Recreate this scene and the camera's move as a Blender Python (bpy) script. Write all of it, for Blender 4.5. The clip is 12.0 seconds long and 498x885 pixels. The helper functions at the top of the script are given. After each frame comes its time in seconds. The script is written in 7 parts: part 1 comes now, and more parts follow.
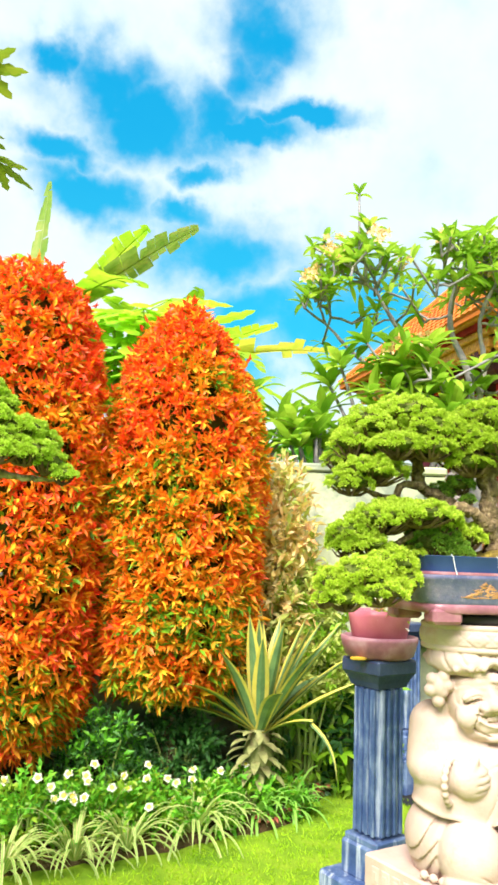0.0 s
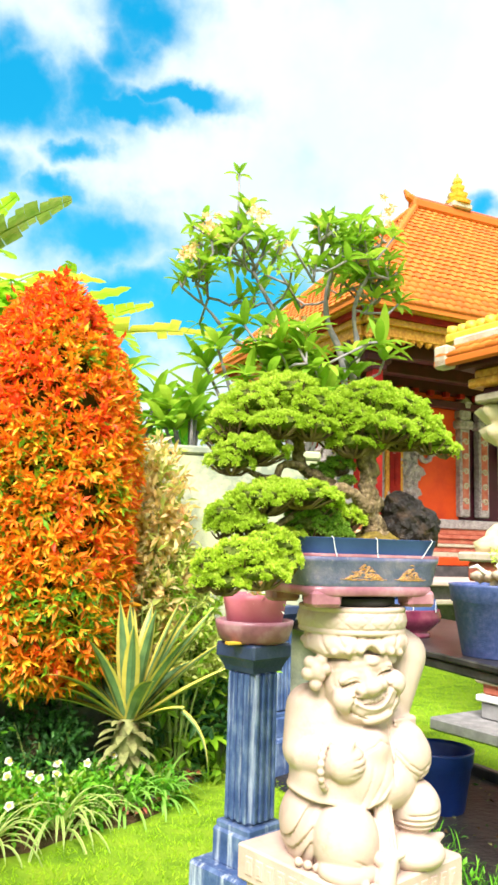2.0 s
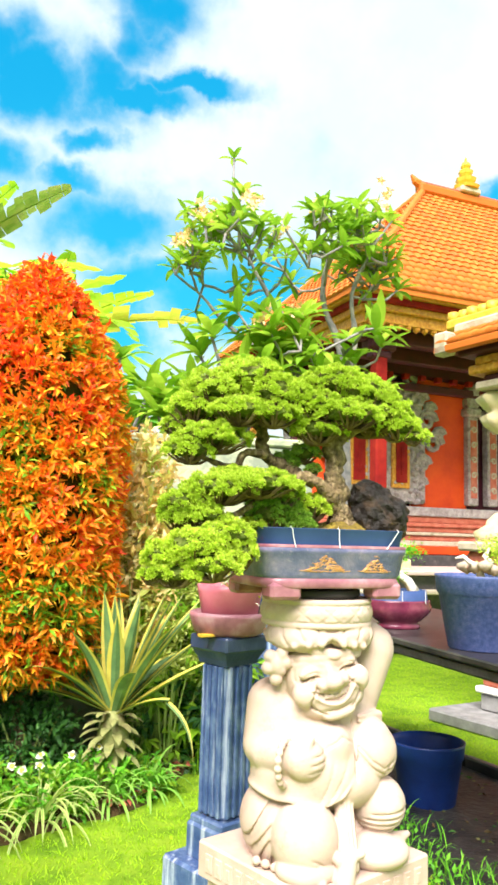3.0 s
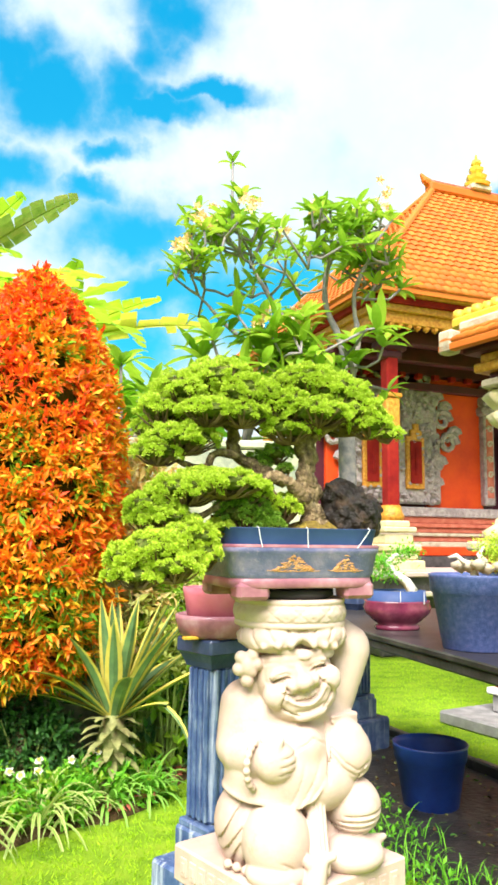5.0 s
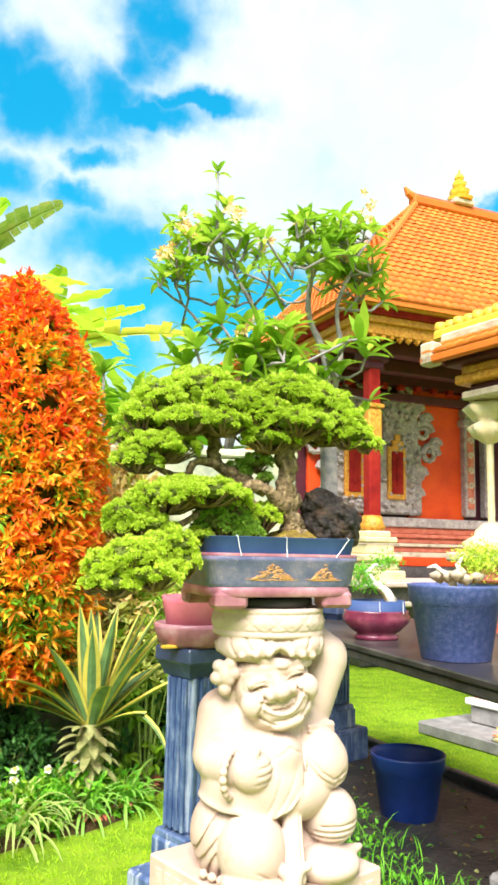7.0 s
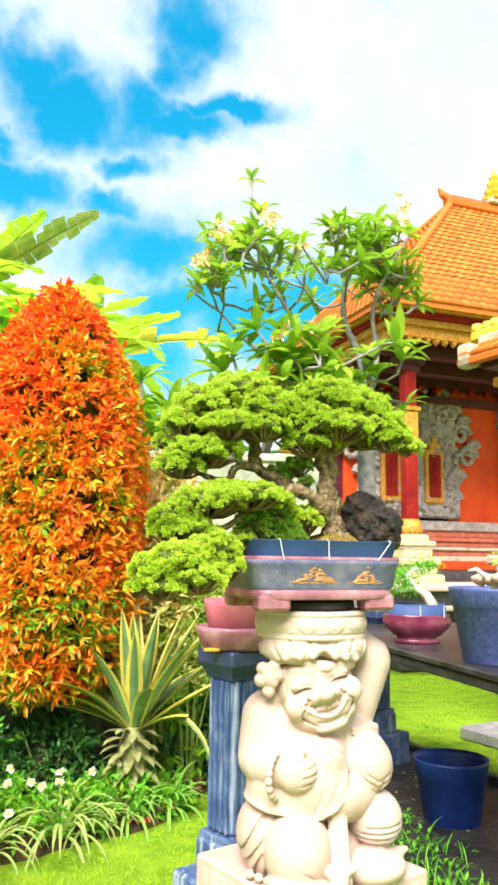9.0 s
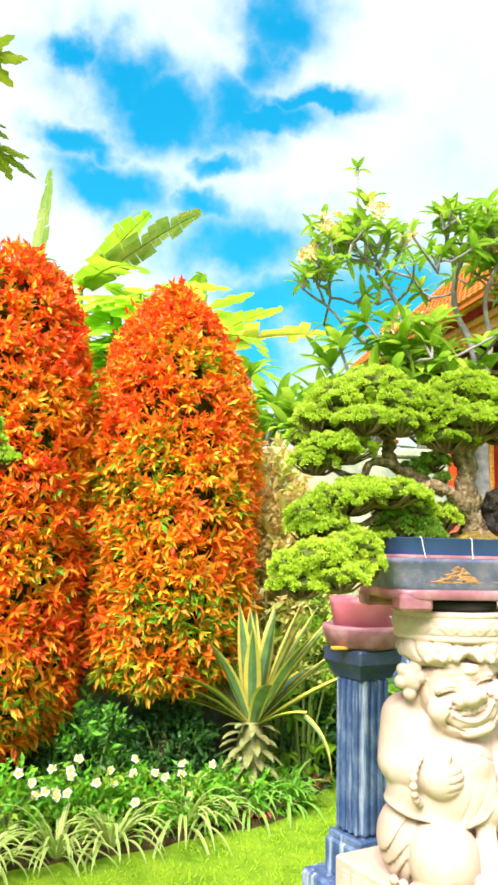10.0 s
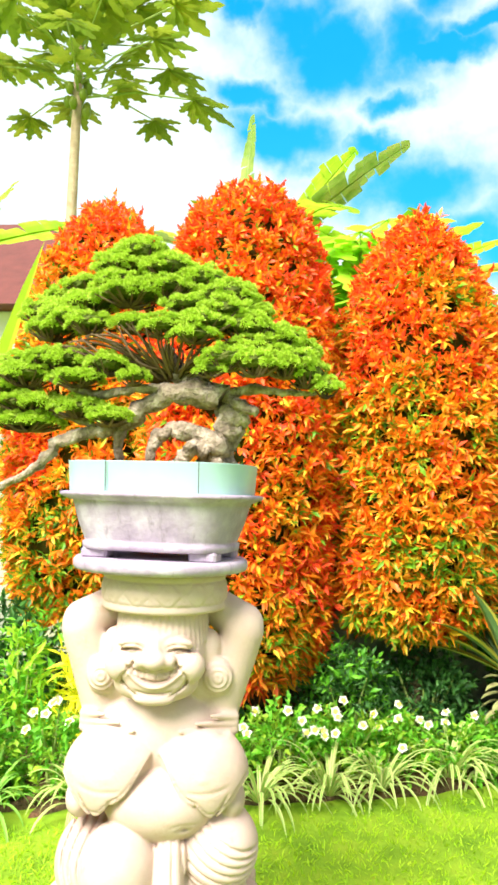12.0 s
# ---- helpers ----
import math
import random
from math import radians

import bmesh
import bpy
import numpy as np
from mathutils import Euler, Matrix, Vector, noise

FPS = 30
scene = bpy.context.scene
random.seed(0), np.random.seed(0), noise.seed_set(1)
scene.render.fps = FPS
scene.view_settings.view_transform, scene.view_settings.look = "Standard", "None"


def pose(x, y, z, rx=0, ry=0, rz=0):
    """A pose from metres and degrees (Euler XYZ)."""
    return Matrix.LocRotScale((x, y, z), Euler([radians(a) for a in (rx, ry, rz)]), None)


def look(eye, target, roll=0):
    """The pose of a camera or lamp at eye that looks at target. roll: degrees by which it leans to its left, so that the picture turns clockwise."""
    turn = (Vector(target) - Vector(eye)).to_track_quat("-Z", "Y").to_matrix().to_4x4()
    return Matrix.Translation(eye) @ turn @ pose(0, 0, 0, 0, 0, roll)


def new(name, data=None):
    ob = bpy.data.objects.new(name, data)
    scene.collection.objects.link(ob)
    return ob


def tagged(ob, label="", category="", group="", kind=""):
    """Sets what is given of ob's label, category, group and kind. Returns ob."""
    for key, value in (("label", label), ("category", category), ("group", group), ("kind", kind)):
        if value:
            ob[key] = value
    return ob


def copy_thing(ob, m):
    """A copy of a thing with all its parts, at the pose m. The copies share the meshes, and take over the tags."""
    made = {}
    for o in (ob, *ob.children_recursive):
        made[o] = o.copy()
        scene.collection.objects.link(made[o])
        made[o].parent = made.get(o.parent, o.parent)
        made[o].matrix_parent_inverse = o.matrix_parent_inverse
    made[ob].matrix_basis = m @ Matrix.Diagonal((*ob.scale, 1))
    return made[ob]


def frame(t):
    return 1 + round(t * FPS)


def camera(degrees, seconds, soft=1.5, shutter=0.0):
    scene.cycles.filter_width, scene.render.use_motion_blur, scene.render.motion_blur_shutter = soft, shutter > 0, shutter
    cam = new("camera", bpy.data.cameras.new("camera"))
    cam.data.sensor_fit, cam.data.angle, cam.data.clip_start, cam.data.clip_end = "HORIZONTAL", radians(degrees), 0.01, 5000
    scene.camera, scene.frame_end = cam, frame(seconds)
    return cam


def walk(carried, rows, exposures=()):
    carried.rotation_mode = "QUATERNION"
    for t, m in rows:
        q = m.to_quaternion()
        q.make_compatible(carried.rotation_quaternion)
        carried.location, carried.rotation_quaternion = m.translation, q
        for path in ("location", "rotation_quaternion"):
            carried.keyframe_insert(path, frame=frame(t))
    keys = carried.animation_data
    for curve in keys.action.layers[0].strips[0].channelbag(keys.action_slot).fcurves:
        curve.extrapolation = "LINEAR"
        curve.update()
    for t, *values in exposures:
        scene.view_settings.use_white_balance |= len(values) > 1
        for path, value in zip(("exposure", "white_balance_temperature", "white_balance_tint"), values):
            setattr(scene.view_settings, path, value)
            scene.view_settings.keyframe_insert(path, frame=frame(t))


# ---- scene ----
cam = camera(36.2, 12.0, soft=3.0)
PATH = [
    (0, (0.015, -0.017, 1.426), (0.006, 1.96, 1.727), 2.1),
    (0.5, (0.017, 0.007, 1.426), (0.132, 1.981, 1.729), 2.0),
    (1, (0.015, 0.04, 1.427), (0.23, 2.006, 1.724), 1.8),
    (1.5, (0.007, 0.07, 1.424), (0.3, 2.028, 1.71), 1.7),
    (2, (0.006, 0.104, 1.418), (0.331, 2.059, 1.692), 1.7),
    (2.5, (0.084, 0.134, 1.423), (0.399, 2.092, 1.68), 1.7),
    (3, (0.181, 0.148, 1.426), (0.466, 2.112, 1.672), 1.6),
    (5, (0.343, 0.139, 1.417), (0.566, 2.11, 1.674), 0.7),
    (5.5, (0.343, 0.137, 1.419), (0.573, 2.106, 1.685), 0.9),
    (6, (0.35, 0.141, 1.414), (0.593, 2.108, 1.689), 1.1),
    (6.5, (0.35, 0.139, 1.416), (0.616, 2.101, 1.694), 1.2),
    (8.5, (0.341, 0.104, 1.414), (0.596, 2.066, 1.706), 0.8),
    (9, (0.328, 0.108, 1.411), (0.504, 2.079, 1.703), 0.9),
    (9.5, (0.282, 0.121, 1.417), (0.343, 2.1, 1.701), 1.0),
    (10, (0.211, 0.141, 1.418), (0.142, 2.121, 1.691), 1.3),
    (10.5, (0.113, 0.158, 1.404), (-0.102, 2.129, 1.661), 1.6),
    (11, (0.014, 0.169, 1.394), (-0.321, 2.127, 1.624), 1.8),
    (11.5, (-0.103, 0.199, 1.378), (-0.545, 2.14, 1.565), 1.8),
    (12, (-0.207, 0.237, 1.362), (-0.73, 2.163, 1.498), 1.7),
]
walk(cam, [(t, look(eye, target, roll)) for t, eye, target, roll in PATH], [(0, 1.30), (2, 1.36), (9, 1.36), (10.5, 1.42), (12, 1.50)])


# ---- world and light ----
SUN_ELEVATION, SUN_AZIMUTH = 48.0, 200.0
world = bpy.data.worlds.new("sky")
scene.world = world
world.use_nodes = True
wn, wl = world.node_tree.nodes, world.node_tree.links
wn.clear()


def wmath(op, a, b=None, c=None, clamp=False):
    n = wn.new("ShaderNodeMath")
    n.operation, n.use_clamp = op, clamp
    for i, v in enumerate((a, b, c)):
        if v is None:
            continue
        if isinstance(v, (int, float)):
            n.inputs[i].default_value = v
        else:
            wl.new(v, n.inputs[i])
    return n.outputs[0]


def wmix(fac, a, b):
    n = wn.new("ShaderNodeMix")
    n.data_type = "RGBA"
    for sock, v in ((n.inputs[0], fac), (n.inputs[6], a), (n.inputs[7], b)):
        if isinstance(v, (int, float, tuple)):
            sock.default_value = v
        else:
            wl.new(v, sock)
    return n.outputs[2]


tc = wn.new("ShaderNodeTexCoord")
sep = wn.new("ShaderNodeSeparateXYZ")
wl.new(tc.outputs["Generated"], sep.inputs[0])
az = wmath("MULTIPLY", wmath("ARCTAN2", sep.outputs[0], sep.outputs[1]), 57.2958)
el = wmath("MULTIPLY", wmath("ARCSINE", sep.outputs[2]), 57.2958)


def wnoise(scale, detail, rough, seed):
    n = wn.new("ShaderNodeTexNoise")
    n.noise_dimensions = "4D"
    n.inputs["W"].default_value = seed
    n.inputs["Scale"].default_value, n.inputs["Detail"].default_value, n.inputs["Roughness"].default_value = scale, detail, rough
    wl.new(tc.outputs["Generated"], n.inputs["Vector"])
    return n.outputs[0]


puff = wnoise(11.0, 6.0, 0.52, 3.1)
az = wmath("ADD", az, wmath("ADD", wmath("MULTIPLY", wmath("SUBTRACT", wnoise(9.0, 5.0, 0.55, 11.0), 0.5), 10.0), wmath("MULTIPLY", wmath("SUBTRACT", wnoise(26.0, 5.0, 0.55, 2.0), 0.5), 3.2)))
el = wmath("ADD", el, wmath("ADD", wmath("MULTIPLY", wmath("SUBTRACT", wnoise(9.0, 5.0, 0.55, 23.0), 0.5), 6.5), wmath("MULTIPLY", wmath("SUBTRACT", wnoise(28.0, 5.0, 0.55, 5.0), 0.5), 2.6)))
broad = wnoise(2.2, 4.0, 0.5, 7.7)
# gaps of blue between the clouds: azimuth, elevation, half width, half height
GAPS = [(-0.5, 37.4, 3.3, 1.8), (-2.2, 35.3, 2.0, 2.2), (3.5, 31.8, 2.6, 0.7), (-12.7, 32.7, 3.1, 1.7), (-9.7, 30.9, 3.0, 1.7), (-4.0, 31.4, 2.7, 1.9), (-1.2, 30.6, 2.2, 0.9), (-16.6, 33.8, 1.6, 1.0),
        (-15.4, 28.4, 1.9, 1.0), (-13.2, 25.4, 2.8, 1.5), (-3.3, 22.6, 4.4, 2.1), (-6.3, 24.8, 2.3, 0.9), (1.1, 18.3, 3.8, 1.8), (-1.0, 14.7, 2.8, 2.6), (6.8, 18.4, 4.4, 2.8), (25.9, 24.2, 1.3, 0.9), (-5.0, 28.0, 1.4, 0.8)]
total = None
for a0, e0, ra, re in GAPS:
    dx = wmath("DIVIDE", wmath("SUBTRACT", az, a0), 1.7 * ra)
    dy = wmath("DIVIDE", wmath("SUBTRACT", el, e0), 1.55 * re)
    q = wmath("ADD", wmath("MULTIPLY", dx, dx), wmath("MULTIPLY", dy, dy))
    g = wmath("EXPONENT", wmath("MULTIPLY", q, -0.9))
    total = g if total is None else wmath("MAXIMUM", total, g)
away = wmath("MULTIPLY", wmath("SUBTRACT", broad, 0.56), 3.0, clamp=True)
back = wmath("LESS_THAN", sep.outputs[1], 0.2)
open_sky = wmath("MAXIMUM", total, wmath("MULTIPLY", away, back))
level = wmath("ADD", open_sky, wmath("MULTIPLY", wmath("SUBTRACT", puff, 0.5), 1.1))
blue = wn.new("ShaderNodeMapRange")
blue.interpolation_type = "SMOOTHSTEP"
wl.new(level, blue.inputs[0])
blue.inputs[1].default_value, blue.inputs[2].default_value = 0.04, 0.92
nishita = wn.new("ShaderNodeTexSky")
nishita.sky_type, nishita.sun_disc = "NISHITA", False
nishita.sun_elevation, nishita.sun_rotation = radians(SUN_ELEVATION), radians(SUN_AZIMUTH)
air = wn.new("ShaderNodeMix")
air.data_type, air.blend_type = "RGBA", "MULTIPLY"
air.inputs[0].default_value = 1.0
wl.new(nishita.outputs[0], air.inputs[6])
air.inputs[7].default_value = (0.012, 0.12, 0.145, 1)
height = wmath("DIVIDE", el, 34.0, clamp=True)
deep = wmix(height, (0.06, 0.64, 0.80, 1), (0.006, 0.40, 0.74, 1))
sky_blue = wmix(0.35, deep, air.outputs[2])
grey = wmath("MULTIPLY", wmath("SUBTRACT", wnoise(4.5, 6.0, 0.6, 1.3), 0.40), 3.2, clamp=True)
cloud = wmix(grey, (0.64, 0.76, 0.79, 1), (0.80, 0.80, 0.78, 1))
final = wmix(blue.outputs[0], cloud, sky_blue)
bg = wn.new("ShaderNodeBackground")
bg.inputs[1].default_value = 0.57
wl.new(final, bg.inputs[0])
wout = wn.new("ShaderNodeOutputWorld")
wl.new(bg.outputs[0], wout.inputs[0])

sun = new("sun", bpy.data.lights.new("sun", "SUN"))
sun.data.energy, sun.data.angle, sun.data.color = 4.3, radians(36.0), (1.0, 0.94, 0.88)
_a, _e = radians(SUN_AZIMUTH), radians(SUN_ELEVATION)
sun.matrix_world = look((20 * math.sin(_a) * math.cos(_e), 20 * math.cos(_a) * math.cos(_e), 20 * math.sin(_e)), (0, 0, 0))


# ---- materials ----
def mat(name, cols, scale=6.0, rough=0.6, bump=0.2, fine=70.0, metal=0.0, rnd="", trans=0.0, spec=0.4, depth=0.01, stain=None):
    """cols: colours of a ramp, driven by noise, or mostly by a random number of each piece (rnd: island or object)."""
    m = bpy.data.materials.new(name)
    m.use_nodes = True
    n, l = m.node_tree.nodes, m.node_tree.links
    n.clear()
    out = n.new("ShaderNodeOutputMaterial")
    p = n.new("ShaderNodeBsdfPrincipled")
    p.inputs["Roughness"].default_value, p.inputs["Metallic"].default_value = rough, metal
    p.inputs["Specular IOR Level"].default_value = spec
    t = n.new("ShaderNodeTexCoord")
    no = n.new("ShaderNodeTexNoise")
    no.inputs["Scale"].default_value, no.inputs["Detail"].default_value, no.inputs["Roughness"].default_value = scale, 6.0, 0.6
    l.new(t.outputs["Object"], no.inputs["Vector"])
    st = n.new("ShaderNodeMapRange")
    st.inputs[1].default_value, st.inputs[2].default_value = 0.3, 0.7
    l.new(no.outputs[0], st.inputs[0])
    fac = st.outputs[0]
    if rnd:
        if rnd == "island":
            r = n.new("ShaderNodeNewGeometry").outputs["Random Per Island"]
        else:
            r = n.new("ShaderNodeObjectInfo").outputs["Random"]
        mx = n.new("ShaderNodeMix")
        mx.inputs[0].default_value = 0.3
        l.new(r, mx.inputs[2])
        l.new(fac, mx.inputs[3])
        fac = mx.outputs[0]
    ramp = n.new("ShaderNodeValToRGB")
    while len(ramp.color_ramp.elements) < len(cols):
        ramp.color_ramp.elements.new(0.5)
    for i, c in enumerate(cols):
        ramp.color_ramp.elements[i].position = i / max(1, len(cols) - 1)
        ramp.color_ramp.elements[i].color = (*c, 1)
    l.new(fac, ramp.inputs[0])
    col = ramp.outputs[0]
    if stain:
        s2 = n.new("ShaderNodeTexNoise")
        s2.inputs["Scale"].default_value, s2.inputs["Detail"].default_value, s2.inputs["Roughness"].default_value = stain[1], 8.0, 0.7
        mp = n.new("ShaderNodeMapping")
        mp.inputs["Scale"].default_value = stain[3] if len(stain) > 3 else (1, 1, 1)
        l.new(t.outputs["Object"], mp.inputs[0])
        l.new(mp.outputs[0], s2.inputs["Vector"])
        mr = n.new("ShaderNodeMapRange")
        mr.inputs[1].default_value, mr.inputs[2].default_value = stain[2], stain[2] + 0.16
        l.new(s2.outputs[0], mr.inputs[0])
        mc = n.new("ShaderNodeMix")
        mc.data_type = "RGBA"
        l.new(mr.outputs[0], mc.inputs[0])
        l.new(col, mc.inputs[6])
        mc.inputs[7].default_value = (*stain[0], 1)
        col = mc.outputs[2]
    l.new(col, p.inputs["Base Color"])
    if bump:
        f2 = n.new("ShaderNodeTexNoise")
        f2.inputs["Scale"].default_value, f2.inputs["Detail"].default_value = fine, 5.0
        l.new(t.outputs["Object"], f2.inputs["Vector"])
        b = n.new("ShaderNodeBump")
        b.inputs["Strength"].default_value, b.inputs["Distance"].default_value = bump, depth
        l.new(f2.outputs[0], b.inputs["Height"])
        l.new(b.outputs[0], p.inputs["Normal"])
    if trans:
        tr = n.new("ShaderNodeBsdfTranslucent")
        l.new(col, tr.inputs[0])
        ms = n.new("ShaderNodeMixShader")
        ms.inputs[0].default_value = trans
        l.new(p.outputs[0], ms.inputs[1])
        l.new(tr.outputs[0], ms.inputs[2])
        l.new(ms.outputs[0], out.inputs[0])
    else:
        l.new(p.outputs[0], out.inputs[0])
    return m


def leafmat(name, cols, trans=0.35, rough=0.45):
    cols = [tuple(min(0.93, 1.25 * v) for v in c) for c in cols]
    return mat(name, cols, scale=3.0, rough=rough, bump=0.0, rnd="island", trans=trans, spec=0.35)


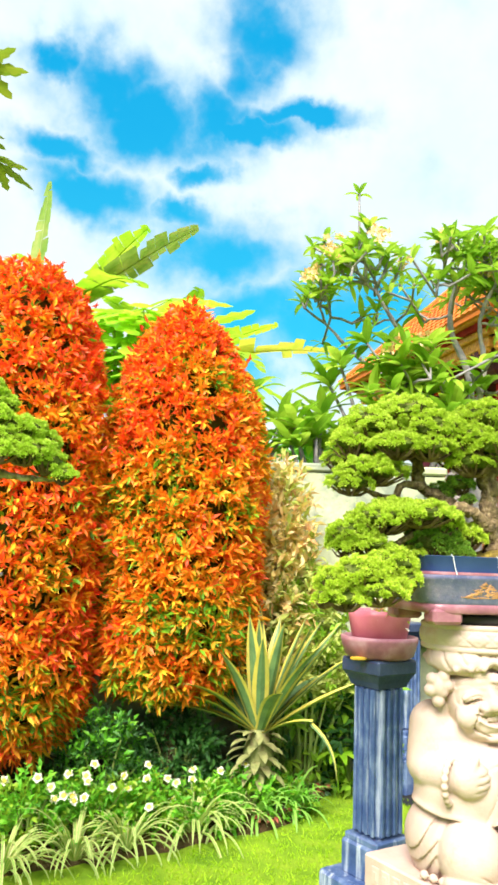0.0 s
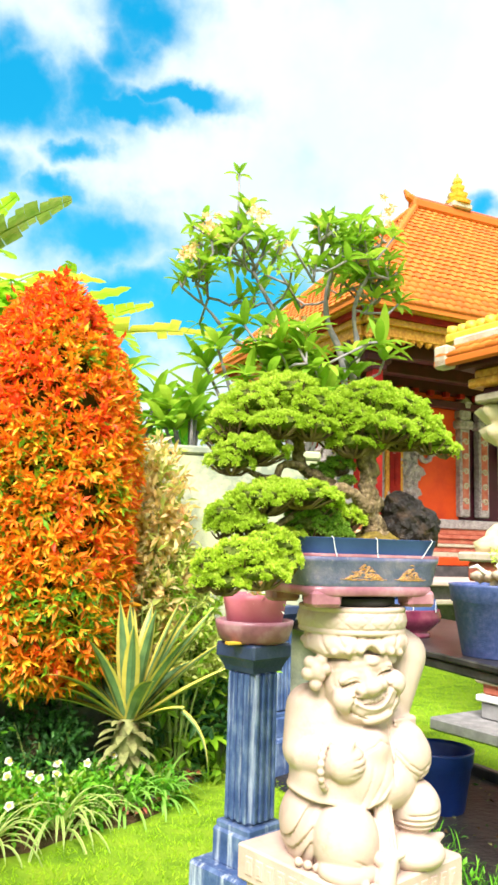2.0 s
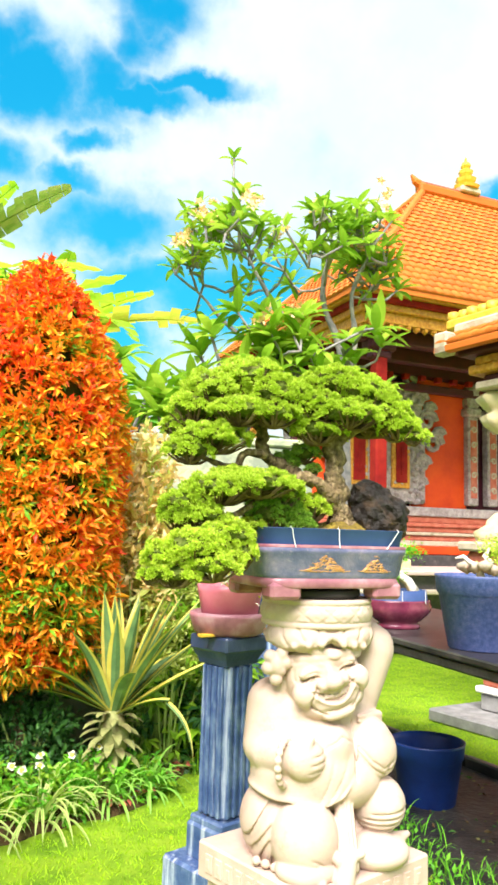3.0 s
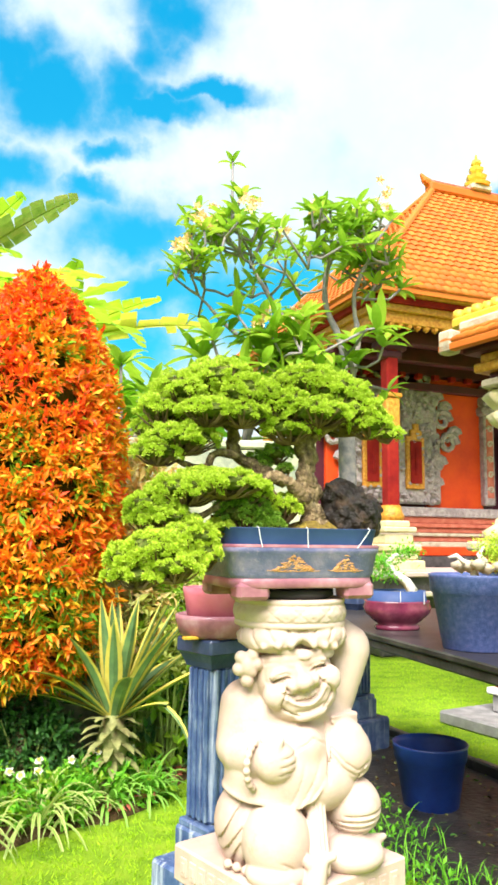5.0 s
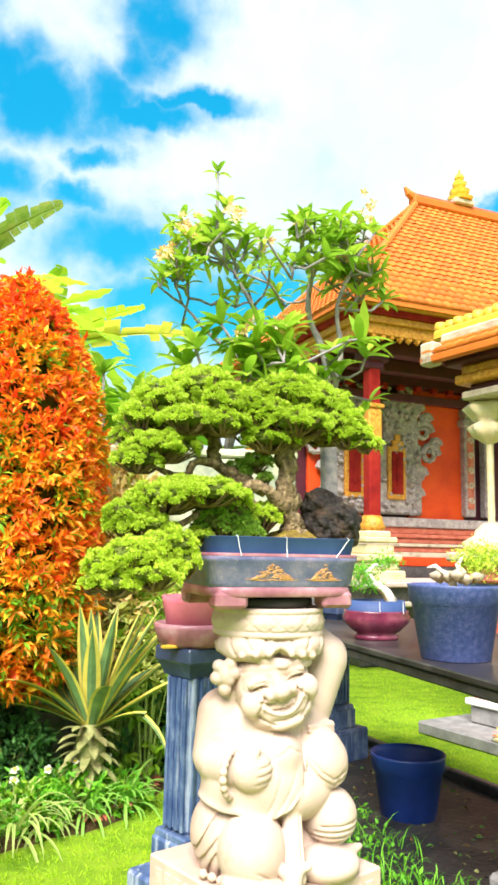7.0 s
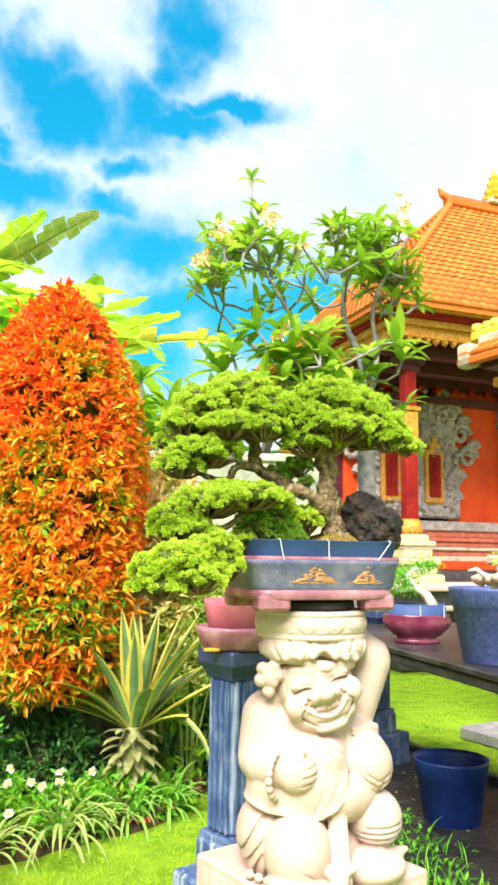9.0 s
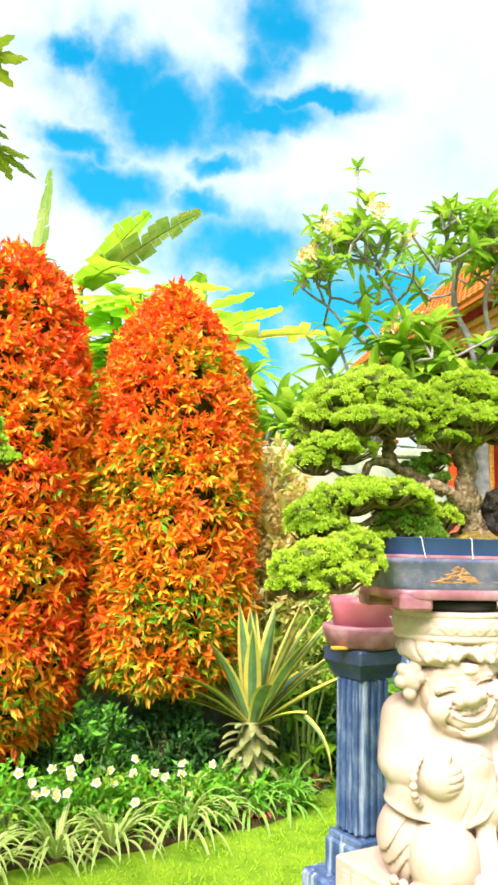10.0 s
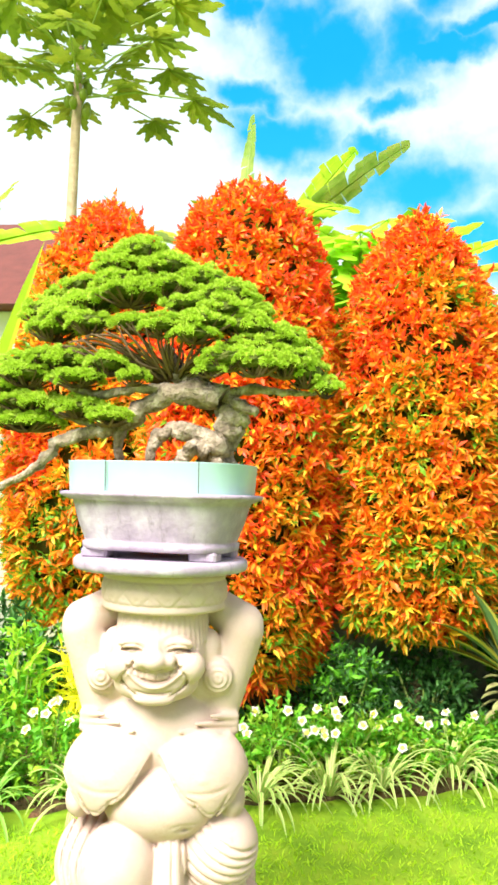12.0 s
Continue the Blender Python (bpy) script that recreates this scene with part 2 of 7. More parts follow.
M = {
    "lawn": mat("lawn", [(0.13, 0.26, 0.016), (0.24, 0.40, 0.024), (0.34, 0.48, 0.033)], scale=5.0, rough=0.9, bump=0.8, fine=160, spec=0.1, depth=0.02),
    "blade": leafmat("grass_blade", [(0.19, 0.37, 0.008), (0.32, 0.52, 0.011), (0.44, 0.60, 0.028)], trans=0.4, rough=0.6),
    "soil": mat("soil", [(0.05, 0.035, 0.018), (0.10, 0.07, 0.03), (0.16, 0.08, 0.045)], scale=14, rough=0.95, bump=0.8, fine=60, spec=0.1, depth=0.03),
    "mud": mat("wet_mud", [(0.008, 0.009, 0.011), (0.020, 0.019, 0.020), (0.045, 0.040, 0.035)], scale=5, rough=0.5, bump=0.6, fine=30, depth=0.02),
    "wall": mat("garden_wall", [(0.38, 0.40, 0.23), (0.47, 0.49, 0.31), (0.54, 0.54, 0.40)], scale=1.6, rough=0.85, bump=0.3, fine=40, stain=((0.22, 0.25, 0.19), 2.4, 0.44)),
    "cream": mat("cast_stone", [(0.43, 0.305, 0.247), (0.50, 0.372, 0.312), (0.56, 0.435, 0.375)], scale=5, rough=0.75, bump=0.25, fine=120, depth=0.004, stain=((0.46, 0.31, 0.23), 9, 0.58)),
    "column": mat("blue_column_paint", [(0.022, 0.050, 0.16), (0.055, 0.10, 0.235), (0.17, 0.24, 0.38)], scale=9, rough=0.5, bump=0.3, fine=50, stain=((0.46, 0.52, 0.62), 26, 0.54, (1, 1, 0.06))),
    "coldark": mat("blue_column_cap", [(0.017, 0.028, 0.072), (0.033, 0.050, 0.110), (0.066, 0.088, 0.154)], scale=9, rough=0.35, bump=0.2),
    "potblue": mat("glazed_slate_blue", [(0.075, 0.085, 0.19), (0.13, 0.13, 0.25), (0.25, 0.21, 0.32)], scale=14, rough=0.35, bump=0.2, fine=120, stain=((0.34, 0.28, 0.36), 60, 0.58)),
    "strip": mat("blue_plastic_strip", [(0.022, 0.05, 0.16), (0.04, 0.08, 0.21)], scale=6, rough=0.6, bump=0.05),
    "pink": mat("pink_glaze", [(0.20, 0.07, 0.10), (0.32, 0.13, 0.165), (0.44, 0.25, 0.28)], scale=12, rough=0.35, bump=0.1),
    "pinkin": mat("rose_glaze", [(0.42, 0.09, 0.13), (0.52, 0.18, 0.22)], scale=6, rough=0.4, bump=0.1),
    "goldink": mat("ochre_paint", [(0.38, 0.17, 0.05), (0.55, 0.30, 0.11)], scale=40, rough=0.5, bump=0.1),
    "red_glaze": mat("maroon_glaze", [(0.085, 0.012, 0.030), (0.15, 0.024, 0.055), (0.24, 0.06, 0.09)], scale=8, rough=0.25, bump=0.08),
    "bucket": mat("dark_blue_plastic", [(0.004, 0.018, 0.12), (0.010, 0.038, 0.20)], scale=8, rough=0.4, bump=0.1),
    "plastic": mat("blue_plastic_pot", [(0.035, 0.06, 0.17), (0.06, 0.09, 0.24), (0.12, 0.13, 0.30)], scale=45, rough=0.45, bump=0.3, fine=140),
    "greypot": mat("grey_stoneware", [(0.24, 0.185, 0.255), (0.34, 0.275, 0.355), (0.46, 0.40, 0.475)], scale=12, rough=0.65, bump=0.3, stain=((0.20, 0.16, 0.19), 34, 0.56, (1, 1, 0.2))),
    "mint": mat("mint_plastic", [(0.33, 0.49, 0.52), (0.40, 0.57, 0.60)], scale=4, rough=0.35, bump=0.03),
    "wire": mat("pale_wire", [(0.62, 0.62, 0.66), (0.75, 0.75, 0.78)], rough=0.4, bump=0),
    "slate": mat("dark_slate", [(0.021, 0.018, 0.018), (0.048, 0.042, 0.045), (0.090, 0.078, 0.078)], scale=7, rough=0.35, bump=0.3, fine=30, stain=((0.30, 0.25, 0.23), 9, 0.62)),
    "tabletop": mat("weathered_tabletop", [(0.016, 0.014, 0.015), (0.035, 0.031, 0.032), (0.075, 0.066, 0.064)], scale=5, rough=0.3, bump=0.2, fine=30),
    "grey": mat("grey_stone", [(0.17, 0.165, 0.17), (0.26, 0.25, 0.255), (0.34, 0.33, 0.33)], scale=8, rough=0.8, bump=0.3),
    "bark": mat("bonsai_bark", [(0.06, 0.040, 0.020), (0.21, 0.145, 0.07), (0.44, 0.34, 0.19)], scale=40, rough=0.85, bump=0.9, fine=75, depth=0.02, stain=((0.03, 0.02, 0.012), 60, 0.50, (1, 1, 0.16))),
    "palebark": mat("weathered_bark", [(0.10, 0.070, 0.045), (0.32, 0.25, 0.18), (0.62, 0.53, 0.42)], scale=26, rough=0.85, bump=0.9, fine=70, depth=0.02, stain=((0.035, 0.022, 0.014), 60, 0.56, (0.45, 0.6, 0.45))),
    "deadwood": mat("bleached_wood", [(0.60, 0.55, 0.50), (0.78, 0.74, 0.68)], scale=20, rough=0.8, bump=0.5),
    "rock": mat("dark_rock", [(0.005, 0.003, 0.002), (0.010, 0.006, 0.004), (0.05, 0.026, 0.010)], scale=18, rough=0.6, bump=1.0, fine=40, depth=0.03, stain=((0.36, 0.24, 0.02), 9, 0.62)),
    "moss": mat("mossy_soil", [(0.05, 0.038, 0.010), (0.19, 0.13, 0.018), (0.36, 0.27, 0.035)], scale=26, rough=0.95, bump=1.0, fine=70, depth=0.02),
    "core": mat("inner_twigs", [(0.10, 0.065, 0.035), (0.22, 0.15, 0.09)], scale=12, rough=0.95, bump=0.5, spec=0.05),
    # core of the bonsai pads: shade between rosettes put into a dark colour
    "pad_shade": mat("pad_gap_shade", [(0.050, 0.075, 0.014), (0.095, 0.13, 0.022), (0.16, 0.15, 0.05)], scale=60, rough=0.95, bump=0.9, fine=120, spec=0.05),
    # dark colour that paints the shade seen between the shrub leaves
    "coreor": mat("shrub_gap_shade", [(0.020, 0.032, 0.005), (0.045, 0.048, 0.006), (0.12, 0.050, 0.008)], scale=10, rough=0.95, bump=0.5, spec=0.05),
    "l_orange": leafmat("leaf_orange", [(0.72, 0.120, 0.011), (0.84, 0.220, 0.013), (0.89, 0.37, 0.021)]),
    "l_red": leafmat("leaf_red", [(0.58, 0.042, 0.015), (0.82, 0.085, 0.019), (0.88, 0.165, 0.030)]),
    "l_yellow": leafmat("leaf_amber", [(0.72, 0.29, 0.012), (0.80, 0.45, 0.022), (0.62, 0.52, 0.035)]),
    "l_olive": leafmat("leaf_olive", [(0.045, 0.16, 0.010), (0.13, 0.32, 0.014), (0.34, 0.46, 0.020)]),
    "l_bonsai": leafmat("leaf_bonsai", [(0.17, 0.27, 0.018), (0.33, 0.46, 0.032), (0.49, 0.61, 0.060), (0.68, 0.76, 0.18)]),
    "l_bonsai_old": leafmat("leaf_bonsai_old", [(0.19, 0.31, 0.020), (0.32, 0.47, 0.034), (0.46, 0.60, 0.065), (0.62, 0.72, 0.16)]),
    "l_bonsai_lime": leafmat("leaf_bonsai_lime", [(0.14, 0.24, 0.016), (0.35, 0.48, 0.035), (0.54, 0.66, 0.06), (0.76, 0.82, 0.20)]),
    # darker copy of the bonsai leaf, with the crown's shade in its colour
    "l_bonsai_shaded": leafmat("leaf_bonsai_shaded", [(0.06, 0.15, 0.014), (0.14, 0.28, 0.03), (0.25, 0.41, 0.05), (0.42, 0.55, 0.10)]),
    "l_green": leafmat("leaf_green", [(0.057, 0.230, 0.014), (0.127, 0.391, 0.023), (0.253, 0.552, 0.034)]),
    "l_dark": leafmat("leaf_dark", [(0.014, 0.055, 0.012), (0.035, 0.115, 0.022), (0.085, 0.22, 0.035)], trans=0.2),
    "l_leafy": leafmat("leaf_mid_green", [(0.10, 0.24, 0.014), (0.19, 0.35, 0.020), (0.32, 0.45, 0.035)]),
    "l_lime": leafmat("leaf_lime", [(0.20, 0.44, 0.020), (0.32, 0.56, 0.030), (0.46, 0.63, 0.05)], trans=0.55),
    "l_yel": leafmat("leaf_bright_yellow", [(0.66, 0.62, 0.02), (0.80, 0.76, 0.03), (0.60, 0.70, 0.03)]),
    "l_croton": leafmat("leaf_croton", [(0.34, 0.07, 0.04), (0.66, 0.44, 0.18), (0.60, 0.50, 0.14), (0.74, 0.60, 0.34), (0.20, 0.24, 0.05)]),
    "l_variegated": leafmat("leaf_variegated", [(0.22, 0.32, 0.03), (0.46, 0.50, 0.12), (0.62, 0.62, 0.24)]),
    "l_frang": leafmat("leaf_frangipani", [(0.11, 0.25, 0.016), (0.23, 0.40, 0.028), (0.42, 0.54, 0.06)], trans=0.48),
    "agave_in": mat("agave_green", [(0.075, 0.15, 0.060), (0.12, 0.22, 0.085), (0.18, 0.29, 0.10)], scale=12, rough=0.45, bump=0.1),
    "agave_out": mat("agave_margin", [(0.56, 0.46, 0.06), (0.68, 0.60, 0.14)], scale=12, rough=0.45, bump=0.1),
    "agave_dry": mat("agave_base", [(0.13, 0.15, 0.045), (0.24, 0.25, 0.085), (0.12, 0.085, 0.04)], scale=14, rough=0.7, bump=0.3),
    "spider_in": leafmat("spider_green", [(0.16, 0.36, 0.05), (0.26, 0.48, 0.08)]),
    "spider_out": leafmat("spider_cream", [(0.40, 0.45, 0.13), (0.52, 0.54, 0.22)]),
    "petal": mat("white_petal", [(0.70, 0.69, 0.54), (0.77, 0.76, 0.66)], rough=0.6, bump=0, trans=0.2),
    "pistil": mat("flower_middle", [(0.70, 0.50, 0.04), (0.62, 0.60, 0.10)], rough=0.6, bump=0),
    "fr_flower": mat("frangipani_petal", [(0.82, 0.66, 0.26), (0.86, 0.56, 0.28), (0.86, 0.76, 0.50)], scale=20, rough=0.6, bump=0, trans=0.2),
    "fr_bark": mat("frangipani_bark", [(0.13, 0.13, 0.15), (0.24, 0.22, 0.23), (0.38, 0.33, 0.29)], scale=14, rough=0.8, bump=0.4),
    "banana": mat("banana_leaf", [(0.20, 0.44, 0.014), (0.34, 0.56, 0.024), (0.48, 0.62, 0.045)], scale=2.5, rough=0.45, bump=0.15, fine=20, trans=0.55),
    "banana_old": mat("banana_leaf_old", [(0.10, 0.22, 0.02), (0.22, 0.32, 0.06), (0.40, 0.40, 0.14)], scale=2.5, rough=0.5, bump=0.15, fine=20, trans=0.3),
    "banana_yel": mat("banana_leaf_yellow", [(0.42, 0.52, 0.04), (0.64, 0.62, 0.08), (0.56, 0.42, 0.08)], scale=2.5, rough=0.5, bump=0.15, fine=20, trans=0.4),
    "stalk": mat("plant_stalk", [(0.20, 0.32, 0.05), (0.36, 0.42, 0.12)], scale=8, rough=0.6, bump=0.2),
    "papaya": leafmat("papaya_leaf", [(0.10, 0.17, 0.016), (0.18, 0.25, 0.022), (0.30, 0.33, 0.03)]),
    "papbark": mat("papaya_trunk", [(0.34, 0.24, 0.14), (0.52, 0.40, 0.26)], scale=10, rough=0.8, bump=0.4),
    "tile": mat("terracotta_tile", [(0.44, 0.092, 0.010), (0.54, 0.138, 0.013), (0.60, 0.19, 0.024)], scale=3, rough=0.7, bump=0.3, rnd="object", stain=((0.40, 0.10, 0.03), 6, 0.60)),
    "tilej": mat("terracotta_tiles", [(0.44, 0.092, 0.010), (0.54, 0.138, 0.013), (0.60, 0.19, 0.024)], scale=3, rough=0.7, bump=0.3, rnd="island", stain=((0.40, 0.10, 0.03), 6, 0.60)),
    "browntile": mat("brown_tile", [(0.095, 0.024, 0.020), (0.14, 0.036, 0.028)], scale=4, rough=0.8, bump=0.4),
    "gold": mat("gold_paint", [(0.34, 0.115, 0.010), (0.54, 0.23, 0.022), (0.68, 0.38, 0.06)], scale=26, rough=0.45, bump=0.6, fine=40, depth=0.02),
    "yellow": mat("yellow_paint", [(0.60, 0.34, 0.025), (0.72, 0.48, 0.06)], scale=14, rough=0.5, bump=0.4, fine=40),
    "redwood": mat("red_timber", [(0.165, 0.006, 0.007), (0.240, 0.011, 0.009), (0.300, 0.022, 0.011)], scale=6, rough=0.75, spec=0.15, bump=0.2),
    "darkwood": mat("dark_timber", [(0.045, 0.004, 0.012), (0.08, 0.007, 0.022)], scale=6, rough=0.6, bump=0.2),
    "redpanel": mat("orange_red_panel", [(0.55, 0.034, 0.002), (0.66, 0.055, 0.003), (0.72, 0.075, 0.004)], scale=3, rough=0.6, bump=0.1),
    "carved": mat("grey_carving", [(0.23, 0.185, 0.19), (0.36, 0.305, 0.305), (0.50, 0.44, 0.43)], scale=14, rough=0.85, bump=0.9, fine=28, depth=0.04),
    "brick": mat("red_brick", [(0.36, 0.075, 0.045), (0.46, 0.12, 0.075), (0.52, 0.18, 0.12)], scale=9, rough=0.8, bump=0.4),
    "paving": mat("pink_paving", [(0.52, 0.36, 0.32), (0.64, 0.48, 0.44)], scale=5, rough=0.6, bump=0.2),
    "plaster": mat("pale_plaster", [(0.40, 0.33, 0.24), (0.54, 0.46, 0.36)], scale=6, rough=0.8, bump=0.3, stain=((0.30, 0.24, 0.17), 7, 0.50)),
    "creamwood": mat("cream_carving", [(0.58, 0.46, 0.25), (0.68, 0.60, 0.40)], scale=12, rough=0.6, bump=0.5, fine=40),
    "white": mat("white_render", [(0.72, 0.72, 0.68), (0.80, 0.80, 0.77)], scale=3, rough=0.8, bump=0.2),
    "black": mat("black_lacquer", [(0.02, 0.018, 0.018), (0.04, 0.035, 0.035)], rough=0.9, bump=0),
}


# ---- mesh building ----
class Shape:
    """Gathers vertices and faces of one mesh."""

    def __init__(self):
        self.v, self.f, self.m, self.n = [], [], [], 0

    def add(self, verts, faces, m=0):
        verts = np.asarray(verts, float).reshape(-1, 3)
        if isinstance(faces, np.ndarray):
            self.f += (faces + self.n).tolist()
        else:
            self.f += [[i + self.n for i in f] for f in faces]
        self.m += list(m) if isinstance(m, (list, np.ndarray)) else [m] * len(faces)
        self.v.append(verts)
        self.n += len(verts)
        return self

    def box(self, c, size, bev=0.006, rz=0.0, m=0):
        h = np.array(size) / 2
        b = min(bev, 0.45 * min(h))
        v, ix = [], {}
        for sx in (-1, 1):
            for sy in (-1, 1):
                for sz in (-1, 1):
                    s = np.array((sx, sy, sz))
                    for a in range(3):
                        p = s * (h - b)
                        p[a] = s[a] * h[a]
                        ix[(sx, sy, sz, a)] = len(v)
                        v.append(p)
        f = []
        for a in range(3):
            o = [i for i in range(3) if i != a]
            for s in (-1, 1):
                q = []
                for u, w in ((-1, -1), (1, -1), (1, 1), (-1, 1)):
                    k = [0, 0, 0]
                    k[a], k[o[0]], k[o[1]] = s, u, w
                    q.append(ix[(*k, a)])
                flip = (s > 0) == (a == 1)
                f.append(q[::-1] if flip else q)
            for u in (-1, 1):
                for w in (-1, 1):
                    k0, k1 = [0, 0, 0], [0, 0, 0]
                    k0[a], k1[a] = -1, 1
                    for k in (k0, k1):
                        k[o[0]], k[o[1]] = u, w
                    f.append([ix[(*k0, o[0])], ix[(*k1, o[0])], ix[(*k1, o[1])], ix[(*k0, o[1])]])
        for sx in (-1, 1):
            for sy in (-1, 1):
                for sz in (-1, 1):
                    f.append([ix[(sx, sy, sz, a)] for a in range(3)])
        v = np.array(v)
        if rz:
            ca, sa = math.cos(radians(rz)), math.sin(radians(rz))
            v = v @ np.array([[ca, sa, 0], [-sa, ca, 0], [0, 0, 1]])
        return self.add(v + np.array(c), f, m)

    def lathe(self, profile, c=(0, 0, 0), seg=32, sx=1.0, sy=1.0, power=2.0, wave=None, m=0, phase=0.0):
        a = np.linspace(0, 2 * math.pi, seg, endpoint=False) + phase
        ca, sa = np.cos(a), np.sin(a)
        k = (np.abs(ca) ** power + np.abs(sa) ** power) ** (-1 / power)
        rows = []
        for r, z in profile:
            rr = r * k * (1 + (wave(a, z) if wave else 0))
            rows.append(np.stack([rr * ca * sx, rr * sa * sy, np.full(seg, float(z))], -1))
        f = []
        for i in range(len(profile) - 1):
            for j in range(seg):
                j2 = (j + 1) % seg
                f.append([i * seg + j, i * seg + j2, (i + 1) * seg + j2, (i + 1) * seg + j])
        return self.add(np.concatenate(rows) + np.array(c), f, m)

    def tube(self, pts, radii, seg=8, m=0, rough=0.0, rng=None):
        pts = np.asarray(pts, float)
        radii = np.broadcast_to(np.asarray(radii, float), (len(pts),))
        tang = np.gradient(pts, axis=0)
        tang /= np.linalg.norm(tang, axis=1, keepdims=True) + 1e-9
        ref = np.array((0.0, 0.0, 1.0)) if abs(tang[0][2]) < 0.9 else np.array((1.0, 0.0, 0.0))
        u = np.cross(tang[0], ref)
        u /= np.linalg.norm(u)
        rows, a = [], np.linspace(0, 2 * math.pi, seg, endpoint=False)
        for p, t, r in zip(pts, tang, radii):
            u = u - t * (u @ t)
            u /= np.linalg.norm(u) + 1e-9
            w = np.cross(t, u)
            rr = r * (1 + (rng.uniform(-rough, rough, seg) if rng is not None else np.zeros(seg)))
            rows.append(p + rr[:, None] * (np.cos(a)[:, None] * u + np.sin(a)[:, None] * w))
        n = len(pts)
        f = [[i * seg + j, i * seg + (j + 1) % seg, (i + 1) * seg + (j + 1) % seg, (i + 1) * seg + j] for i in range(n - 1) for j in range(seg)]
        f.append(list(range(seg))[::-1])
        f.append([(n - 1) * seg + j for j in range(seg)])
        return self.add(np.concatenate(rows), f, m)

    def leaves(self, c, d, length, width, m=0, fold=0.18, curl=0.12, rng=None, simple=False):
        c, d = np.asarray(c, float), np.asarray(d, float)
        n = len(c)
        length, width = np.broadcast_to(length, (n,))[:, None], np.broadcast_to(width, (n,))[:, None]
        d = d / (np.linalg.norm(d, axis=1, keepdims=True) + 1e-9)
        side = np.cross(d, rng.normal(size=(n, 3)) * 0.6 + np.array((0, 0, 1.0)))
        side /= np.linalg.norm(side, axis=1, keepdims=True) + 1e-9
        up = np.cross(side, d)
        lft = c + d * 0.45 * length - side * width / 2 + up * fold * width
        rgt = c + d * 0.45 * length + side * width / 2 + up * fold * width
        tip = c + d * length - up * curl * length
        if simple:
            v = np.stack([c, rgt, tip, lft], 1).reshape(-1, 3)
            f = np.arange(n)[:, None] * 4 + np.array([[0, 1, 2, 3]])
            mm = m if isinstance(m, int) else np.asarray(m)
            return self.add(v, f, mm if isinstance(mm, int) else mm.tolist())
        mid = c + d * 0.5 * length
        v = np.stack([c, rgt, tip, lft, mid], 1).reshape(-1, 3)
        f = (np.arange(n)[:, None, None] * 5 + np.array([[[0, 1, 2, 4], [0, 4, 2, 3]]])).reshape(-1, 4)
        return self.add(v, f, m if isinstance(m, int) else np.repeat(np.asarray(m), 2).tolist())

    def ribbon(self, base, d, length, width, droop=0.3, seg=8, across=(0, 0), profile=None, fold=0.2, twist=0.0, rng=None):
        """A long leaf: across gives the material of each strip over its width."""
        base, d = np.array(base, float), np.array(d, float)
        d /= np.linalg.norm(d)
        side = np.cross(d, (0, 0, 1.0))
        if np.linalg.norm(side) < 1e-3:
            side = np.array((1.0, 0, 0))
        side /= np.linalg.norm(side)
        k = len(across)
        p, step, rows = base.copy(), length / seg, []
        cur = d.copy()
        for i in range(seg + 1):
            s = i / seg
            w = width * (profile(s) if profile else max(0.02, math.sin(math.pi * (0.12 + 0.88 * s)) ** 0.7))
            up = np.cross(side, cur)
            sd = side * math.cos(twist * s) + up * math.sin(twist * s)
            for j in range(k + 1):
                x = 2 * j / k - 1
                rows.append(p + sd * x * w / 2 + up * abs(x) * fold * w)
            p = p + cur * step
            cur = cur + np.array((0, 0, -droop)) * step / length * (0.6 + 1.6 * s)
            cur /= np.linalg.norm(cur)
        f, m = [], []
        for i in range(seg):
            for j in range(k):
                a = i * (k + 1) + j
                f.append([a, a + 1, a + k + 2, a + k + 1])
                m.append(across[j])
        return self.add(rows, f, m)

    def mesh(self, name, mats, smooth=True):
        me = bpy.data.meshes.new(name)
        me.from_pydata(np.concatenate(self.v).tolist() if self.v else [], [], self.f)
        for x in mats if isinstance(mats, (list, tuple)) else [mats]:
            me.materials.append(M[x])
        me.polygons.foreach_set("material_index", self.m)
        me.polygons.foreach_set("use_smooth", [smooth] * len(self.f))
        me.update()
        return me


def part(name, shape, mats, parent=None, label="", smooth=False, at=None):
    ob = new(name, shape if isinstance(shape, bpy.types.Mesh) else shape.mesh(name, mats, smooth))
    ob.parent = parent
    if at is not None:
        ob.matrix_basis = at
    return tagged(ob, label) if label else ob


def thing(name, m, label, category, group="", kind=""):
    ob = new(name)
    ob.empty_display_size = 0.1
    ob.matrix_basis = m
    return tagged(ob, label, category, group, kind)


def nets(field, lo, hi, h):
    """The surface on which field is zero, as vertices and quads."""
    ax = [np.arange(a, b + h, h, dtype=np.float32) for a, b in zip(lo, hi)]
    x, y, z = np.meshgrid(*ax, indexing="ij")
    g = field(x, y, z)
    ins = g < 0
    nx, ny, nz = g.shape
    cnt = np.zeros((nx - 1, ny - 1, nz - 1), np.float32)
    acc = np.zeros((3, nx - 1, ny - 1, nz - 1), np.float32)
    sl = lambda o, n: slice(o, n - 1 + o)
    for axis in range(3):
        o1, o2 = [i for i in range(3) if i != axis]
        for u in (0, 1):
            for w in (0, 1):
                a = [0, 0, 0]
                a[o1], a[o2] = u, w
                b = list(a)
                b[axis] = 1
                ia = tuple(sl(k, n) for k, n in zip(a, g.shape))
                ib = tuple(sl(k, n) for k, n in zip(b, g.shape))
                ga, gb = g[ia], g[ib]
                cross = ins[ia] != ins[ib]
                t = np.where(cross, ga / np.where(cross, ga - gb, 1), 0)
                cnt += cross
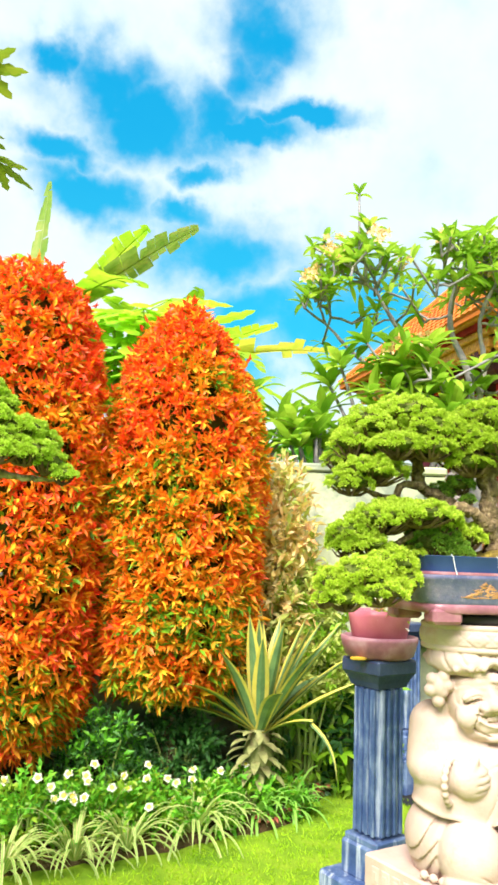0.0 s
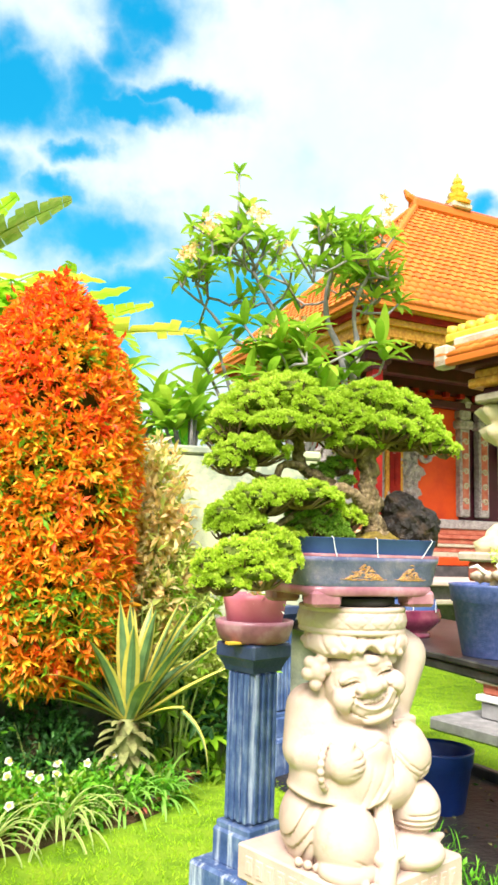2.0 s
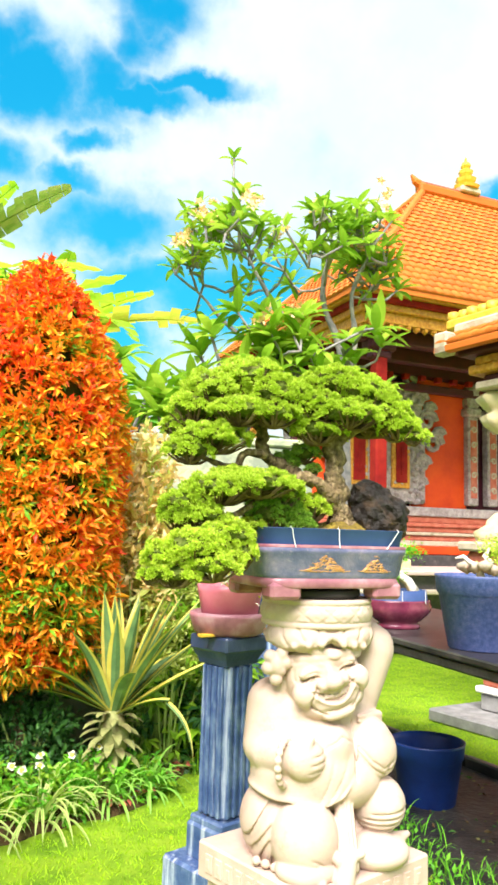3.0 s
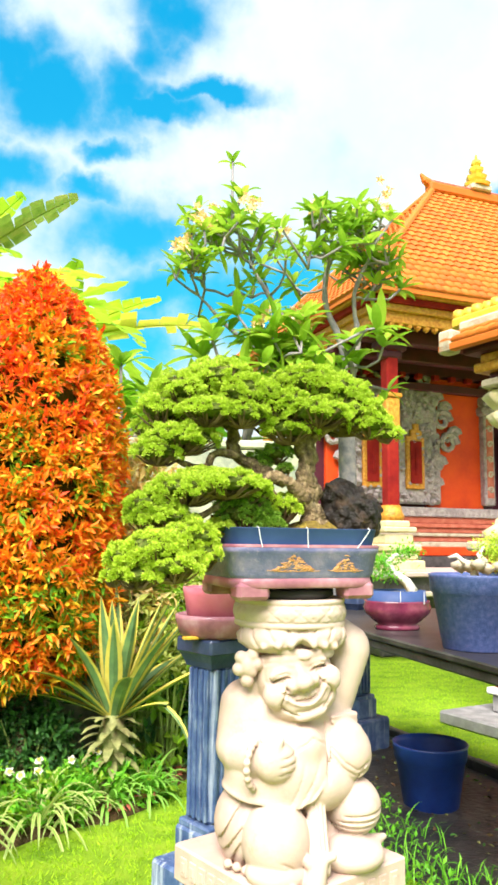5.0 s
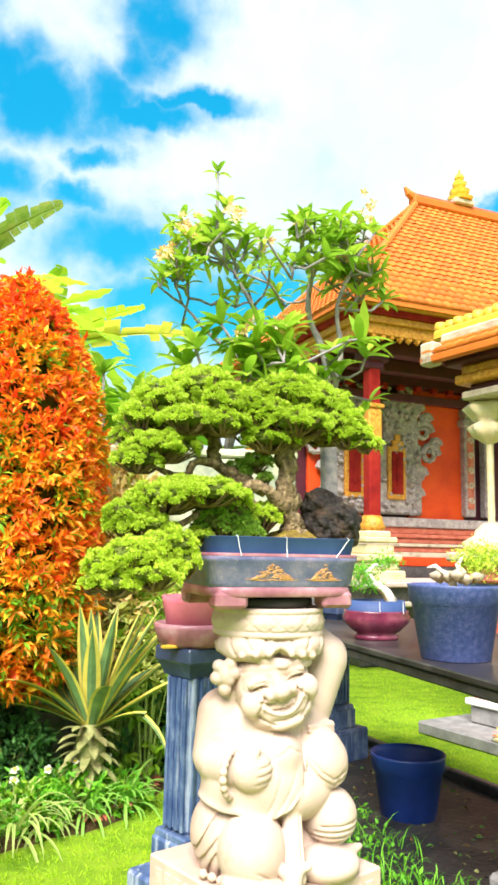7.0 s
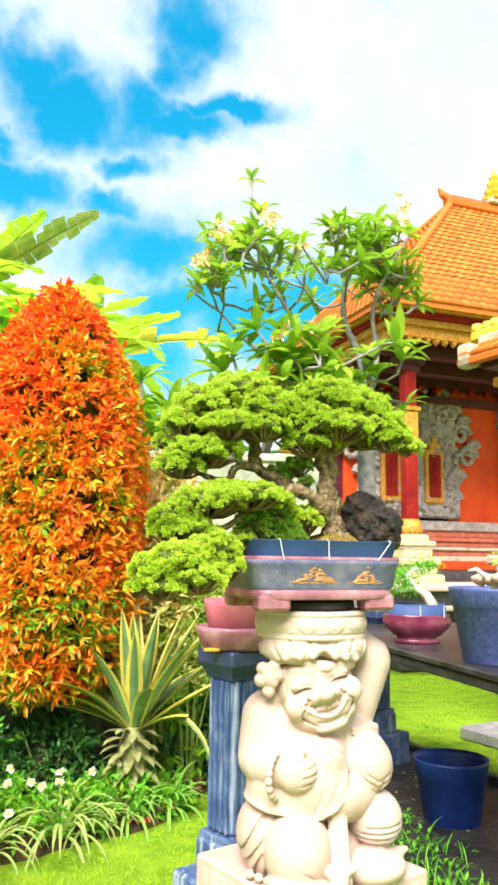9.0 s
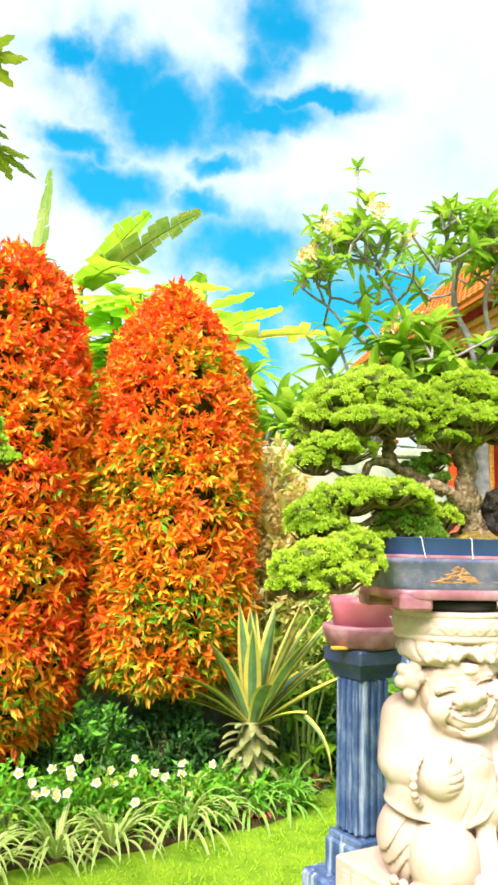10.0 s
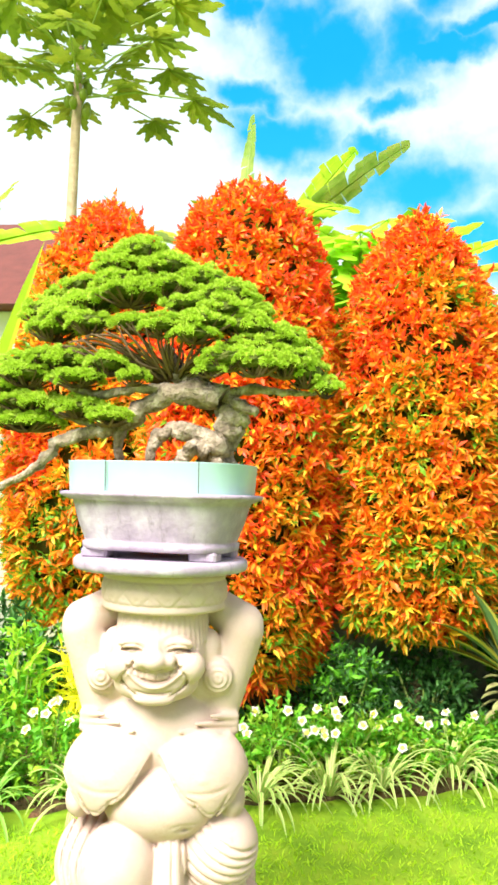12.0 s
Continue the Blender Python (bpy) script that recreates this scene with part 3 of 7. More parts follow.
                for i in range(3):
                    acc[i] += np.where(cross, a[i] + (t if i == axis else 0), 0)
    act = cnt > 0
    ids = np.full(cnt.shape, -1)
    ids[act] = np.arange(act.sum())
    cell = np.argwhere(act)
    v = (cell + (acc[:, act] / cnt[act]).T) * h + np.array(lo)
    faces = []
    for axis in range(3):
        o1, o2 = (axis + 1) % 3, (axis + 2) % 3
        s0, s1 = [slice(None)] * 3, [slice(None)] * 3
        s0[axis], s1[axis] = slice(0, -1), slice(1, None)
        ch = np.argwhere(ins[tuple(s0)] != ins[tuple(s1)])
        ch = ch[(ch[:, o1] > 0) & (ch[:, o2] > 0) & (ch[:, o1] < g.shape[o1] - 1) & (ch[:, o2] < g.shape[o2] - 1)]
        q = []
        for u, w in ((1, 1), (0, 1), (0, 0), (1, 0)):
            k = ch.copy()
            k[:, o1] -= u
            k[:, o2] -= w
            q.append(ids[k[:, 0], k[:, 1], k[:, 2]])
        q = np.stack(q, 1)
        neg = ~ins[ch[:, 0], ch[:, 1], ch[:, 2]]
        q[neg] = q[neg][:, ::-1]
        faces.append(q)
    return v, np.concatenate(faces)


def f_ball(x, y, z, c, r):
    r = np.broadcast_to(np.array(r, float), (3,))
    px, py, pz = x - c[0], y - c[1], z - c[2]
    k0 = np.sqrt((px / r[0]) ** 2 + (py / r[1]) ** 2 + (pz / r[2]) ** 2) + 1e-6
    k1 = np.sqrt((px / r[0] ** 2) ** 2 + (py / r[1] ** 2) ** 2 + (pz / r[2] ** 2) ** 2) + 1e-6
    return k0 * (k0 - 1) / k1


def f_rod(x, y, z, a, b, ra, rb):
    a, b = np.array(a, float), np.array(b, float)
    d = b - a
    t = np.clip(((x - a[0]) * d[0] + (y - a[1]) * d[1] + (z - a[2]) * d[2]) / (d @ d), 0, 1)
    return np.sqrt((x - a[0] - t * d[0]) ** 2 + (y - a[1] - t * d[1]) ** 2 + (z - a[2] - t * d[2]) ** 2) - (ra + (rb - ra) * t)


def f_join(a, b, k):
    h = np.clip(0.5 + 0.5 * (b - a) / k, 0, 1)
    return b + (a - b) * h - k * h * (1 - h)


def f_cut(a, b, k):
    return -f_join(-a, b, k)


def unit(rng, n):
    v = rng.normal(size=(n, 3))
    return v / np.linalg.norm(v, axis=1, keepdims=True)


# ---- ground ----
EDGE = [(-4.2, 1.9), (-3.0, 2.55), (-1.94, 3.02), (-1.76, 3.13), (-0.96, 3.47), (-0.44, 3.78), (0.02, 4.12), (0.31, 4.37), (0.5, 4.82), (0.66, 5.2), (0.70, 5.36)]
EX, EY = np.array([p[0] for p in EDGE]), np.array([p[1] for p in EDGE])


def edge_y(x):
    return np.interp(x, EX, EY)


def build_ground():
    s = Shape()
    g = np.concatenate([-np.geomspace(3000, 6, 12), np.linspace(-5, 12, 35), np.geomspace(14, 3000, 12)])
    n = len(g)
    v = [(x, y, 0.0) for x in g for y in g]
    s.add(v, [[i * n + j, (i + 1) * n + j, (i + 1) * n + j + 1, i * n + j + 1] for i in range(n - 1) for j in range(n - 1)])
    ob = part("ground", s, "lawn")
    tagged(ob, "bright green mown lawn of a walled garden", "lawn", kind="structure")
    # planting bed
    s, rng = Shape(), np.random.default_rng(4)
    xs = np.linspace(-4.2, 0.72, 60)
    rows = 16
    v = []
    for x in xs:
        y0 = edge_y(x)
        for j in range(rows):
            q = j / (rows - 1)
            v.append((x, y0 + (5.40 - y0) * q, -0.03 + 0.09 * min(1, q * 6) + (rng.uniform(-0.02, 0.02) if j else 0)))
    s.add(v, [[i * rows + j, (i + 1) * rows + j, (i + 1) * rows + j + 1, i * rows + j + 1] for i in range(len(xs) - 1) for j in range(rows - 1)])
    tagged(part("planting_bed", s, "soil", smooth=True), "brown soil bed with a curved edge along the wall", "flower bed", kind="structure")
    # wet strip
    s = Shape()
    d = np.array((0.407, -0.914))
    a, b = np.array((2.02, 5.95)), np.array((2.95, 3.10))
    n, k = 24, 12
    v = []
    for i in range(n):
        p = a + (b - a) * i / (n - 1)
        for j in range(k):
            q = j / (k - 1)
            x = p[0] - q * 1.35
            v.append((x, p[1] - q * 0.1, 0.006 + 0.018 * (noise.noise((x * 4, p[1] * 4, 0)) + 0.6) * (0 < j < k - 1)))
    s.add(v, [[i * k + j, i * k + j + 1, (i + 1) * k + j + 1, (i + 1) * k + j] for i in range(n - 1) for j in range(k - 1)])
    tagged(part("wet_soil_strip", s, "mud", smooth=True), "dark wet soil strip littered with leaves beside the lawn", "soil", kind="structure")
    kerb = thing("kerb", pose(0, 0, 0), "narrow dark stone kerb between lawn and wet soil", "kerb", kind="structure")
    e = (b - a) / np.linalg.norm(b - a)
    ang = math.degrees(math.atan2(e[1], e[0]))
    for i in range(6):
        p = a + (b - a) * (i + 0.5) / 6 + np.array((0.03, 0))
        part("kerb_stone", Shape().box((p[0], p[1], 0.02), (np.linalg.norm(b - a) / 6 - 0.008, 0.06, 0.08 + 0.01 * (i % 3)), 0.01, ang), "slate", kerb)


build_ground()


def build_garden_wall():
    s = Shape()
    s.box((-2.2, 5.46, 1.02), (7.2, 0.16, 2.06), 0.01)
    w = part("wall_north", s, "wall")
    tagged(w, "pale yellow rendered garden wall with grey mould stains", "wall", kind="structure")
    part("coping", Shape().box((-2.2, 5.45, 2.085), (7.22, 0.175, 0.06), 0.015), "wall", w)
    s = Shape()
    s.box((-8.0, 2.0, 1.0), (0.16, 14.0, 2.0), 0.01)
    tagged(part("wall_west", s, "wall"), "pale rendered boundary wall", "wall", kind="structure")


build_garden_wall()


# ---- pavilion ----
def tile_mesh(w, l, name):
    s, n = Shape(), 5
    v = []
    for j, (y, lift) in enumerate(((0, 0.022), (l, 0.0))):
        for i in range(n):
            x = (i / (n - 1) - 0.5) * w
            v.append((x, y, lift + 0.016 * math.cos((i / (n - 1) - 0.5) * math.pi)))
    for i in range(n):
        x = (i / (n - 1) - 0.5) * w
        v.append((x, 0, -0.004))
    f = [[i, i + 1, n + i + 1, n + i] for i in range(n - 1)] + [[2 * n + i, 2 * n + i + 1, i + 1, i] for i in range(n - 1)]
    s.add(v, f)
    return s


def lay_tiles(parent, slopes, limit, w=0.135, l=0.15):
    """Tiles on roof slopes. A slope: origin, along, up (vectors), length, height, inset of the left and of the right end at the top."""
    piece = tile_mesh(w * 0.97, l * 1.25, "roof_tile").mesh("roof_tile", "tile")
    base = tile_mesh(w * 0.97, l * 1.25, "roof_tile")
    bv, bf = np.concatenate(base.v), np.array(base.f)
    rest, made = Shape(), 0
    for o, al, up, length, high, li, ri in slopes:
        o, al, up = Vector(o), Vector(al).normalized(), Vector(up).normalized()
        nm = al.cross(up)
        for r in range(int(high / l)):
            q = r * l / high
            x0, x1 = li * q, length - ri * q
            for c in range(int((x1 - x0) / w)):
                p = o + al * (x0 + (c + 0.5) * w) + up * (r * l) + nm * 0.012
                m = Matrix((al, up, nm)).transposed().to_4x4()
                m.translation = p
                if made < limit:
                    part("roof_tile", piece, None, parent, at=m)
                    made += 1
                else:
                    a = np.array(m)
                    rest.add(bv @ a[:3, :3].T + a[:3, 3], bf)
    if rest.n:
        tagged(part("roof_tiles", rest, "tilej", parent), "orange terracotta roof tiles", kind="stuff")


def swirl(s, c, r, turns, thick, y0, y1, flip=1, m=0):
    """A scroll in relief, in a plane of constant y."""
    pts = []
    for i in range(14):
        a = turns * 2 * math.pi * i / 13
        rr = r * (1 - 0.75 * i / 13)
        pts.append((c[0] + flip * rr * math.cos(a), y0, c[1] + rr * math.sin(a)))
    s.tube(pts, [thick * (1 - 0.4 * i / 13) for i in range(14)], 6, m)


def build_pavilion():
    P = thing("pavilion", pose(3.15, 9.41, 0, 0, 0, 15), "ornate red pavilion with gilded eaves and an orange tiled roof", "pavilion")
    FL, W = 1.02, 8.6
    # base in steps
    base = part("platform", Shape().box((4.4, 3.1, 0.40), (W + 0.2, 5.8, 0.80), 0.02).box((4.15, 2.6, 0.91), (W + 0.2, 5.8, 0.22), 0.02), "slate", P, "dark stone platform with pale bands")
    part("platform_band", Shape().box((4.15, 2.6, 0.815), (W + 0.66, 6.06, 0.06), 0.015), "plaster", base)
    part("floor_slab", Shape().box((4.15, 2.6, 1.045), (W + 0.4, 6.0, 0.06), 0.015), "paving", P, "pink paved floor")
    # pillars
    for px, py in ((0.04, 0.0), (3.9, 0.0), (7.8, 0.0), (0.04, 3.9)):
        ft = part("pillar_foot", Shape().box((px, py, 1.08), (0.68, 0.68, 0.04), 0.01), "creamwood", P, "cream and gold stepped pillar foot")
        for zz, hw, hh in ((1.14, 0.30, 0.14), (1.26, 0.24, 0.10), (1.36, 0.27, 0.09), (1.46, 0.20, 0.12), (1.58, 0.23, 0.07), (1.65, 0.17, 0.08)):
            part("foot_tier", Shape().box((px, py, zz), (2 * hw, 2 * hw, hh), 0.02), "creamwood", ft)
        part("pillar_ring", Shape().lathe([(0.0, 1.68), (0.15, 1.69), (0.17, 1.74), (0.14, 1.80), (0.12, 1.88), (0, 1.89)], (px, py, 0), 16), "gold", ft, smooth=True)
        sh = part("pillar", Shape().box((px, py, 2.95), (0.17, 0.17, 2.2), 0.02), "redwood", P, "dark red timber pillar with a gilded band")
        part("pillar_band", Shape().box((px, py, 3.0), (0.20, 0.20, 0.50), 0.025).box((px, py, 3.27), (0.24, 0.24, 0.06), 0.02), "gold", sh)
        part("bracket", Shape().box((px, py, 3.92), (0.42, 0.22, 0.14), 0.03).box((px, py, 3.80), (0.28, 0.20, 0.12), 0.03), "darkwood", sh)
    # back wall with panels
    by = 1.6
    part("back_wall", Shape().box((3.9, by + 0.15, 2.9), (W - 0.2, 0.2, 3.7), 0.01), "darkwood", P, "dark red back wall")
    part("inner_step", Shape().box((3.9, by + 0.05, 1.155), (W - 0.3, 1.0, 0.16), 0.012), "slate", P, "dark stone step under the wall")
    for zz, hh, dy, mm in ((1.30, 0.13, 0.30, "redpanel"), (1.40, 0.08, 0.26, "plaster"), (1.48, 0.08, 0.22, "brick"), (1.545, 0.05, 0.26, "plaster"), (1.61, 0.08, 0.20, "brick"), (1.68, 0.06, 0.24, "brick"), (1.76, 0.10, 0.17, "brick"), (1.88, 0.14, 0.21, "carved")):
        part("plinth_course", Shape().box((3.9, by - dy / 2 + 0.05, zz), (W - 0.3, dy + 0.1, hh), 0.012), mm, P)
    for k in range(22):
        part("dentil", Shape().box((0.45 + 0.17 * k, by - 0.135, 1.76), (0.075, 0.05, 0.06), 0.008), "plaster", P)
    for cx, w in ((2.20, 0.55), (0.40, 0.4), (5.2, 0.98)):
        part("panel", Shape().box((cx, by + 0.02, 3.0), (w + 0.5, 0.08, 2.1), 0.01), "redpanel", P, "flat orange-red wall panel")
    # grey carved relief with scrolls beside the door
    rng = np.random.default_rng(9)
    for x0, flip in ((1.40, 1), (0.62, -1), (4.4, -1)):
        s = Shape()
        s.box((x0 + 0.08 * flip, by - 0.05, 2.55), (0.78, 0.14, 1.1), 0.03)
        s.box((x0 + 0.1 * flip, by - 0.05, 3.35), (0.62, 0.14, 0.9), 0.03)
        for dx, zz, r in ((0.36, 2.30, 0.12), (0.42, 2.62, 0.13), (0.62, 2.95, 0.17), (0.50, 3.30, 0.17), (0.34, 3.62, 0.16), (0.2, 3.92, 0.15), (0.30, 2.08, 0.10), (0.72, 3.10, 0.10), (0.55, 3.48, 0.10)):
            swirl(s, (x0 + flip * dx, zz), r, 1.4, 0.055, by - 0.10, by, flip)
        for k in range(90):
            zz = rng.uniform(2.02, 3.95)
            half = 0.32 if zz < 3.0 else 0.22
            p = (x0 + rng.uniform(-half, half + 0.1) * flip, by - 0.12 - rng.uniform(0, 0.03), zz)
            s.lathe([(0.0, 0.05), (0.035, 0.03), (0.05, 0), (0.0, -0.05)], p, 6)
        rel = part("carved_relief", s, "carved", P, "grey carved stone relief with scrolls")
        win = part("niche_frame", Shape().box((x0 - 0.02 * flip, by - 0.14, 2.62), (0.32, 0.06, 0.80), 0.02).box((x0, by - 0.14, 3.06), (0.20, 0.06, 0.12), 0.03).box((x0, by - 0.14, 3.16), (0.10, 0.06, 0.10), 0.03), "gold", P, "small gilded niche with a red door leaf")
        part("niche_leaf", Shape().box((x0 - 0.02 * flip, by - 0.175, 2.62), (0.20, 0.03, 0.64), 0.01).box((x0 - 0.02 * flip, by - 0.19, 2.62), (0.05, 0.03, 0.40), 0.01), "redwood", win)
    # carved jambs
    for x0 in (2.77, 3.16):
        s = Shape().box((x0, by - 0.06, 2.72), (0.20, 0.16, 1.42), 0.02)
        jb = part("door_jamb", s, "carved", P, "carved grey door jamb")
        part("jamb_panel", Shape().box((x0, by - 0.13, 2.75), (0.13, 0.03, 1.25), 0.01), "brick", jb)
        for k in range(5):
            cs = Shape()
            swirl(cs, (x0, 2.25 + 0.24 * k), 0.055, 1.2, 0.02, by - 0.15, by, 1 if k % 2 else -1)
            part("jamb_scroll", cs, "plaster", jb)
        part("jamb_capital", Shape().box((x0, by - 0.08, 3.50), (0.30, 0.22, 0.14), 0.03).box((x0, by - 0.08, 3.66), (0.24, 0.20, 0.18), 0.05).lathe([(0, 3.72), (0.14, 3.76), (0.15, 3.86), (0.08, 3.95), (0, 3.97)], (x0, by - 0.08, 0), 10), "carved", jb)
    # beams and ceiling
    for y0 in (0.0, 0.8, 1.5):
        part("beam", Shape().box((3.9, y0, 4.06), (W, 0.16, 0.20), 0.015), "darkwood", P)
    part("lintel", Shape().box((3.9, 1.45, 3.78), (W - 0.4, 0.12, 0.12), 0.01), "darkwood", P, "dark lintel over the panels")
    for k in range(26):
        part("rafter_end", Shape().box((0.2 + 0.3 * k, 1.36, 3.92), (0.10, 0.10, 0.08), 0.01), "redwood", P)
    part("ceiling", Shape().box((3.9, 1.4, 4.24), (W, 3.6, 0.06), 0.01), "darkwood", P, "dark timber ceiling boards")
    # eaves: hip roof on a rectangle
    ex0, ex1, ey0, ey1, ez = -0.66, 9.4, -0.70, 3.9, 4.46
    rx0, rx1, ry, rz = 1.90, 6.9, 1.6, 7.06
    s = Shape()
    v = [(ex0, ey0, ez), (ex1, ey0, ez), (ex1, ey1, ez), (ex0, ey1, ez), (rx0, ry, rz), (rx1, ry, rz)]
    v += [(x, y, z - 0.06) for x, y, z in v]
    s.add(v, [[0, 1, 5, 4], [1, 2, 5], [2, 3, 4, 5], [3, 0, 4], [6, 10, 11, 7], [7, 11, 8], [8, 11, 10, 9], [9, 10, 6], [0, 6, 7, 1], [1, 7, 8, 2], [2, 8, 9, 3], [3, 9, 6, 0]])
    roof = part("roof", s, "tilej", P, "steep hipped roof of orange terracotta tiles")
    hy, hx = math.hypot(ry - ey0, rz - ez), math.hypot(rx0 - ex0, rz - ez)
    PAV["tiles"] = (roof, [((ex0, ey0, ez), (1, 0, 0), (0, ry - ey0, rz - ez), ex1 - ex0, hy, rx0 - ex0, ex1 - rx1),
                           ((ex0, ey1, ez), (0, -1, 0), (rx0 - ex0, 0, rz - ez), ey1 - ey0, hx, ey1 - ry, ry - ey0)])
    # gilded fascia in stepped courses
    for inset, zz, hh, mm in ((0.10, 4.44, 0.10, "gold"), (0.18, 4.35, 0.08, "redwood"), (0.24, 4.27, 0.09, "gold"), (0.30, 4.16, 0.14, "gold")):
        f = Shape()
        xm, ym = (ex0 + ex1) / 2, (ey0 + ey1) / 2
        f.box((xm, ey0 + inset, zz), (ex1 - ex0 - 2 * inset, 0.10, hh), 0.01)
        f.box((ex0 + inset, ym, zz), (0.10, ey1 - ey0 - 2 * inset - 0.11, hh), 0.01)
        part("fascia", f, mm, P, "gilded carved fascia" if mm == "gold" else "red fascia band")
    f = Shape()
    for k in range(60):
        f.lathe([(0, -0.06), (0.045, -0.02), (0.05, 0.04), (0, 0.06)], (ex0 + 0.34 + 0.13 * k, ey0 + 0.30, 4.08), 6)
    for k in range(28):
        f.lathe([(0, -0.06), (0.045, -0.02), (0.05, 0.04), (0, 0.06)], (ex0 + 0.30, ey0 + 0.45 + 0.13 * k, 4.08), 6)
    tagged(part("fascia_fringe", f, "gold", P), "gilded fringe of drops under the eaves")
    # ridge, hips and finial
    rd = Shape().box(((rx0 + rx1) / 2, ry, rz + 0.06), (rx1 - rx0 + 0.2, 0.20, 0.16), 0.03)
    part("ridge", rd, "tilej", P, "terracotta ridge")
    part("ridge_cap", Shape().box(((rx0 + rx1) / 2, ry, rz + 0.155), (rx1 - rx0 + 0.2, 0.14, 0.04), 0.015), "brick", P)
    for a, b in (((ex0, ey0, ez), (rx0, ry, rz)), ((ex0, ey1, ez), (rx0, ry, rz)), ((ex1, ey0, ez), (rx1, ry, rz))):
        pts = [np.array(a) + (np.array(b) - np.array(a)) * t + np.array((0, 0, 0.05)) for t in np.linspace(0, 1, 14)]
        part("hip_ridge", Shape().tube(pts, 0.050, 8), "tilej", P)
    part("ridge_horn", Shape().tube([(rx0 + 0.15, ry, rz + 0.08), (rx0 - 0.04, ry, rz + 0.12), (rx0 - 0.16, ry, rz + 0.18), (rx0 - 0.23, ry, rz + 0.27)], [0.09, 0.08, 0.06, 0.02], 8), "tile", P, "upturned ridge end")
    fx = rx0 + 0.87
    fin = part("finial_block", Shape().box((fx, ry, rz + 0.19), (0.40, 0.30, 0.10), 0.02), "plaster", P, "finial with gilded tiers")
    fs = Shape()
    fs.lathe([(0.0, 0.0), (0.20, 0.0), (0.22, 0.05), (0.12, 0.09), (0.15, 0.13), (0.17, 0.19), (0.08, 0.23), (0.11, 0.28), (0.12, 0.33), (0.06, 0.37), (0.085, 0.42), (0.07, 0.47), (0.025, 0.51), (0.015, 0.57), (0.0, 0.59)], (fx, ry, rz + 0.235), 14, wave=lambda a, z: 0.08 * np.cos(8 * a))
    part("finial", fs, "yellow", fin, "gilded tiered finial")


PAV = {}
build_pavilion()


def build_shrine():
    """A small stone shrine with a tiled roof, on a stepped base."""
    S = thing("shrine", pose(3.95, 5.85, 0, 0, 0, 24), "small stone shrine with a tiled roof and yellow ridge", "shrine")
    part("base_slab", Shape().box((0, 0, 0.05), (2.2, 1.8, 0.10), 0.015), "grey", S)
    part("base_step", Shape().box((0.03, 0, 0.17), (1.6, 1.3, 0.14), 0.015), "grey", S)
    part("base_edge", Shape().box((0.03, 0, 0.265), (1.66, 1.36, 0.05), 0.012), "white", S, "pale base edge")
    ox, oy = -0.25, 0.2
    part("base_body", Shape().box((ox, oy, 0.75), (1.0, 0.9, 0.92), 0.02).box((ox, oy, 1.28), (1.16, 1.05, 0.16), 0.02), "brick", S, "red brick base with pale mouldings")
    for zz, w in ((0.42, 1.10), (1.16, 1.10), (1.40, 1.28)):
        part("base_moulding", Shape().box((ox, oy, zz), (w, w - 0.12, 0.08), 0.02), "plaster", S)
    for x, y in ((-0.52, -0.20), (-0.52, 0.60), (0.22, -0.20), (0.22, 0.60)):
        c = part("post", Shape().box((x, y, 2.05), (0.05, 0.05, 0.9), 0.012), "creamwood", S, "slender cream post with carved brackets")
        lo = Shape().lathe([(0.0, 1.42), (0.20, 1.44), (0.22, 1.52), (0.13, 1.58), (0.12, 1.62), (0.06, 1.68), (0, 1.69)], (x, y, 0), 20, wave=lambda a, z: 0.14 * np.cos(5 * a))
        part("post_foot", lo, "creamwood", c, smooth=True)
        up = Shape().lathe([(0.0, 2.34), (0.05, 2.36), (0.13, 2.42), (0.17, 2.50), (0.10, 2.54), (0.13, 2.57), (0.20, 2.66), (0.16, 2.70), (0.0, 2.71)], (x, y, 0), 24, wave=lambda a, z: 0.14 * np.cos(6 * a))
        part("post_bracket", up, "creamwood", c, "cream carved leaf bracket", True)
    part("screen", Shape().box((0.1, 0.5, 2.0), (0.8, 0.06, 1.2), 0.01), "grey", S)
    for zz, g, hh, mm in ((2.745, 0.10, 0.07, "plaster"), (2.81, 0.0, 0.06, "darkwood"), (2.88, 0.18, 0.08, "gold"), (2.96, 0.10, 0.08, "gold"), (3.03, 0.3, 0.06, "darkwood")):
        part("cornice", Shape().box((ox + 0.05, oy - 0.05, zz), (1.05 + g, 0.95 + g, hh), 0.015), mm, S)
    # asymmetric roof, ridge running from front to back
    hx, y0, y1, ez, rx, rz = 0.98, -1.5, 0.92, 3.10, -0.56, 3.36
    v = [(-hx, y0, ez), (-hx, y1, ez), (rx, y1, rz), (rx, y0, rz), (hx, y0, ez), (hx, y1, ez)]
    v += [(x, y, z - 0.06) for x, y, z in v]
    s = Shape().add(v, [[0, 3, 2, 1], [3, 4, 5, 2], [6, 7, 8, 9], [9, 8, 11, 10], [0, 1, 7, 6], [4, 10, 11, 5], [1, 2, 8, 7], [2, 5, 11, 8], [0, 6, 9, 3], [3, 9, 10, 4]])
    roof = part("roof", s, "tilej", S, "low roof of orange tiles with pale bands")
    part("eave_board", Shape().box((-hx + 0.02, (y0 + y1) / 2, ez - 0.035), (0.07, y1 - y0 + 0.04, 0.07), 0.012), "tilej", S, "weathered terracotta eave edge")
    part("corner_block", Shape().box((-hx + 0.05, y1 - 0.06, ez + 0.02), (0.13, 0.16, 0.20), 0.02), "plaster", S, "weathered pale corner block")
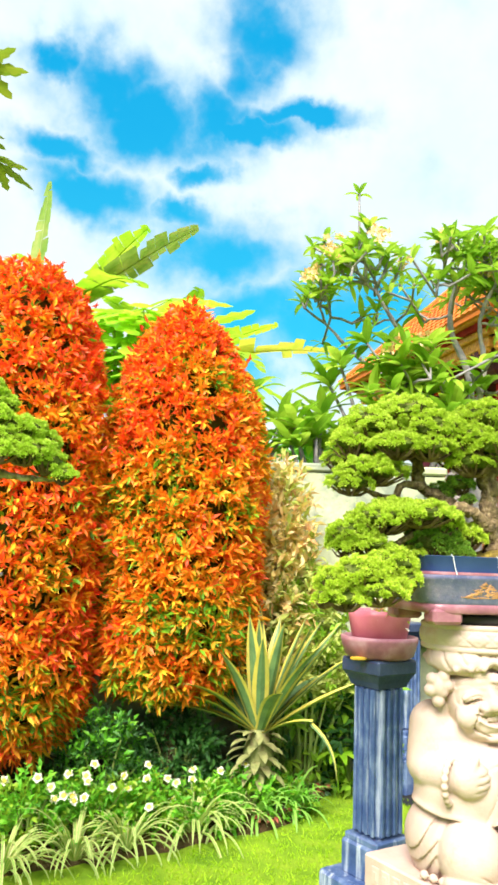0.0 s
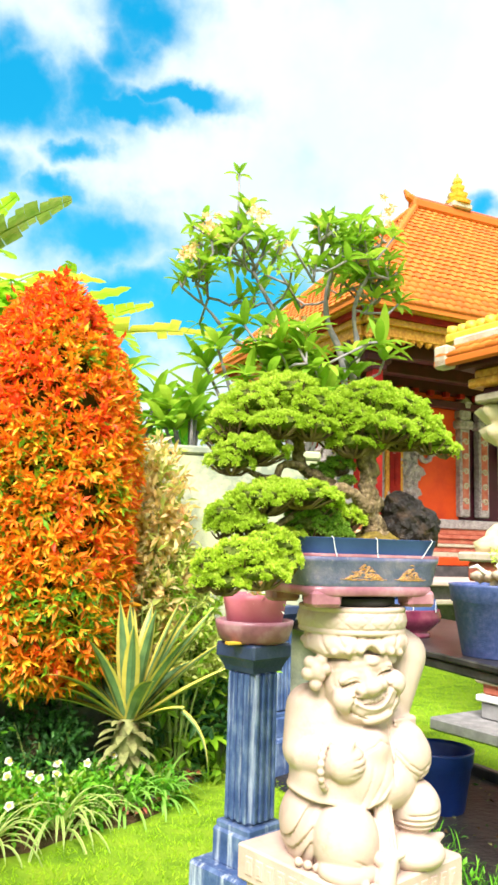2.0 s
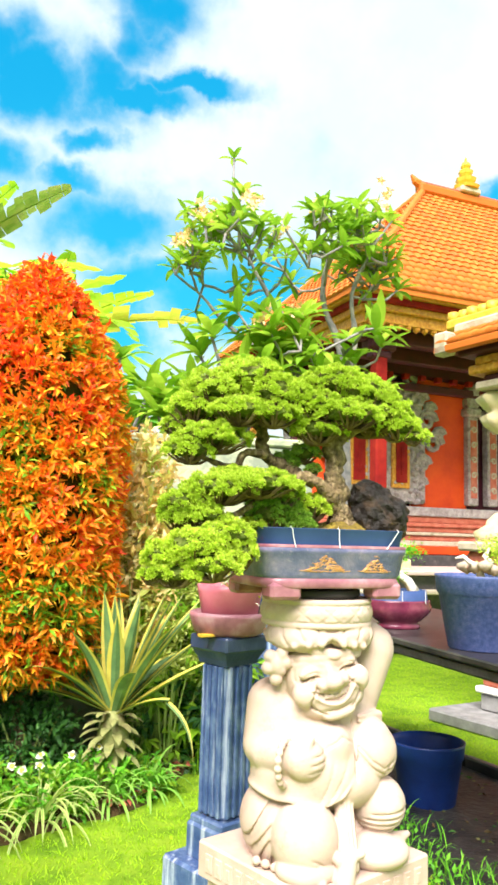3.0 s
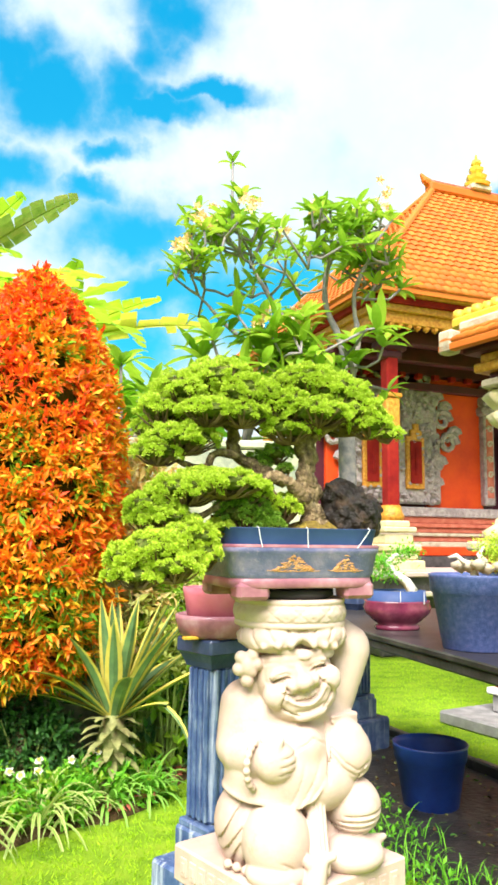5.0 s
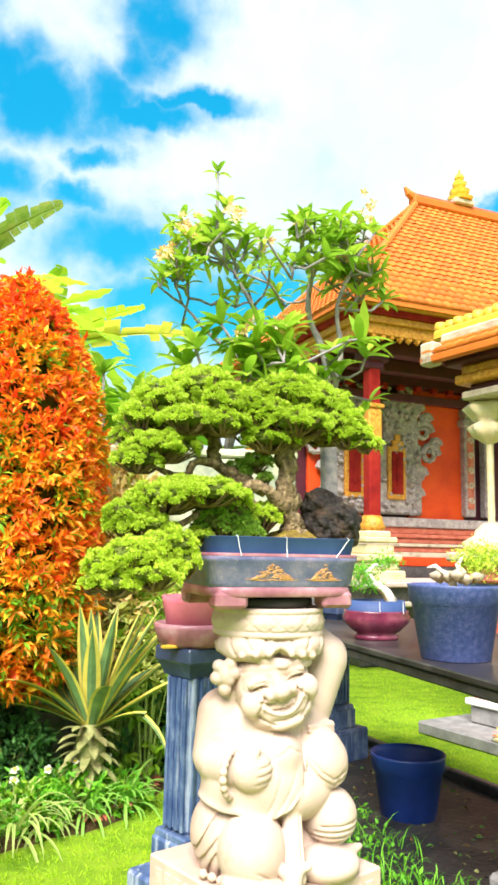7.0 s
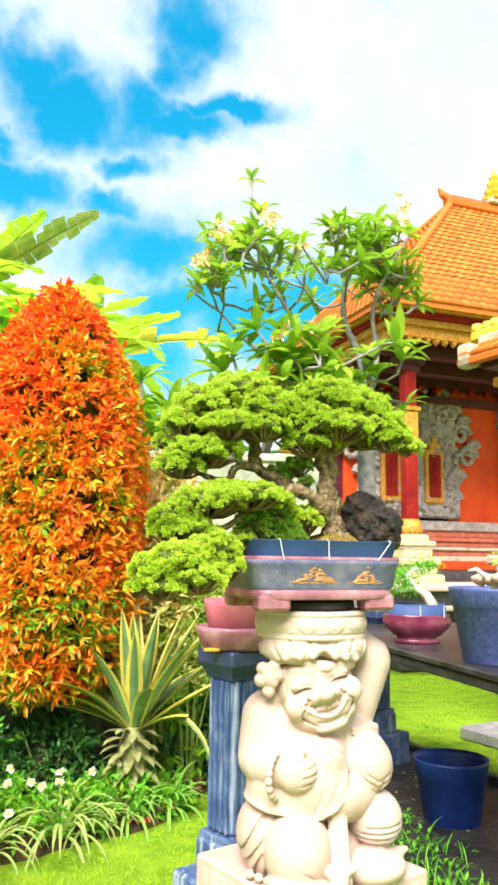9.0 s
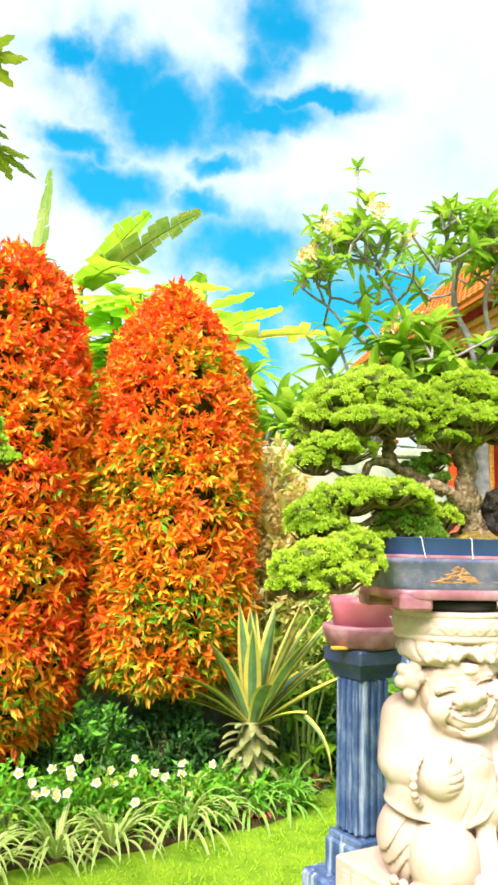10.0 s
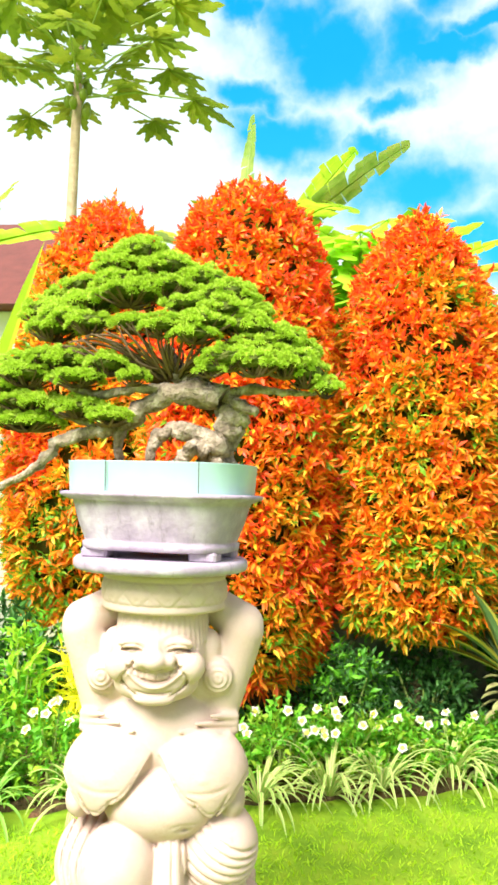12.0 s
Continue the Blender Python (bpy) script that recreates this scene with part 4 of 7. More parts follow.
    part("roof_band", Shape().box((-0.71, (y0 + y1) / 2, ez + 0.20), (0.09, y1 - y0 + 0.02, 0.09), 0.02), "plaster", S, "pale band along the roof")
    part("verge", Shape().box((-0.58, y1 - 0.30, rz + 0.03), (0.14, 1.0, 0.10), 0.02), "yellow", S, "yellow painted ridge band")
    part("ridge", Shape().box((-0.55, -0.6, rz + 0.02), (0.16, 1.8, 0.10), 0.02), "tilej", S)
    for k in range(9):
        part("ridge_knob", Shape().lathe([(0, 0.06), (0.05, 0.045), (0.058, 0), (0.05, -0.04), (0, -0.05)], (-0.58 + 0.02 * (k % 2), y1 + 0.16 - 0.11 * k, rz + 0.11), 9), "yellow", S, smooth=True)
    PAV["shrine"] = (roof, [((-hx, y1, ez), (0, -1, 0), (hx + rx, 0, rz - ez), y1 - y0, math.hypot(hx + rx, rz - ez), 0, 0)])


build_shrine()


# ---- statues ----
def carve(field, lo, hi, h, mats="cream"):
    v, f = nets(field, lo, hi, h)
    return Shape().add(v, f).mesh("statue", mats, True)


def drum(g, x, y, z, z0, z1, r, k=0.005):
    """A bulging drum with a lattice cut into it between two rims."""
    rad = np.sqrt(x * x + y * y)
    mid, half = (z0 + z1) / 2, (z1 - z0) / 2
    bulge = r - 0.014 * ((z - mid) / half) ** 2
    ang = np.arctan2(y, x) * 13 / (2 * math.pi)
    h = (z - mid) / half
    line = np.exp(-((((ang + h * 0.62) % 1) - 0.5) / 0.055) ** 2) + np.exp(-((((ang - h * 0.62) % 1) - 0.5) / 0.055) ** 2)
    dots = np.exp(-(((((ang * 2 + 0.5) % 1) - 0.5) / 0.16) ** 2 + ((np.abs(h) - 0.30) / 0.10) ** 2))
    band = step(0.56 - np.abs(h), 0.06)
    pat = 0.0038 * np.clip(line + 0.9 * dots, 0, 1) * band
    d = np.maximum(rad - bulge + pat, np.abs(z - mid) - half)
    d = groove(d, np.abs(h) * half - 0.60 * half, 0.0022, 0.0030, step(rad - r * 0.85, 0.01))
    g = np.minimum(g, d)
    for zz in (z0 + half * 0.16, z1 - half * 0.16):
        g = f_join(g, np.sqrt((rad - r + 0.012) ** 2 + (z - zz) ** 2) - 0.008, k)
    return g


def groove(g, dist, width, depth, window=1.0):
    """Presses a soft line into g where dist is near zero."""
    return g + 1.25 * depth * np.exp(-(dist / (0.92 * width)) ** 2) * window


def step(v, w):
    """From 0 to 1 as v passes zero, over about w."""
    return 1 / (1 + np.exp(-np.clip(v / w * 4, -30, 30)))


def laughing_head(x, y, z, wide=1.0):
    """A round laughing head about the origin, its face towards -y, 0.22 m high."""
    x = x / wide
    ax = np.abs(x)
    front = step(-0.045 - y, 0.02)
    hd = f_ball(x, y, z, (0, 0, 0.015), (0.110, 0.104, 0.112))
    # heavy jaw and chin, brow ridge, cheek balls
    hd = f_join(hd, f_ball(x, y, z, (0, -0.038, -0.052), (0.096, 0.070, 0.046)), 0.016)
    hd = f_join(hd, f_ball(ax, y, z, (0.074, -0.074, -0.006), (0.038, 0.036, 0.038)), 0.014)
    hd = f_join(hd, f_ball(ax, y, z, (0.050, -0.084, 0.046), (0.034, 0.018, 0.017)), 0.006)
    # brows and laughing eyes under heavy lids
    bz = 0.074 - 8.0 * (ax - 0.050) ** 2 + 0.10 * (ax - 0.05)
    hd = hd - 0.0035 * np.exp(-((z - bz) / 0.0045) ** 2) * step(0.036 - np.abs(ax - 0.050), 0.012) * front
    for off, dep, wid in ((0.0, 0.0085, 0.0036), (0.0115, 0.0045, 0.0030), (-0.010, 0.0035, 0.0030)):
        ez = 0.036 + off - 12.0 * (ax - 0.052) ** 2
        hd = groove(hd, z - ez, wid, dep, step(0.027 - np.abs(ax - 0.052), 0.010) * front)
    hd = groove(hd, ax - 0.092 + 0.4 * np.abs(z - 0.040), 0.003, 0.003, step(0.020 - np.abs(z - 0.040), 0.008) * front)
    # broad flat nose with wide wings
    hd = f_join(hd, f_rod(x, y, z, (0, -0.094, 0.052), (0, -0.112, 0.016), 0.009, 0.015), 0.012)
    hd = f_join(hd, f_ball(x, y, z, (0, -0.116, 0.013), (0.027, 0.026, 0.021)), 0.008)
    hd = f_join(hd, f_ball(ax, y, z, (0.030, -0.104, 0.010), (0.020, 0.020, 0.016)), 0.008)
    # open mouth: lips as raised lines, a row of teeth, a dark slot below
    hd = f_join(hd, f_ball(x, y, z, (0, -0.078, -0.034), (0.070, 0.032, 0.036)), 0.010)
    top, low = -0.018 + 5.0 * x * x, -0.041 + 9.4 * x * x
    near = step(0.064 - ax, 0.010) * front
    hd = hd - 0.0035 * np.exp(-((z - top - 0.004) / 0.0040) ** 2) * near
    hd = hd - 0.0065 * np.exp(-((z - low + 0.007) / 0.0055) ** 2) * near
    gap = step(top - z, 0.0025) * step(z - low, 0.0025) * near
    hd = hd + 0.0010 * gap + 0.013 * gap * step(top - 0.0150 - z, 0.0025)
    hd = groove(hd, z - top - 0.0005, 0.0022, 0.0040, near)
    hd = groove(hd, (((x / 0.0135) % 1) - 0.5) * 0.0135, 0.0018, 0.0035, gap * step(z - top + 0.0150, 0.003))
    # folds from the nose round the mouth, under the lip, and a round chin
    fx = 0.046 + 0.9 * np.clip(0.004 - z, 0, 0.03) - 6.0 * np.clip(-0.036 - z, 0, 1) ** 1.5
    hd = groove(hd, ax - fx, 0.0040, 0.0070, step(0.042 - np.abs(z + 0.032), 0.012) * front)
    hd = f_join(hd, f_ball(x, y, z, (0, -0.088, -0.078), (0.046, 0.022, 0.016)), 0.008)
    hd = groove(hd, z + 0.064 - 4.0 * x * x, 0.0032, 0.0055, step(0.042 - ax, 0.012) * front)
    return groove(hd, z + 0.098 - 2.2 * x * x, 0.0035, 0.0045, step(0.055 - ax, 0.016) * front)


def turned(x, y, z, c, scale, yaw, tilt):
    a, b, d = (x - c[0]) / scale, (y - c[1]) / scale, (z - c[2]) / scale
    ct, st = math.cos(radians(yaw)), math.sin(radians(yaw))
    a, b = ct * a + st * b, -st * a + ct * b
    ct, st = math.cos(radians(tilt)), math.sin(radians(tilt))
    return ct * a + st * d, b, -st * a + ct * d


def figure_a(x, y, z):
    """A squat laughing figure with one arm raised to the drum on its head."""
    front = step(-0.03 - y, 0.03)
    torso = f_ball(x, y, z, (-0.01, 0.0, 0.27), (0.165, 0.135, 0.165))
    g = f_join(torso, f_ball(x, y, z, (0.0, -0.01, 0.385), (0.165, 0.10, 0.065)), 0.03)
    g = f_join(g, f_ball(x, y, z, (0.045, -0.075, 0.215), (0.125, 0.105, 0.086)), 0.010)
    # legs: big knee, draped hip, the second knee with its foot below
    knee = f_ball(x, y, z, (-0.078, -0.140, 0.082), (0.092, 0.100, 0.108))
    hip = f_ball(x, y, z, (-0.118, -0.010, 0.085), (0.098, 0.140, 0.118))
    bend = np.sqrt((x + 0.055) ** 2 + (z - 0.035) ** 2)
    for k, rr in enumerate((0.098, 0.118, 0.140, 0.160)):
        hip = groove(hip, bend - rr - 0.006 * np.sin(24 * z + k), 0.0045, 0.0085, step(-0.055 - x, 0.02))
    lg = f_join(knee, hip, 0.007)
    for k, rr in enumerate((0.050, 0.075)):
        lg = groove(lg, z - 0.10 + rr + 0.55 * (x + 0.07) + 5.0 * (x + 0.07) ** 2, 0.0035, 0.0045, step(x + 0.09, 0.02) * step(-0.10 - y, 0.03))
    rk = f_ball(x, y, z, (0.162, -0.085, 0.142), (0.078, 0.095, 0.078))
    for k in range(4):
        rk = groove(rk, z - 0.086 - 0.017 * k - 0.9 * (x - 0.165) ** 2 * (1 - 0.4 * k) - 0.08 * (x - 0.16), 0.0032, 0.0065, step(-0.05 - y, 0.03) * step(x - 0.085 - 0.01 * k, 0.015))
    lg = f_join(lg, rk, 0.004)
    lg = f_join(lg, f_ball(x, y, z, (0.135, -0.125, 0.030), (0.098, 0.095, 0.046)), 0.004)
    lg = f_join(lg, f_rod(x, y, z, (0.165, -0.125, 0.040), (0.248, -0.105, 0.056), 0.036, 0.009), 0.008)
    lg = np.minimum(lg, f_ball(x, y, z, (0.02, 0.04, 0.05), (0.19, 0.16, 0.10)))
    lg = np.minimum(lg, f_ball(x, y, z, (-0.085, -0.175, 0.018), (0.085, 0.075, 0.040)))
    for k in range(8):
        lg = np.minimum(lg, f_ball(x, y, z, (-0.200 + 0.019 * k, -0.100 - 0.021 * k, 0.020 - 0.0022 * k), 0.0125))
    # hanging cloth between the legs, with a curled end
    strip = f_rod(x, y, z, (0.030, -0.150, 0.170), (0.022, -0.205, 0.030), 0.026, 0.030)
    for xx in (0.012, 0.026, 0.038):
        strip = groove(strip, x - xx - 0.05 * (z - 0.08), 0.0028, 0.0050)
    lg = f_join(lg, strip, 0.004)
    lg = f_join(lg, f_rod(x, y, z, (-0.008, -0.222, 0.052), (0.050, -0.226, 0.064), 0.020, 0.012), 0.004)
    lg = f_join(lg, f_rod(x, y, z, (0.012, -0.225, 0.045), (-0.004, -0.236, 0.0), 0.024, 0.030), 0.005)
    g = f_join(g, lg, 0.004)
    # jacket: one half sweeps over the belly to a wavy flaring hem, the other hangs as a flap
    hz = np.interp(x, (-0.26, -0.22, -0.158, -0.05, 0.02, 0.067, 0.10), (0.212, 0.200, 0.176, 0.168, 0.188, 0.236, 0.31)) + 0.005 * np.sin(38 * x)
    lift = 0.013 + 0.030 * np.exp(-np.clip(z - hz, 0, 1) / 0.024) * step(0.04 - x, 0.06)
    coat = f_join(torso, f_ball(x, y, z, (-0.02, -0.055, 0.245), (0.150, 0.115, 0.105)), 0.03) - lift
    coat = f_cut(coat, z - hz, 0.012)
    coat = f_cut(np.maximum(coat, z - 0.39), 0.060 + 0.30 * np.clip(z - 0.24, -0.05, 0.2) - x, 0.010)
    for a0, a1 in ((-0.02, 0.35), (0.015, 0.55), (0.045, 0.8)):
        coat = groove(coat, x - a0 - a1 * (z - 0.24) + 2.0 * (z - 0.24) ** 2, 0.0032, 0.0028, front * step(z - hz - 0.004, 0.01) * step(0.285 - z, 0.03))
    g = f_join(g, coat, 0.0035)
    br = f_ball(x, y, z, (0.004, -0.120, 0.312), (0.060, 0.056, 0.062))
    br = groove(br, z - 0.345 + 0.55 * np.abs(x - 0.02), 0.003, 0.004)
    g = f_join(g, br, 0.012)
    g = groove(g, x - 0.066 - 0.10 * (z - 0.30), 0.0035, 0.0070, front * step(0.375 - z, 0.02) * step(z - 0.235, 0.02))
    g = f_join(g, f_ball(x, y, z, (0.135, -0.080, 0.318), (0.066, 0.064, 0.060)), 0.014)
    low = np.interp(x, (0.05, 0.085, 0.115, 0.152, 0.20, 0.24), (0.325, 0.272, 0.240, 0.218, 0.236, 0.30))
    flap = np.maximum(f_cut(f_ball(x, y, z, (0.135, -0.070, 0.280), (0.086, 0.092, 0.090)), z - low, 0.010), z - 0.355)
    for k, off in enumerate((0.016, 0.034)):
        flap = groove(flap, z - low - off, 0.0030, 0.0045, front)
    flap = groove(flap, x - 0.152 - 0.6 * (z - 0.22), 0.003, 0.005, front * step(0.265 - z, 0.02))
    g = f_join(g, flap, 0.003)
    for k in range(2):
        g = f_join(g, f_rod(x, y, z, (0.095, -0.105, 0.372 + 0.012 * k), (0.182, -0.05, 0.360 + 0.016 * k), 0.006, 0.012), 0.004)
    # bent arm with folds, palm on the chest, beads round the wrist
    g = f_join(g, f_rod(x, y, z, (-0.128, 0.01, 0.405), (-0.148, -0.012, 0.300), 0.074, 0.070), 0.012)
    g = f_join(g, f_rod(x, y, z, (-0.150, -0.045, 0.288), (-0.118, -0.120, 0.286), 0.058, 0.050), 0.005)
    palm = f_ball(x, y, z, (-0.088, -0.158, 0.290), (0.058, 0.046, 0.056))
    for k in range(3):
        palm = groove(palm, z - 0.266 - 0.020 * k - 0.15 * (x + 0.06), 0.0028, 0.0045, step(x + 0.085, 0.015) * step(-0.13 - y, 0.02))
    g = f_join(g, palm, 0.004)
    g = f_join(g, f_rod(x, y, z, (-0.100, -0.178, 0.315), (-0.080, -0.182, 0.350), 0.020, 0.011), 0.005)
    for k in range(11):
        a = -1.9 + 0.36 * k
        g = np.minimum(g, f_ball(x, y, z, (-0.136 - 0.036 * math.cos(a), -0.138 - 0.040 * math.cos(a), 0.281 + 0.058 * math.sin(a)), 0.0112))
    # raised arm, elbow out, the forearm behind the head
    g = f_join(g, f_rod(x, y, z, (0.128, 0.01, 0.385), (0.188, 0.0, 0.548), 0.064, 0.060), 0.016)
    g = f_join(g, f_rod(x, y, z, (0.188, 0.005, 0.566), (0.112, 0.050, 0.64), 0.063, 0.048), 0.008)
    g = f_join(g, laughing_head(*turned(x, y, z, (0.002, -0.052, 0.482), 1.02, -4, 17)), 0.005)
    g = f_join(g, f_ball(x, y, z, (-0.118, -0.030, 0.462), (0.018, 0.026, 0.046)), 0.006)
    g = f_join(g, f_ball(x, y, z, (-0.126, -0.042, 0.428), (0.016, 0.018, 0.016)), 0.004)
    # flower by the ear
    for dx, dz in ((-0.016, 0.020), (0.014, 0.026), (-0.022, -0.012), (0.010, -0.016), (0.0, -0.042), (0.026, 0.004)):
        g = f_join(g, f_ball(x, y, z, (-0.146 + dx, -0.070 - 0.3 * dx, 0.530 + dz), (0.019, 0.022, 0.019)), 0.003)
    g = f_join(g, f_ball(x, y, z, (-0.146, -0.072, 0.528), (0.022, 0.026, 0.030)), 0.004)
    # headcloth in two crossing folds
    rad = np.sqrt((x - 0.002) ** 2 + (y + 0.040) ** 2)
    for k, (sl, z0) in enumerate(((0.20, 0.546), (0.20, 0.562), (-0.10, 0.568))):
        g = f_join(g, np.sqrt((rad - 0.106) ** 2 + ((z - z0 - sl * x - 0.05 * (y + 0.14)) * 0.85) ** 2) - 0.0105, 0.0025)
    g = f_join(g, f_ball(x, y, z, (-0.004, -0.150, 0.560), (0.020, 0.014, 0.011)), 0.003)
    # two plump curling leaves that part over the brow
    ang = np.arctan2(y, x)
    rr = np.sqrt(x * x + y * y)
    turn = (ang + 1.64 + math.pi) % (2 * math.pi) - math.pi
    u = np.clip(np.abs(turn) / 1.55, 0, 1)
    swell = np.sin(3.14 * np.clip(u, 0.0, 1.0)) ** 0.6
    mid = 0.614 - 0.008 * swell + 0.03 * x
    leaf = np.sqrt((rr - 0.132) ** 2 + ((z - mid) * 1.05) ** 2) - (0.016 + 0.025 * swell)
    leaf = groove(leaf, (((u * 4.5 - (z - mid) * 11) % 1) - 0.5) * 0.05, 0.0045, 0.0060, step(rr - 0.13, 0.01) * step(u - 0.12, 0.05))
    g = f_join(g, leaf, 0.003)
    edge = 0.610 - 0.020 * swell + 0.006 * np.cos(u * 17) + 0.03 * x
    lip = np.sqrt((rr - 0.150 - 0.010 * swell) ** 2 + (z - edge) ** 2) - 0.0085 - 0.0025 * np.cos(u * 17)
    g = f_join(g, lip, 0.0025)
    for s0 in (-1, 1):
        for k in range(3):
            xx = -0.012 + s0 * (0.022 + 0.034 * k)
            yy = -math.sqrt(0.158 ** 2 - min(0.150, abs(xx)) ** 2)
            g = f_join(g, f_rod(x, y, z, (xx - s0 * 0.012, yy, 0.616 - 0.004 * k), (xx + s0 * 0.010, yy - 0.004, 0.594 - 0.004 * k), 0.006, 0.0115), 0.003)
    g = f_join(g, np.maximum(rr - 0.143, np.abs(z - 0.618) - 0.022), 0.010)
    return drum(g, x, y, z, 0.634, 0.712, 0.168)


def figure_b(x, y, z):
    """A squat laughing figure with both arms raised to the drum on its head."""
    front = step(-0.05 - y, 0.03)
    g = f_ball(x, y, z, (0, 0.01, 0.35), (0.178, 0.125, 0.15))
    g = f_join(g, f_ball(x, y, z, (0.015, -0.062, 0.205), (0.150, 0.128, 0.098)), 0.006)
    g = g + 0.012 * np.exp(-(((x - 0.080) / 0.013) ** 2 + ((z - 0.168) / 0.0055) ** 2)) * front
    g = groove(g, z - 0.182 + 2.5 * (x - 0.075) ** 2, 0.0030, 0.0030, front * step(0.030 - np.abs(x - 0.078), 0.010))
    # legs in draped cloth
    thigh = f_ball(x, y, z, (-0.080, -0.130, 0.055), (0.100, 0.105, 0.122))
    hip = f_ball(x, y, z, (-0.165, -0.005, 0.025), (0.098, 0.135, 0.120))
    bl = np.sqrt((x + 0.02) ** 2 + (z - 0.06) ** 2)
    for rr in (0.135, 0.158, 0.182, 0.206):
        hip = groove(hip, bl - rr - 0.006 * np.sin(30 * z), 0.0045, 0.0080, step(-0.10 - x, 0.02))
    lg = f_join(thigh, hip, 0.005)
    right = f_ball(x, y, z, (0.166, -0.050, 0.085), (0.108, 0.125, 0.112))
    for k in range(6):
        right = groove(right, z - 0.015 - 0.025 * k + (0.10 + 0.10 * k) * (x - 0.17) - 3.0 * (x - 0.19) ** 2, 0.0040, 0.0065, front * step(x - 0.085 - 0.006 * k, 0.015))
    lg = f_join(lg, right, 0.005)
    lg = np.minimum(lg, f_ball(x, y, z, (0, 0.03, -0.02), (0.25, 0.19, 0.12)))
    strip = f_rod(x, y, z, (0.045, -0.135, 0.100), (0.030, -0.190, -0.10), 0.045, 0.060)
    strip = groove(strip, (((x - 0.35 * (0.1 - z) * (x - 0.035) * 8) / 0.022) % 1 - 0.5) * 0.022, 0.0035, 0.0055)
    lg = f_join(lg, strip, 0.004)
    lg = np.minimum(lg, f_ball(x, y, z, (0, 0.0, -0.09), (0.30, 0.24, 0.08)))
    g = f_join(g, lg, 0.004)
    for sx in (-1, 1):
        ex = sx * x
        # breasts under the jacket's two halves, which part over the belly and end in hanging corners
        g = f_join(g, f_ball(x, y, z, (sx * 0.106, -0.074, 0.315), (0.102, 0.082, 0.078)), 0.005)
        low = np.interp(ex, (-0.01, 0.006, 0.04, 0.09, 0.135, 0.165, 0.20, 0.235), (0.345, 0.335, 0.288, 0.230, 0.192, 0.198, 0.222, 0.275)) + 0.006 * np.sin(ex * 70)
        half = f_cut(f_ball(x, y, z, (sx * 0.105, -0.060, 0.268), (0.138, 0.116, 0.135)), z - low, 0.009)
        half = np.maximum(half, np.maximum(z - 0.375, -ex))
        half = groove(half, z - low - 0.014, 0.0026, 0.0040, front * step(ex - 0.03, 0.02))
        half = groove(half, z - 0.258 - 2.4 * (ex - 0.12) ** 2, 0.0060, 0.0022, front * step(ex - 0.085, 0.02) * step(0.185 - ex, 0.02))
        half = groove(half, ex - 0.158 - 0.6 * (z - 0.20), 0.0030, 0.0060, front * step(0.245 - z, 0.015))
        half = groove(half, ex - 0.118 + 0.4 * (z - 0.20), 0.0030, 0.0050, front * step(0.235 - z, 0.015))
        g = f_join(g, half, 0.003)
        g = f_join(g, f_ball(x, y, z, (sx * 0.118, -0.164, 0.290), (0.020, 0.010, 0.009)), 0.008)
        g = f_join(g, f_ball(x, y, z, (sx * 0.195, -0.045, 0.205), (0.040, 0.075, 0.050)), 0.006)
        # rolled sleeves along the upper chest
        for k in range(3):
            zz = 0.376 + 0.017 * k
            g = f_join(g, f_rod(x, y, z, (sx * (0.060 + 0.04 * k), -0.112 + 0.014 * k, zz + 0.014), (sx * 0.200, -0.030, zz), 0.005, 0.013), 0.006)
        # raised arms
        g = f_join(g, f_rod(x, y, z, (sx * 0.158, 0.01, 0.425), (sx * 0.214, 0.0, 0.630), 0.056, 0.060), 0.014)
        g = f_join(g, f_rod(x, y, z, (sx * 0.214, 0.005, 0.648), (sx * 0.130, 0.045, 0.70), 0.060, 0.048), 0.006)
        # long ears with coiled rings
        rr = np.sqrt((x - sx * 0.153) ** 2 + (z - 0.520) ** 2)
        ear = f_ball(x, y, z, (sx * 0.153, -0.050, 0.520), (0.042, 0.036, 0.050)) + 0.0024 * np.sin(rr * 480) * step(-0.05 - y, 0.02)
        g = f_join(g, ear, 0.003)
        g = f_join(g, f_ball(x, y, z, (sx * 0.130, -0.035, 0.585), (0.030, 0.03, 0.056)), 0.010)
        g = f_join(g, f_ball(x, y, z, (sx * 0.115, -0.010, 0.500), (0.060, 0.05, 0.060)), 0.010)
    g = f_join(g, laughing_head(*turned(x, y, z, (-0.008, -0.046, 0.567), 1.10, 0, 0), 1.04), 0.005)
    hair = np.sqrt(x * x + (y + 0.02) ** 2)
    comb = 0.0022 * np.sin(46 * np.arctan2(y + 0.02, x))
    g = f_join(g, np.maximum(hair - 0.118 - comb - 0.10 * np.clip(0.69 - z, 0, 0.1), np.abs(z - 0.652) - 0.040), 0.008)
    return drum(g, x, y, z, 0.692, 0.792, 0.172)


def build_statues():
    for name, fld, at, rz, base, sink, lo, hi, label in (
            ("a", figure_a, (0.728, 2.42), 8, 0.545, 0.0, (-0.30, -0.32, 0.0), (0.30, 0.30, 0.73), "cream cast-stone laughing figure, one arm raised to its drum"),
            ("b", figure_b, (-0.972, 2.22), 17, 0.36, 0.08, (-0.34, -0.32, -0.083), (0.34, 0.30, 0.81), "cream cast-stone laughing figure, both arms raised to its drum")):
        me = carve(fld, lo, hi, 0.0043)
        tagged(part("statue", me, None, at=pose(*at, base - 0.003, 0, 0, rz)), label, "statue", "statues bearing bonsai")
        pl = thing("plinth", pose(*at, 0, 0, 0, 32 if name == "a" else 4), "square cream stone plinth with a carved border, standing on the lawn", "plinth", "statue plinths")
        b = base - sink
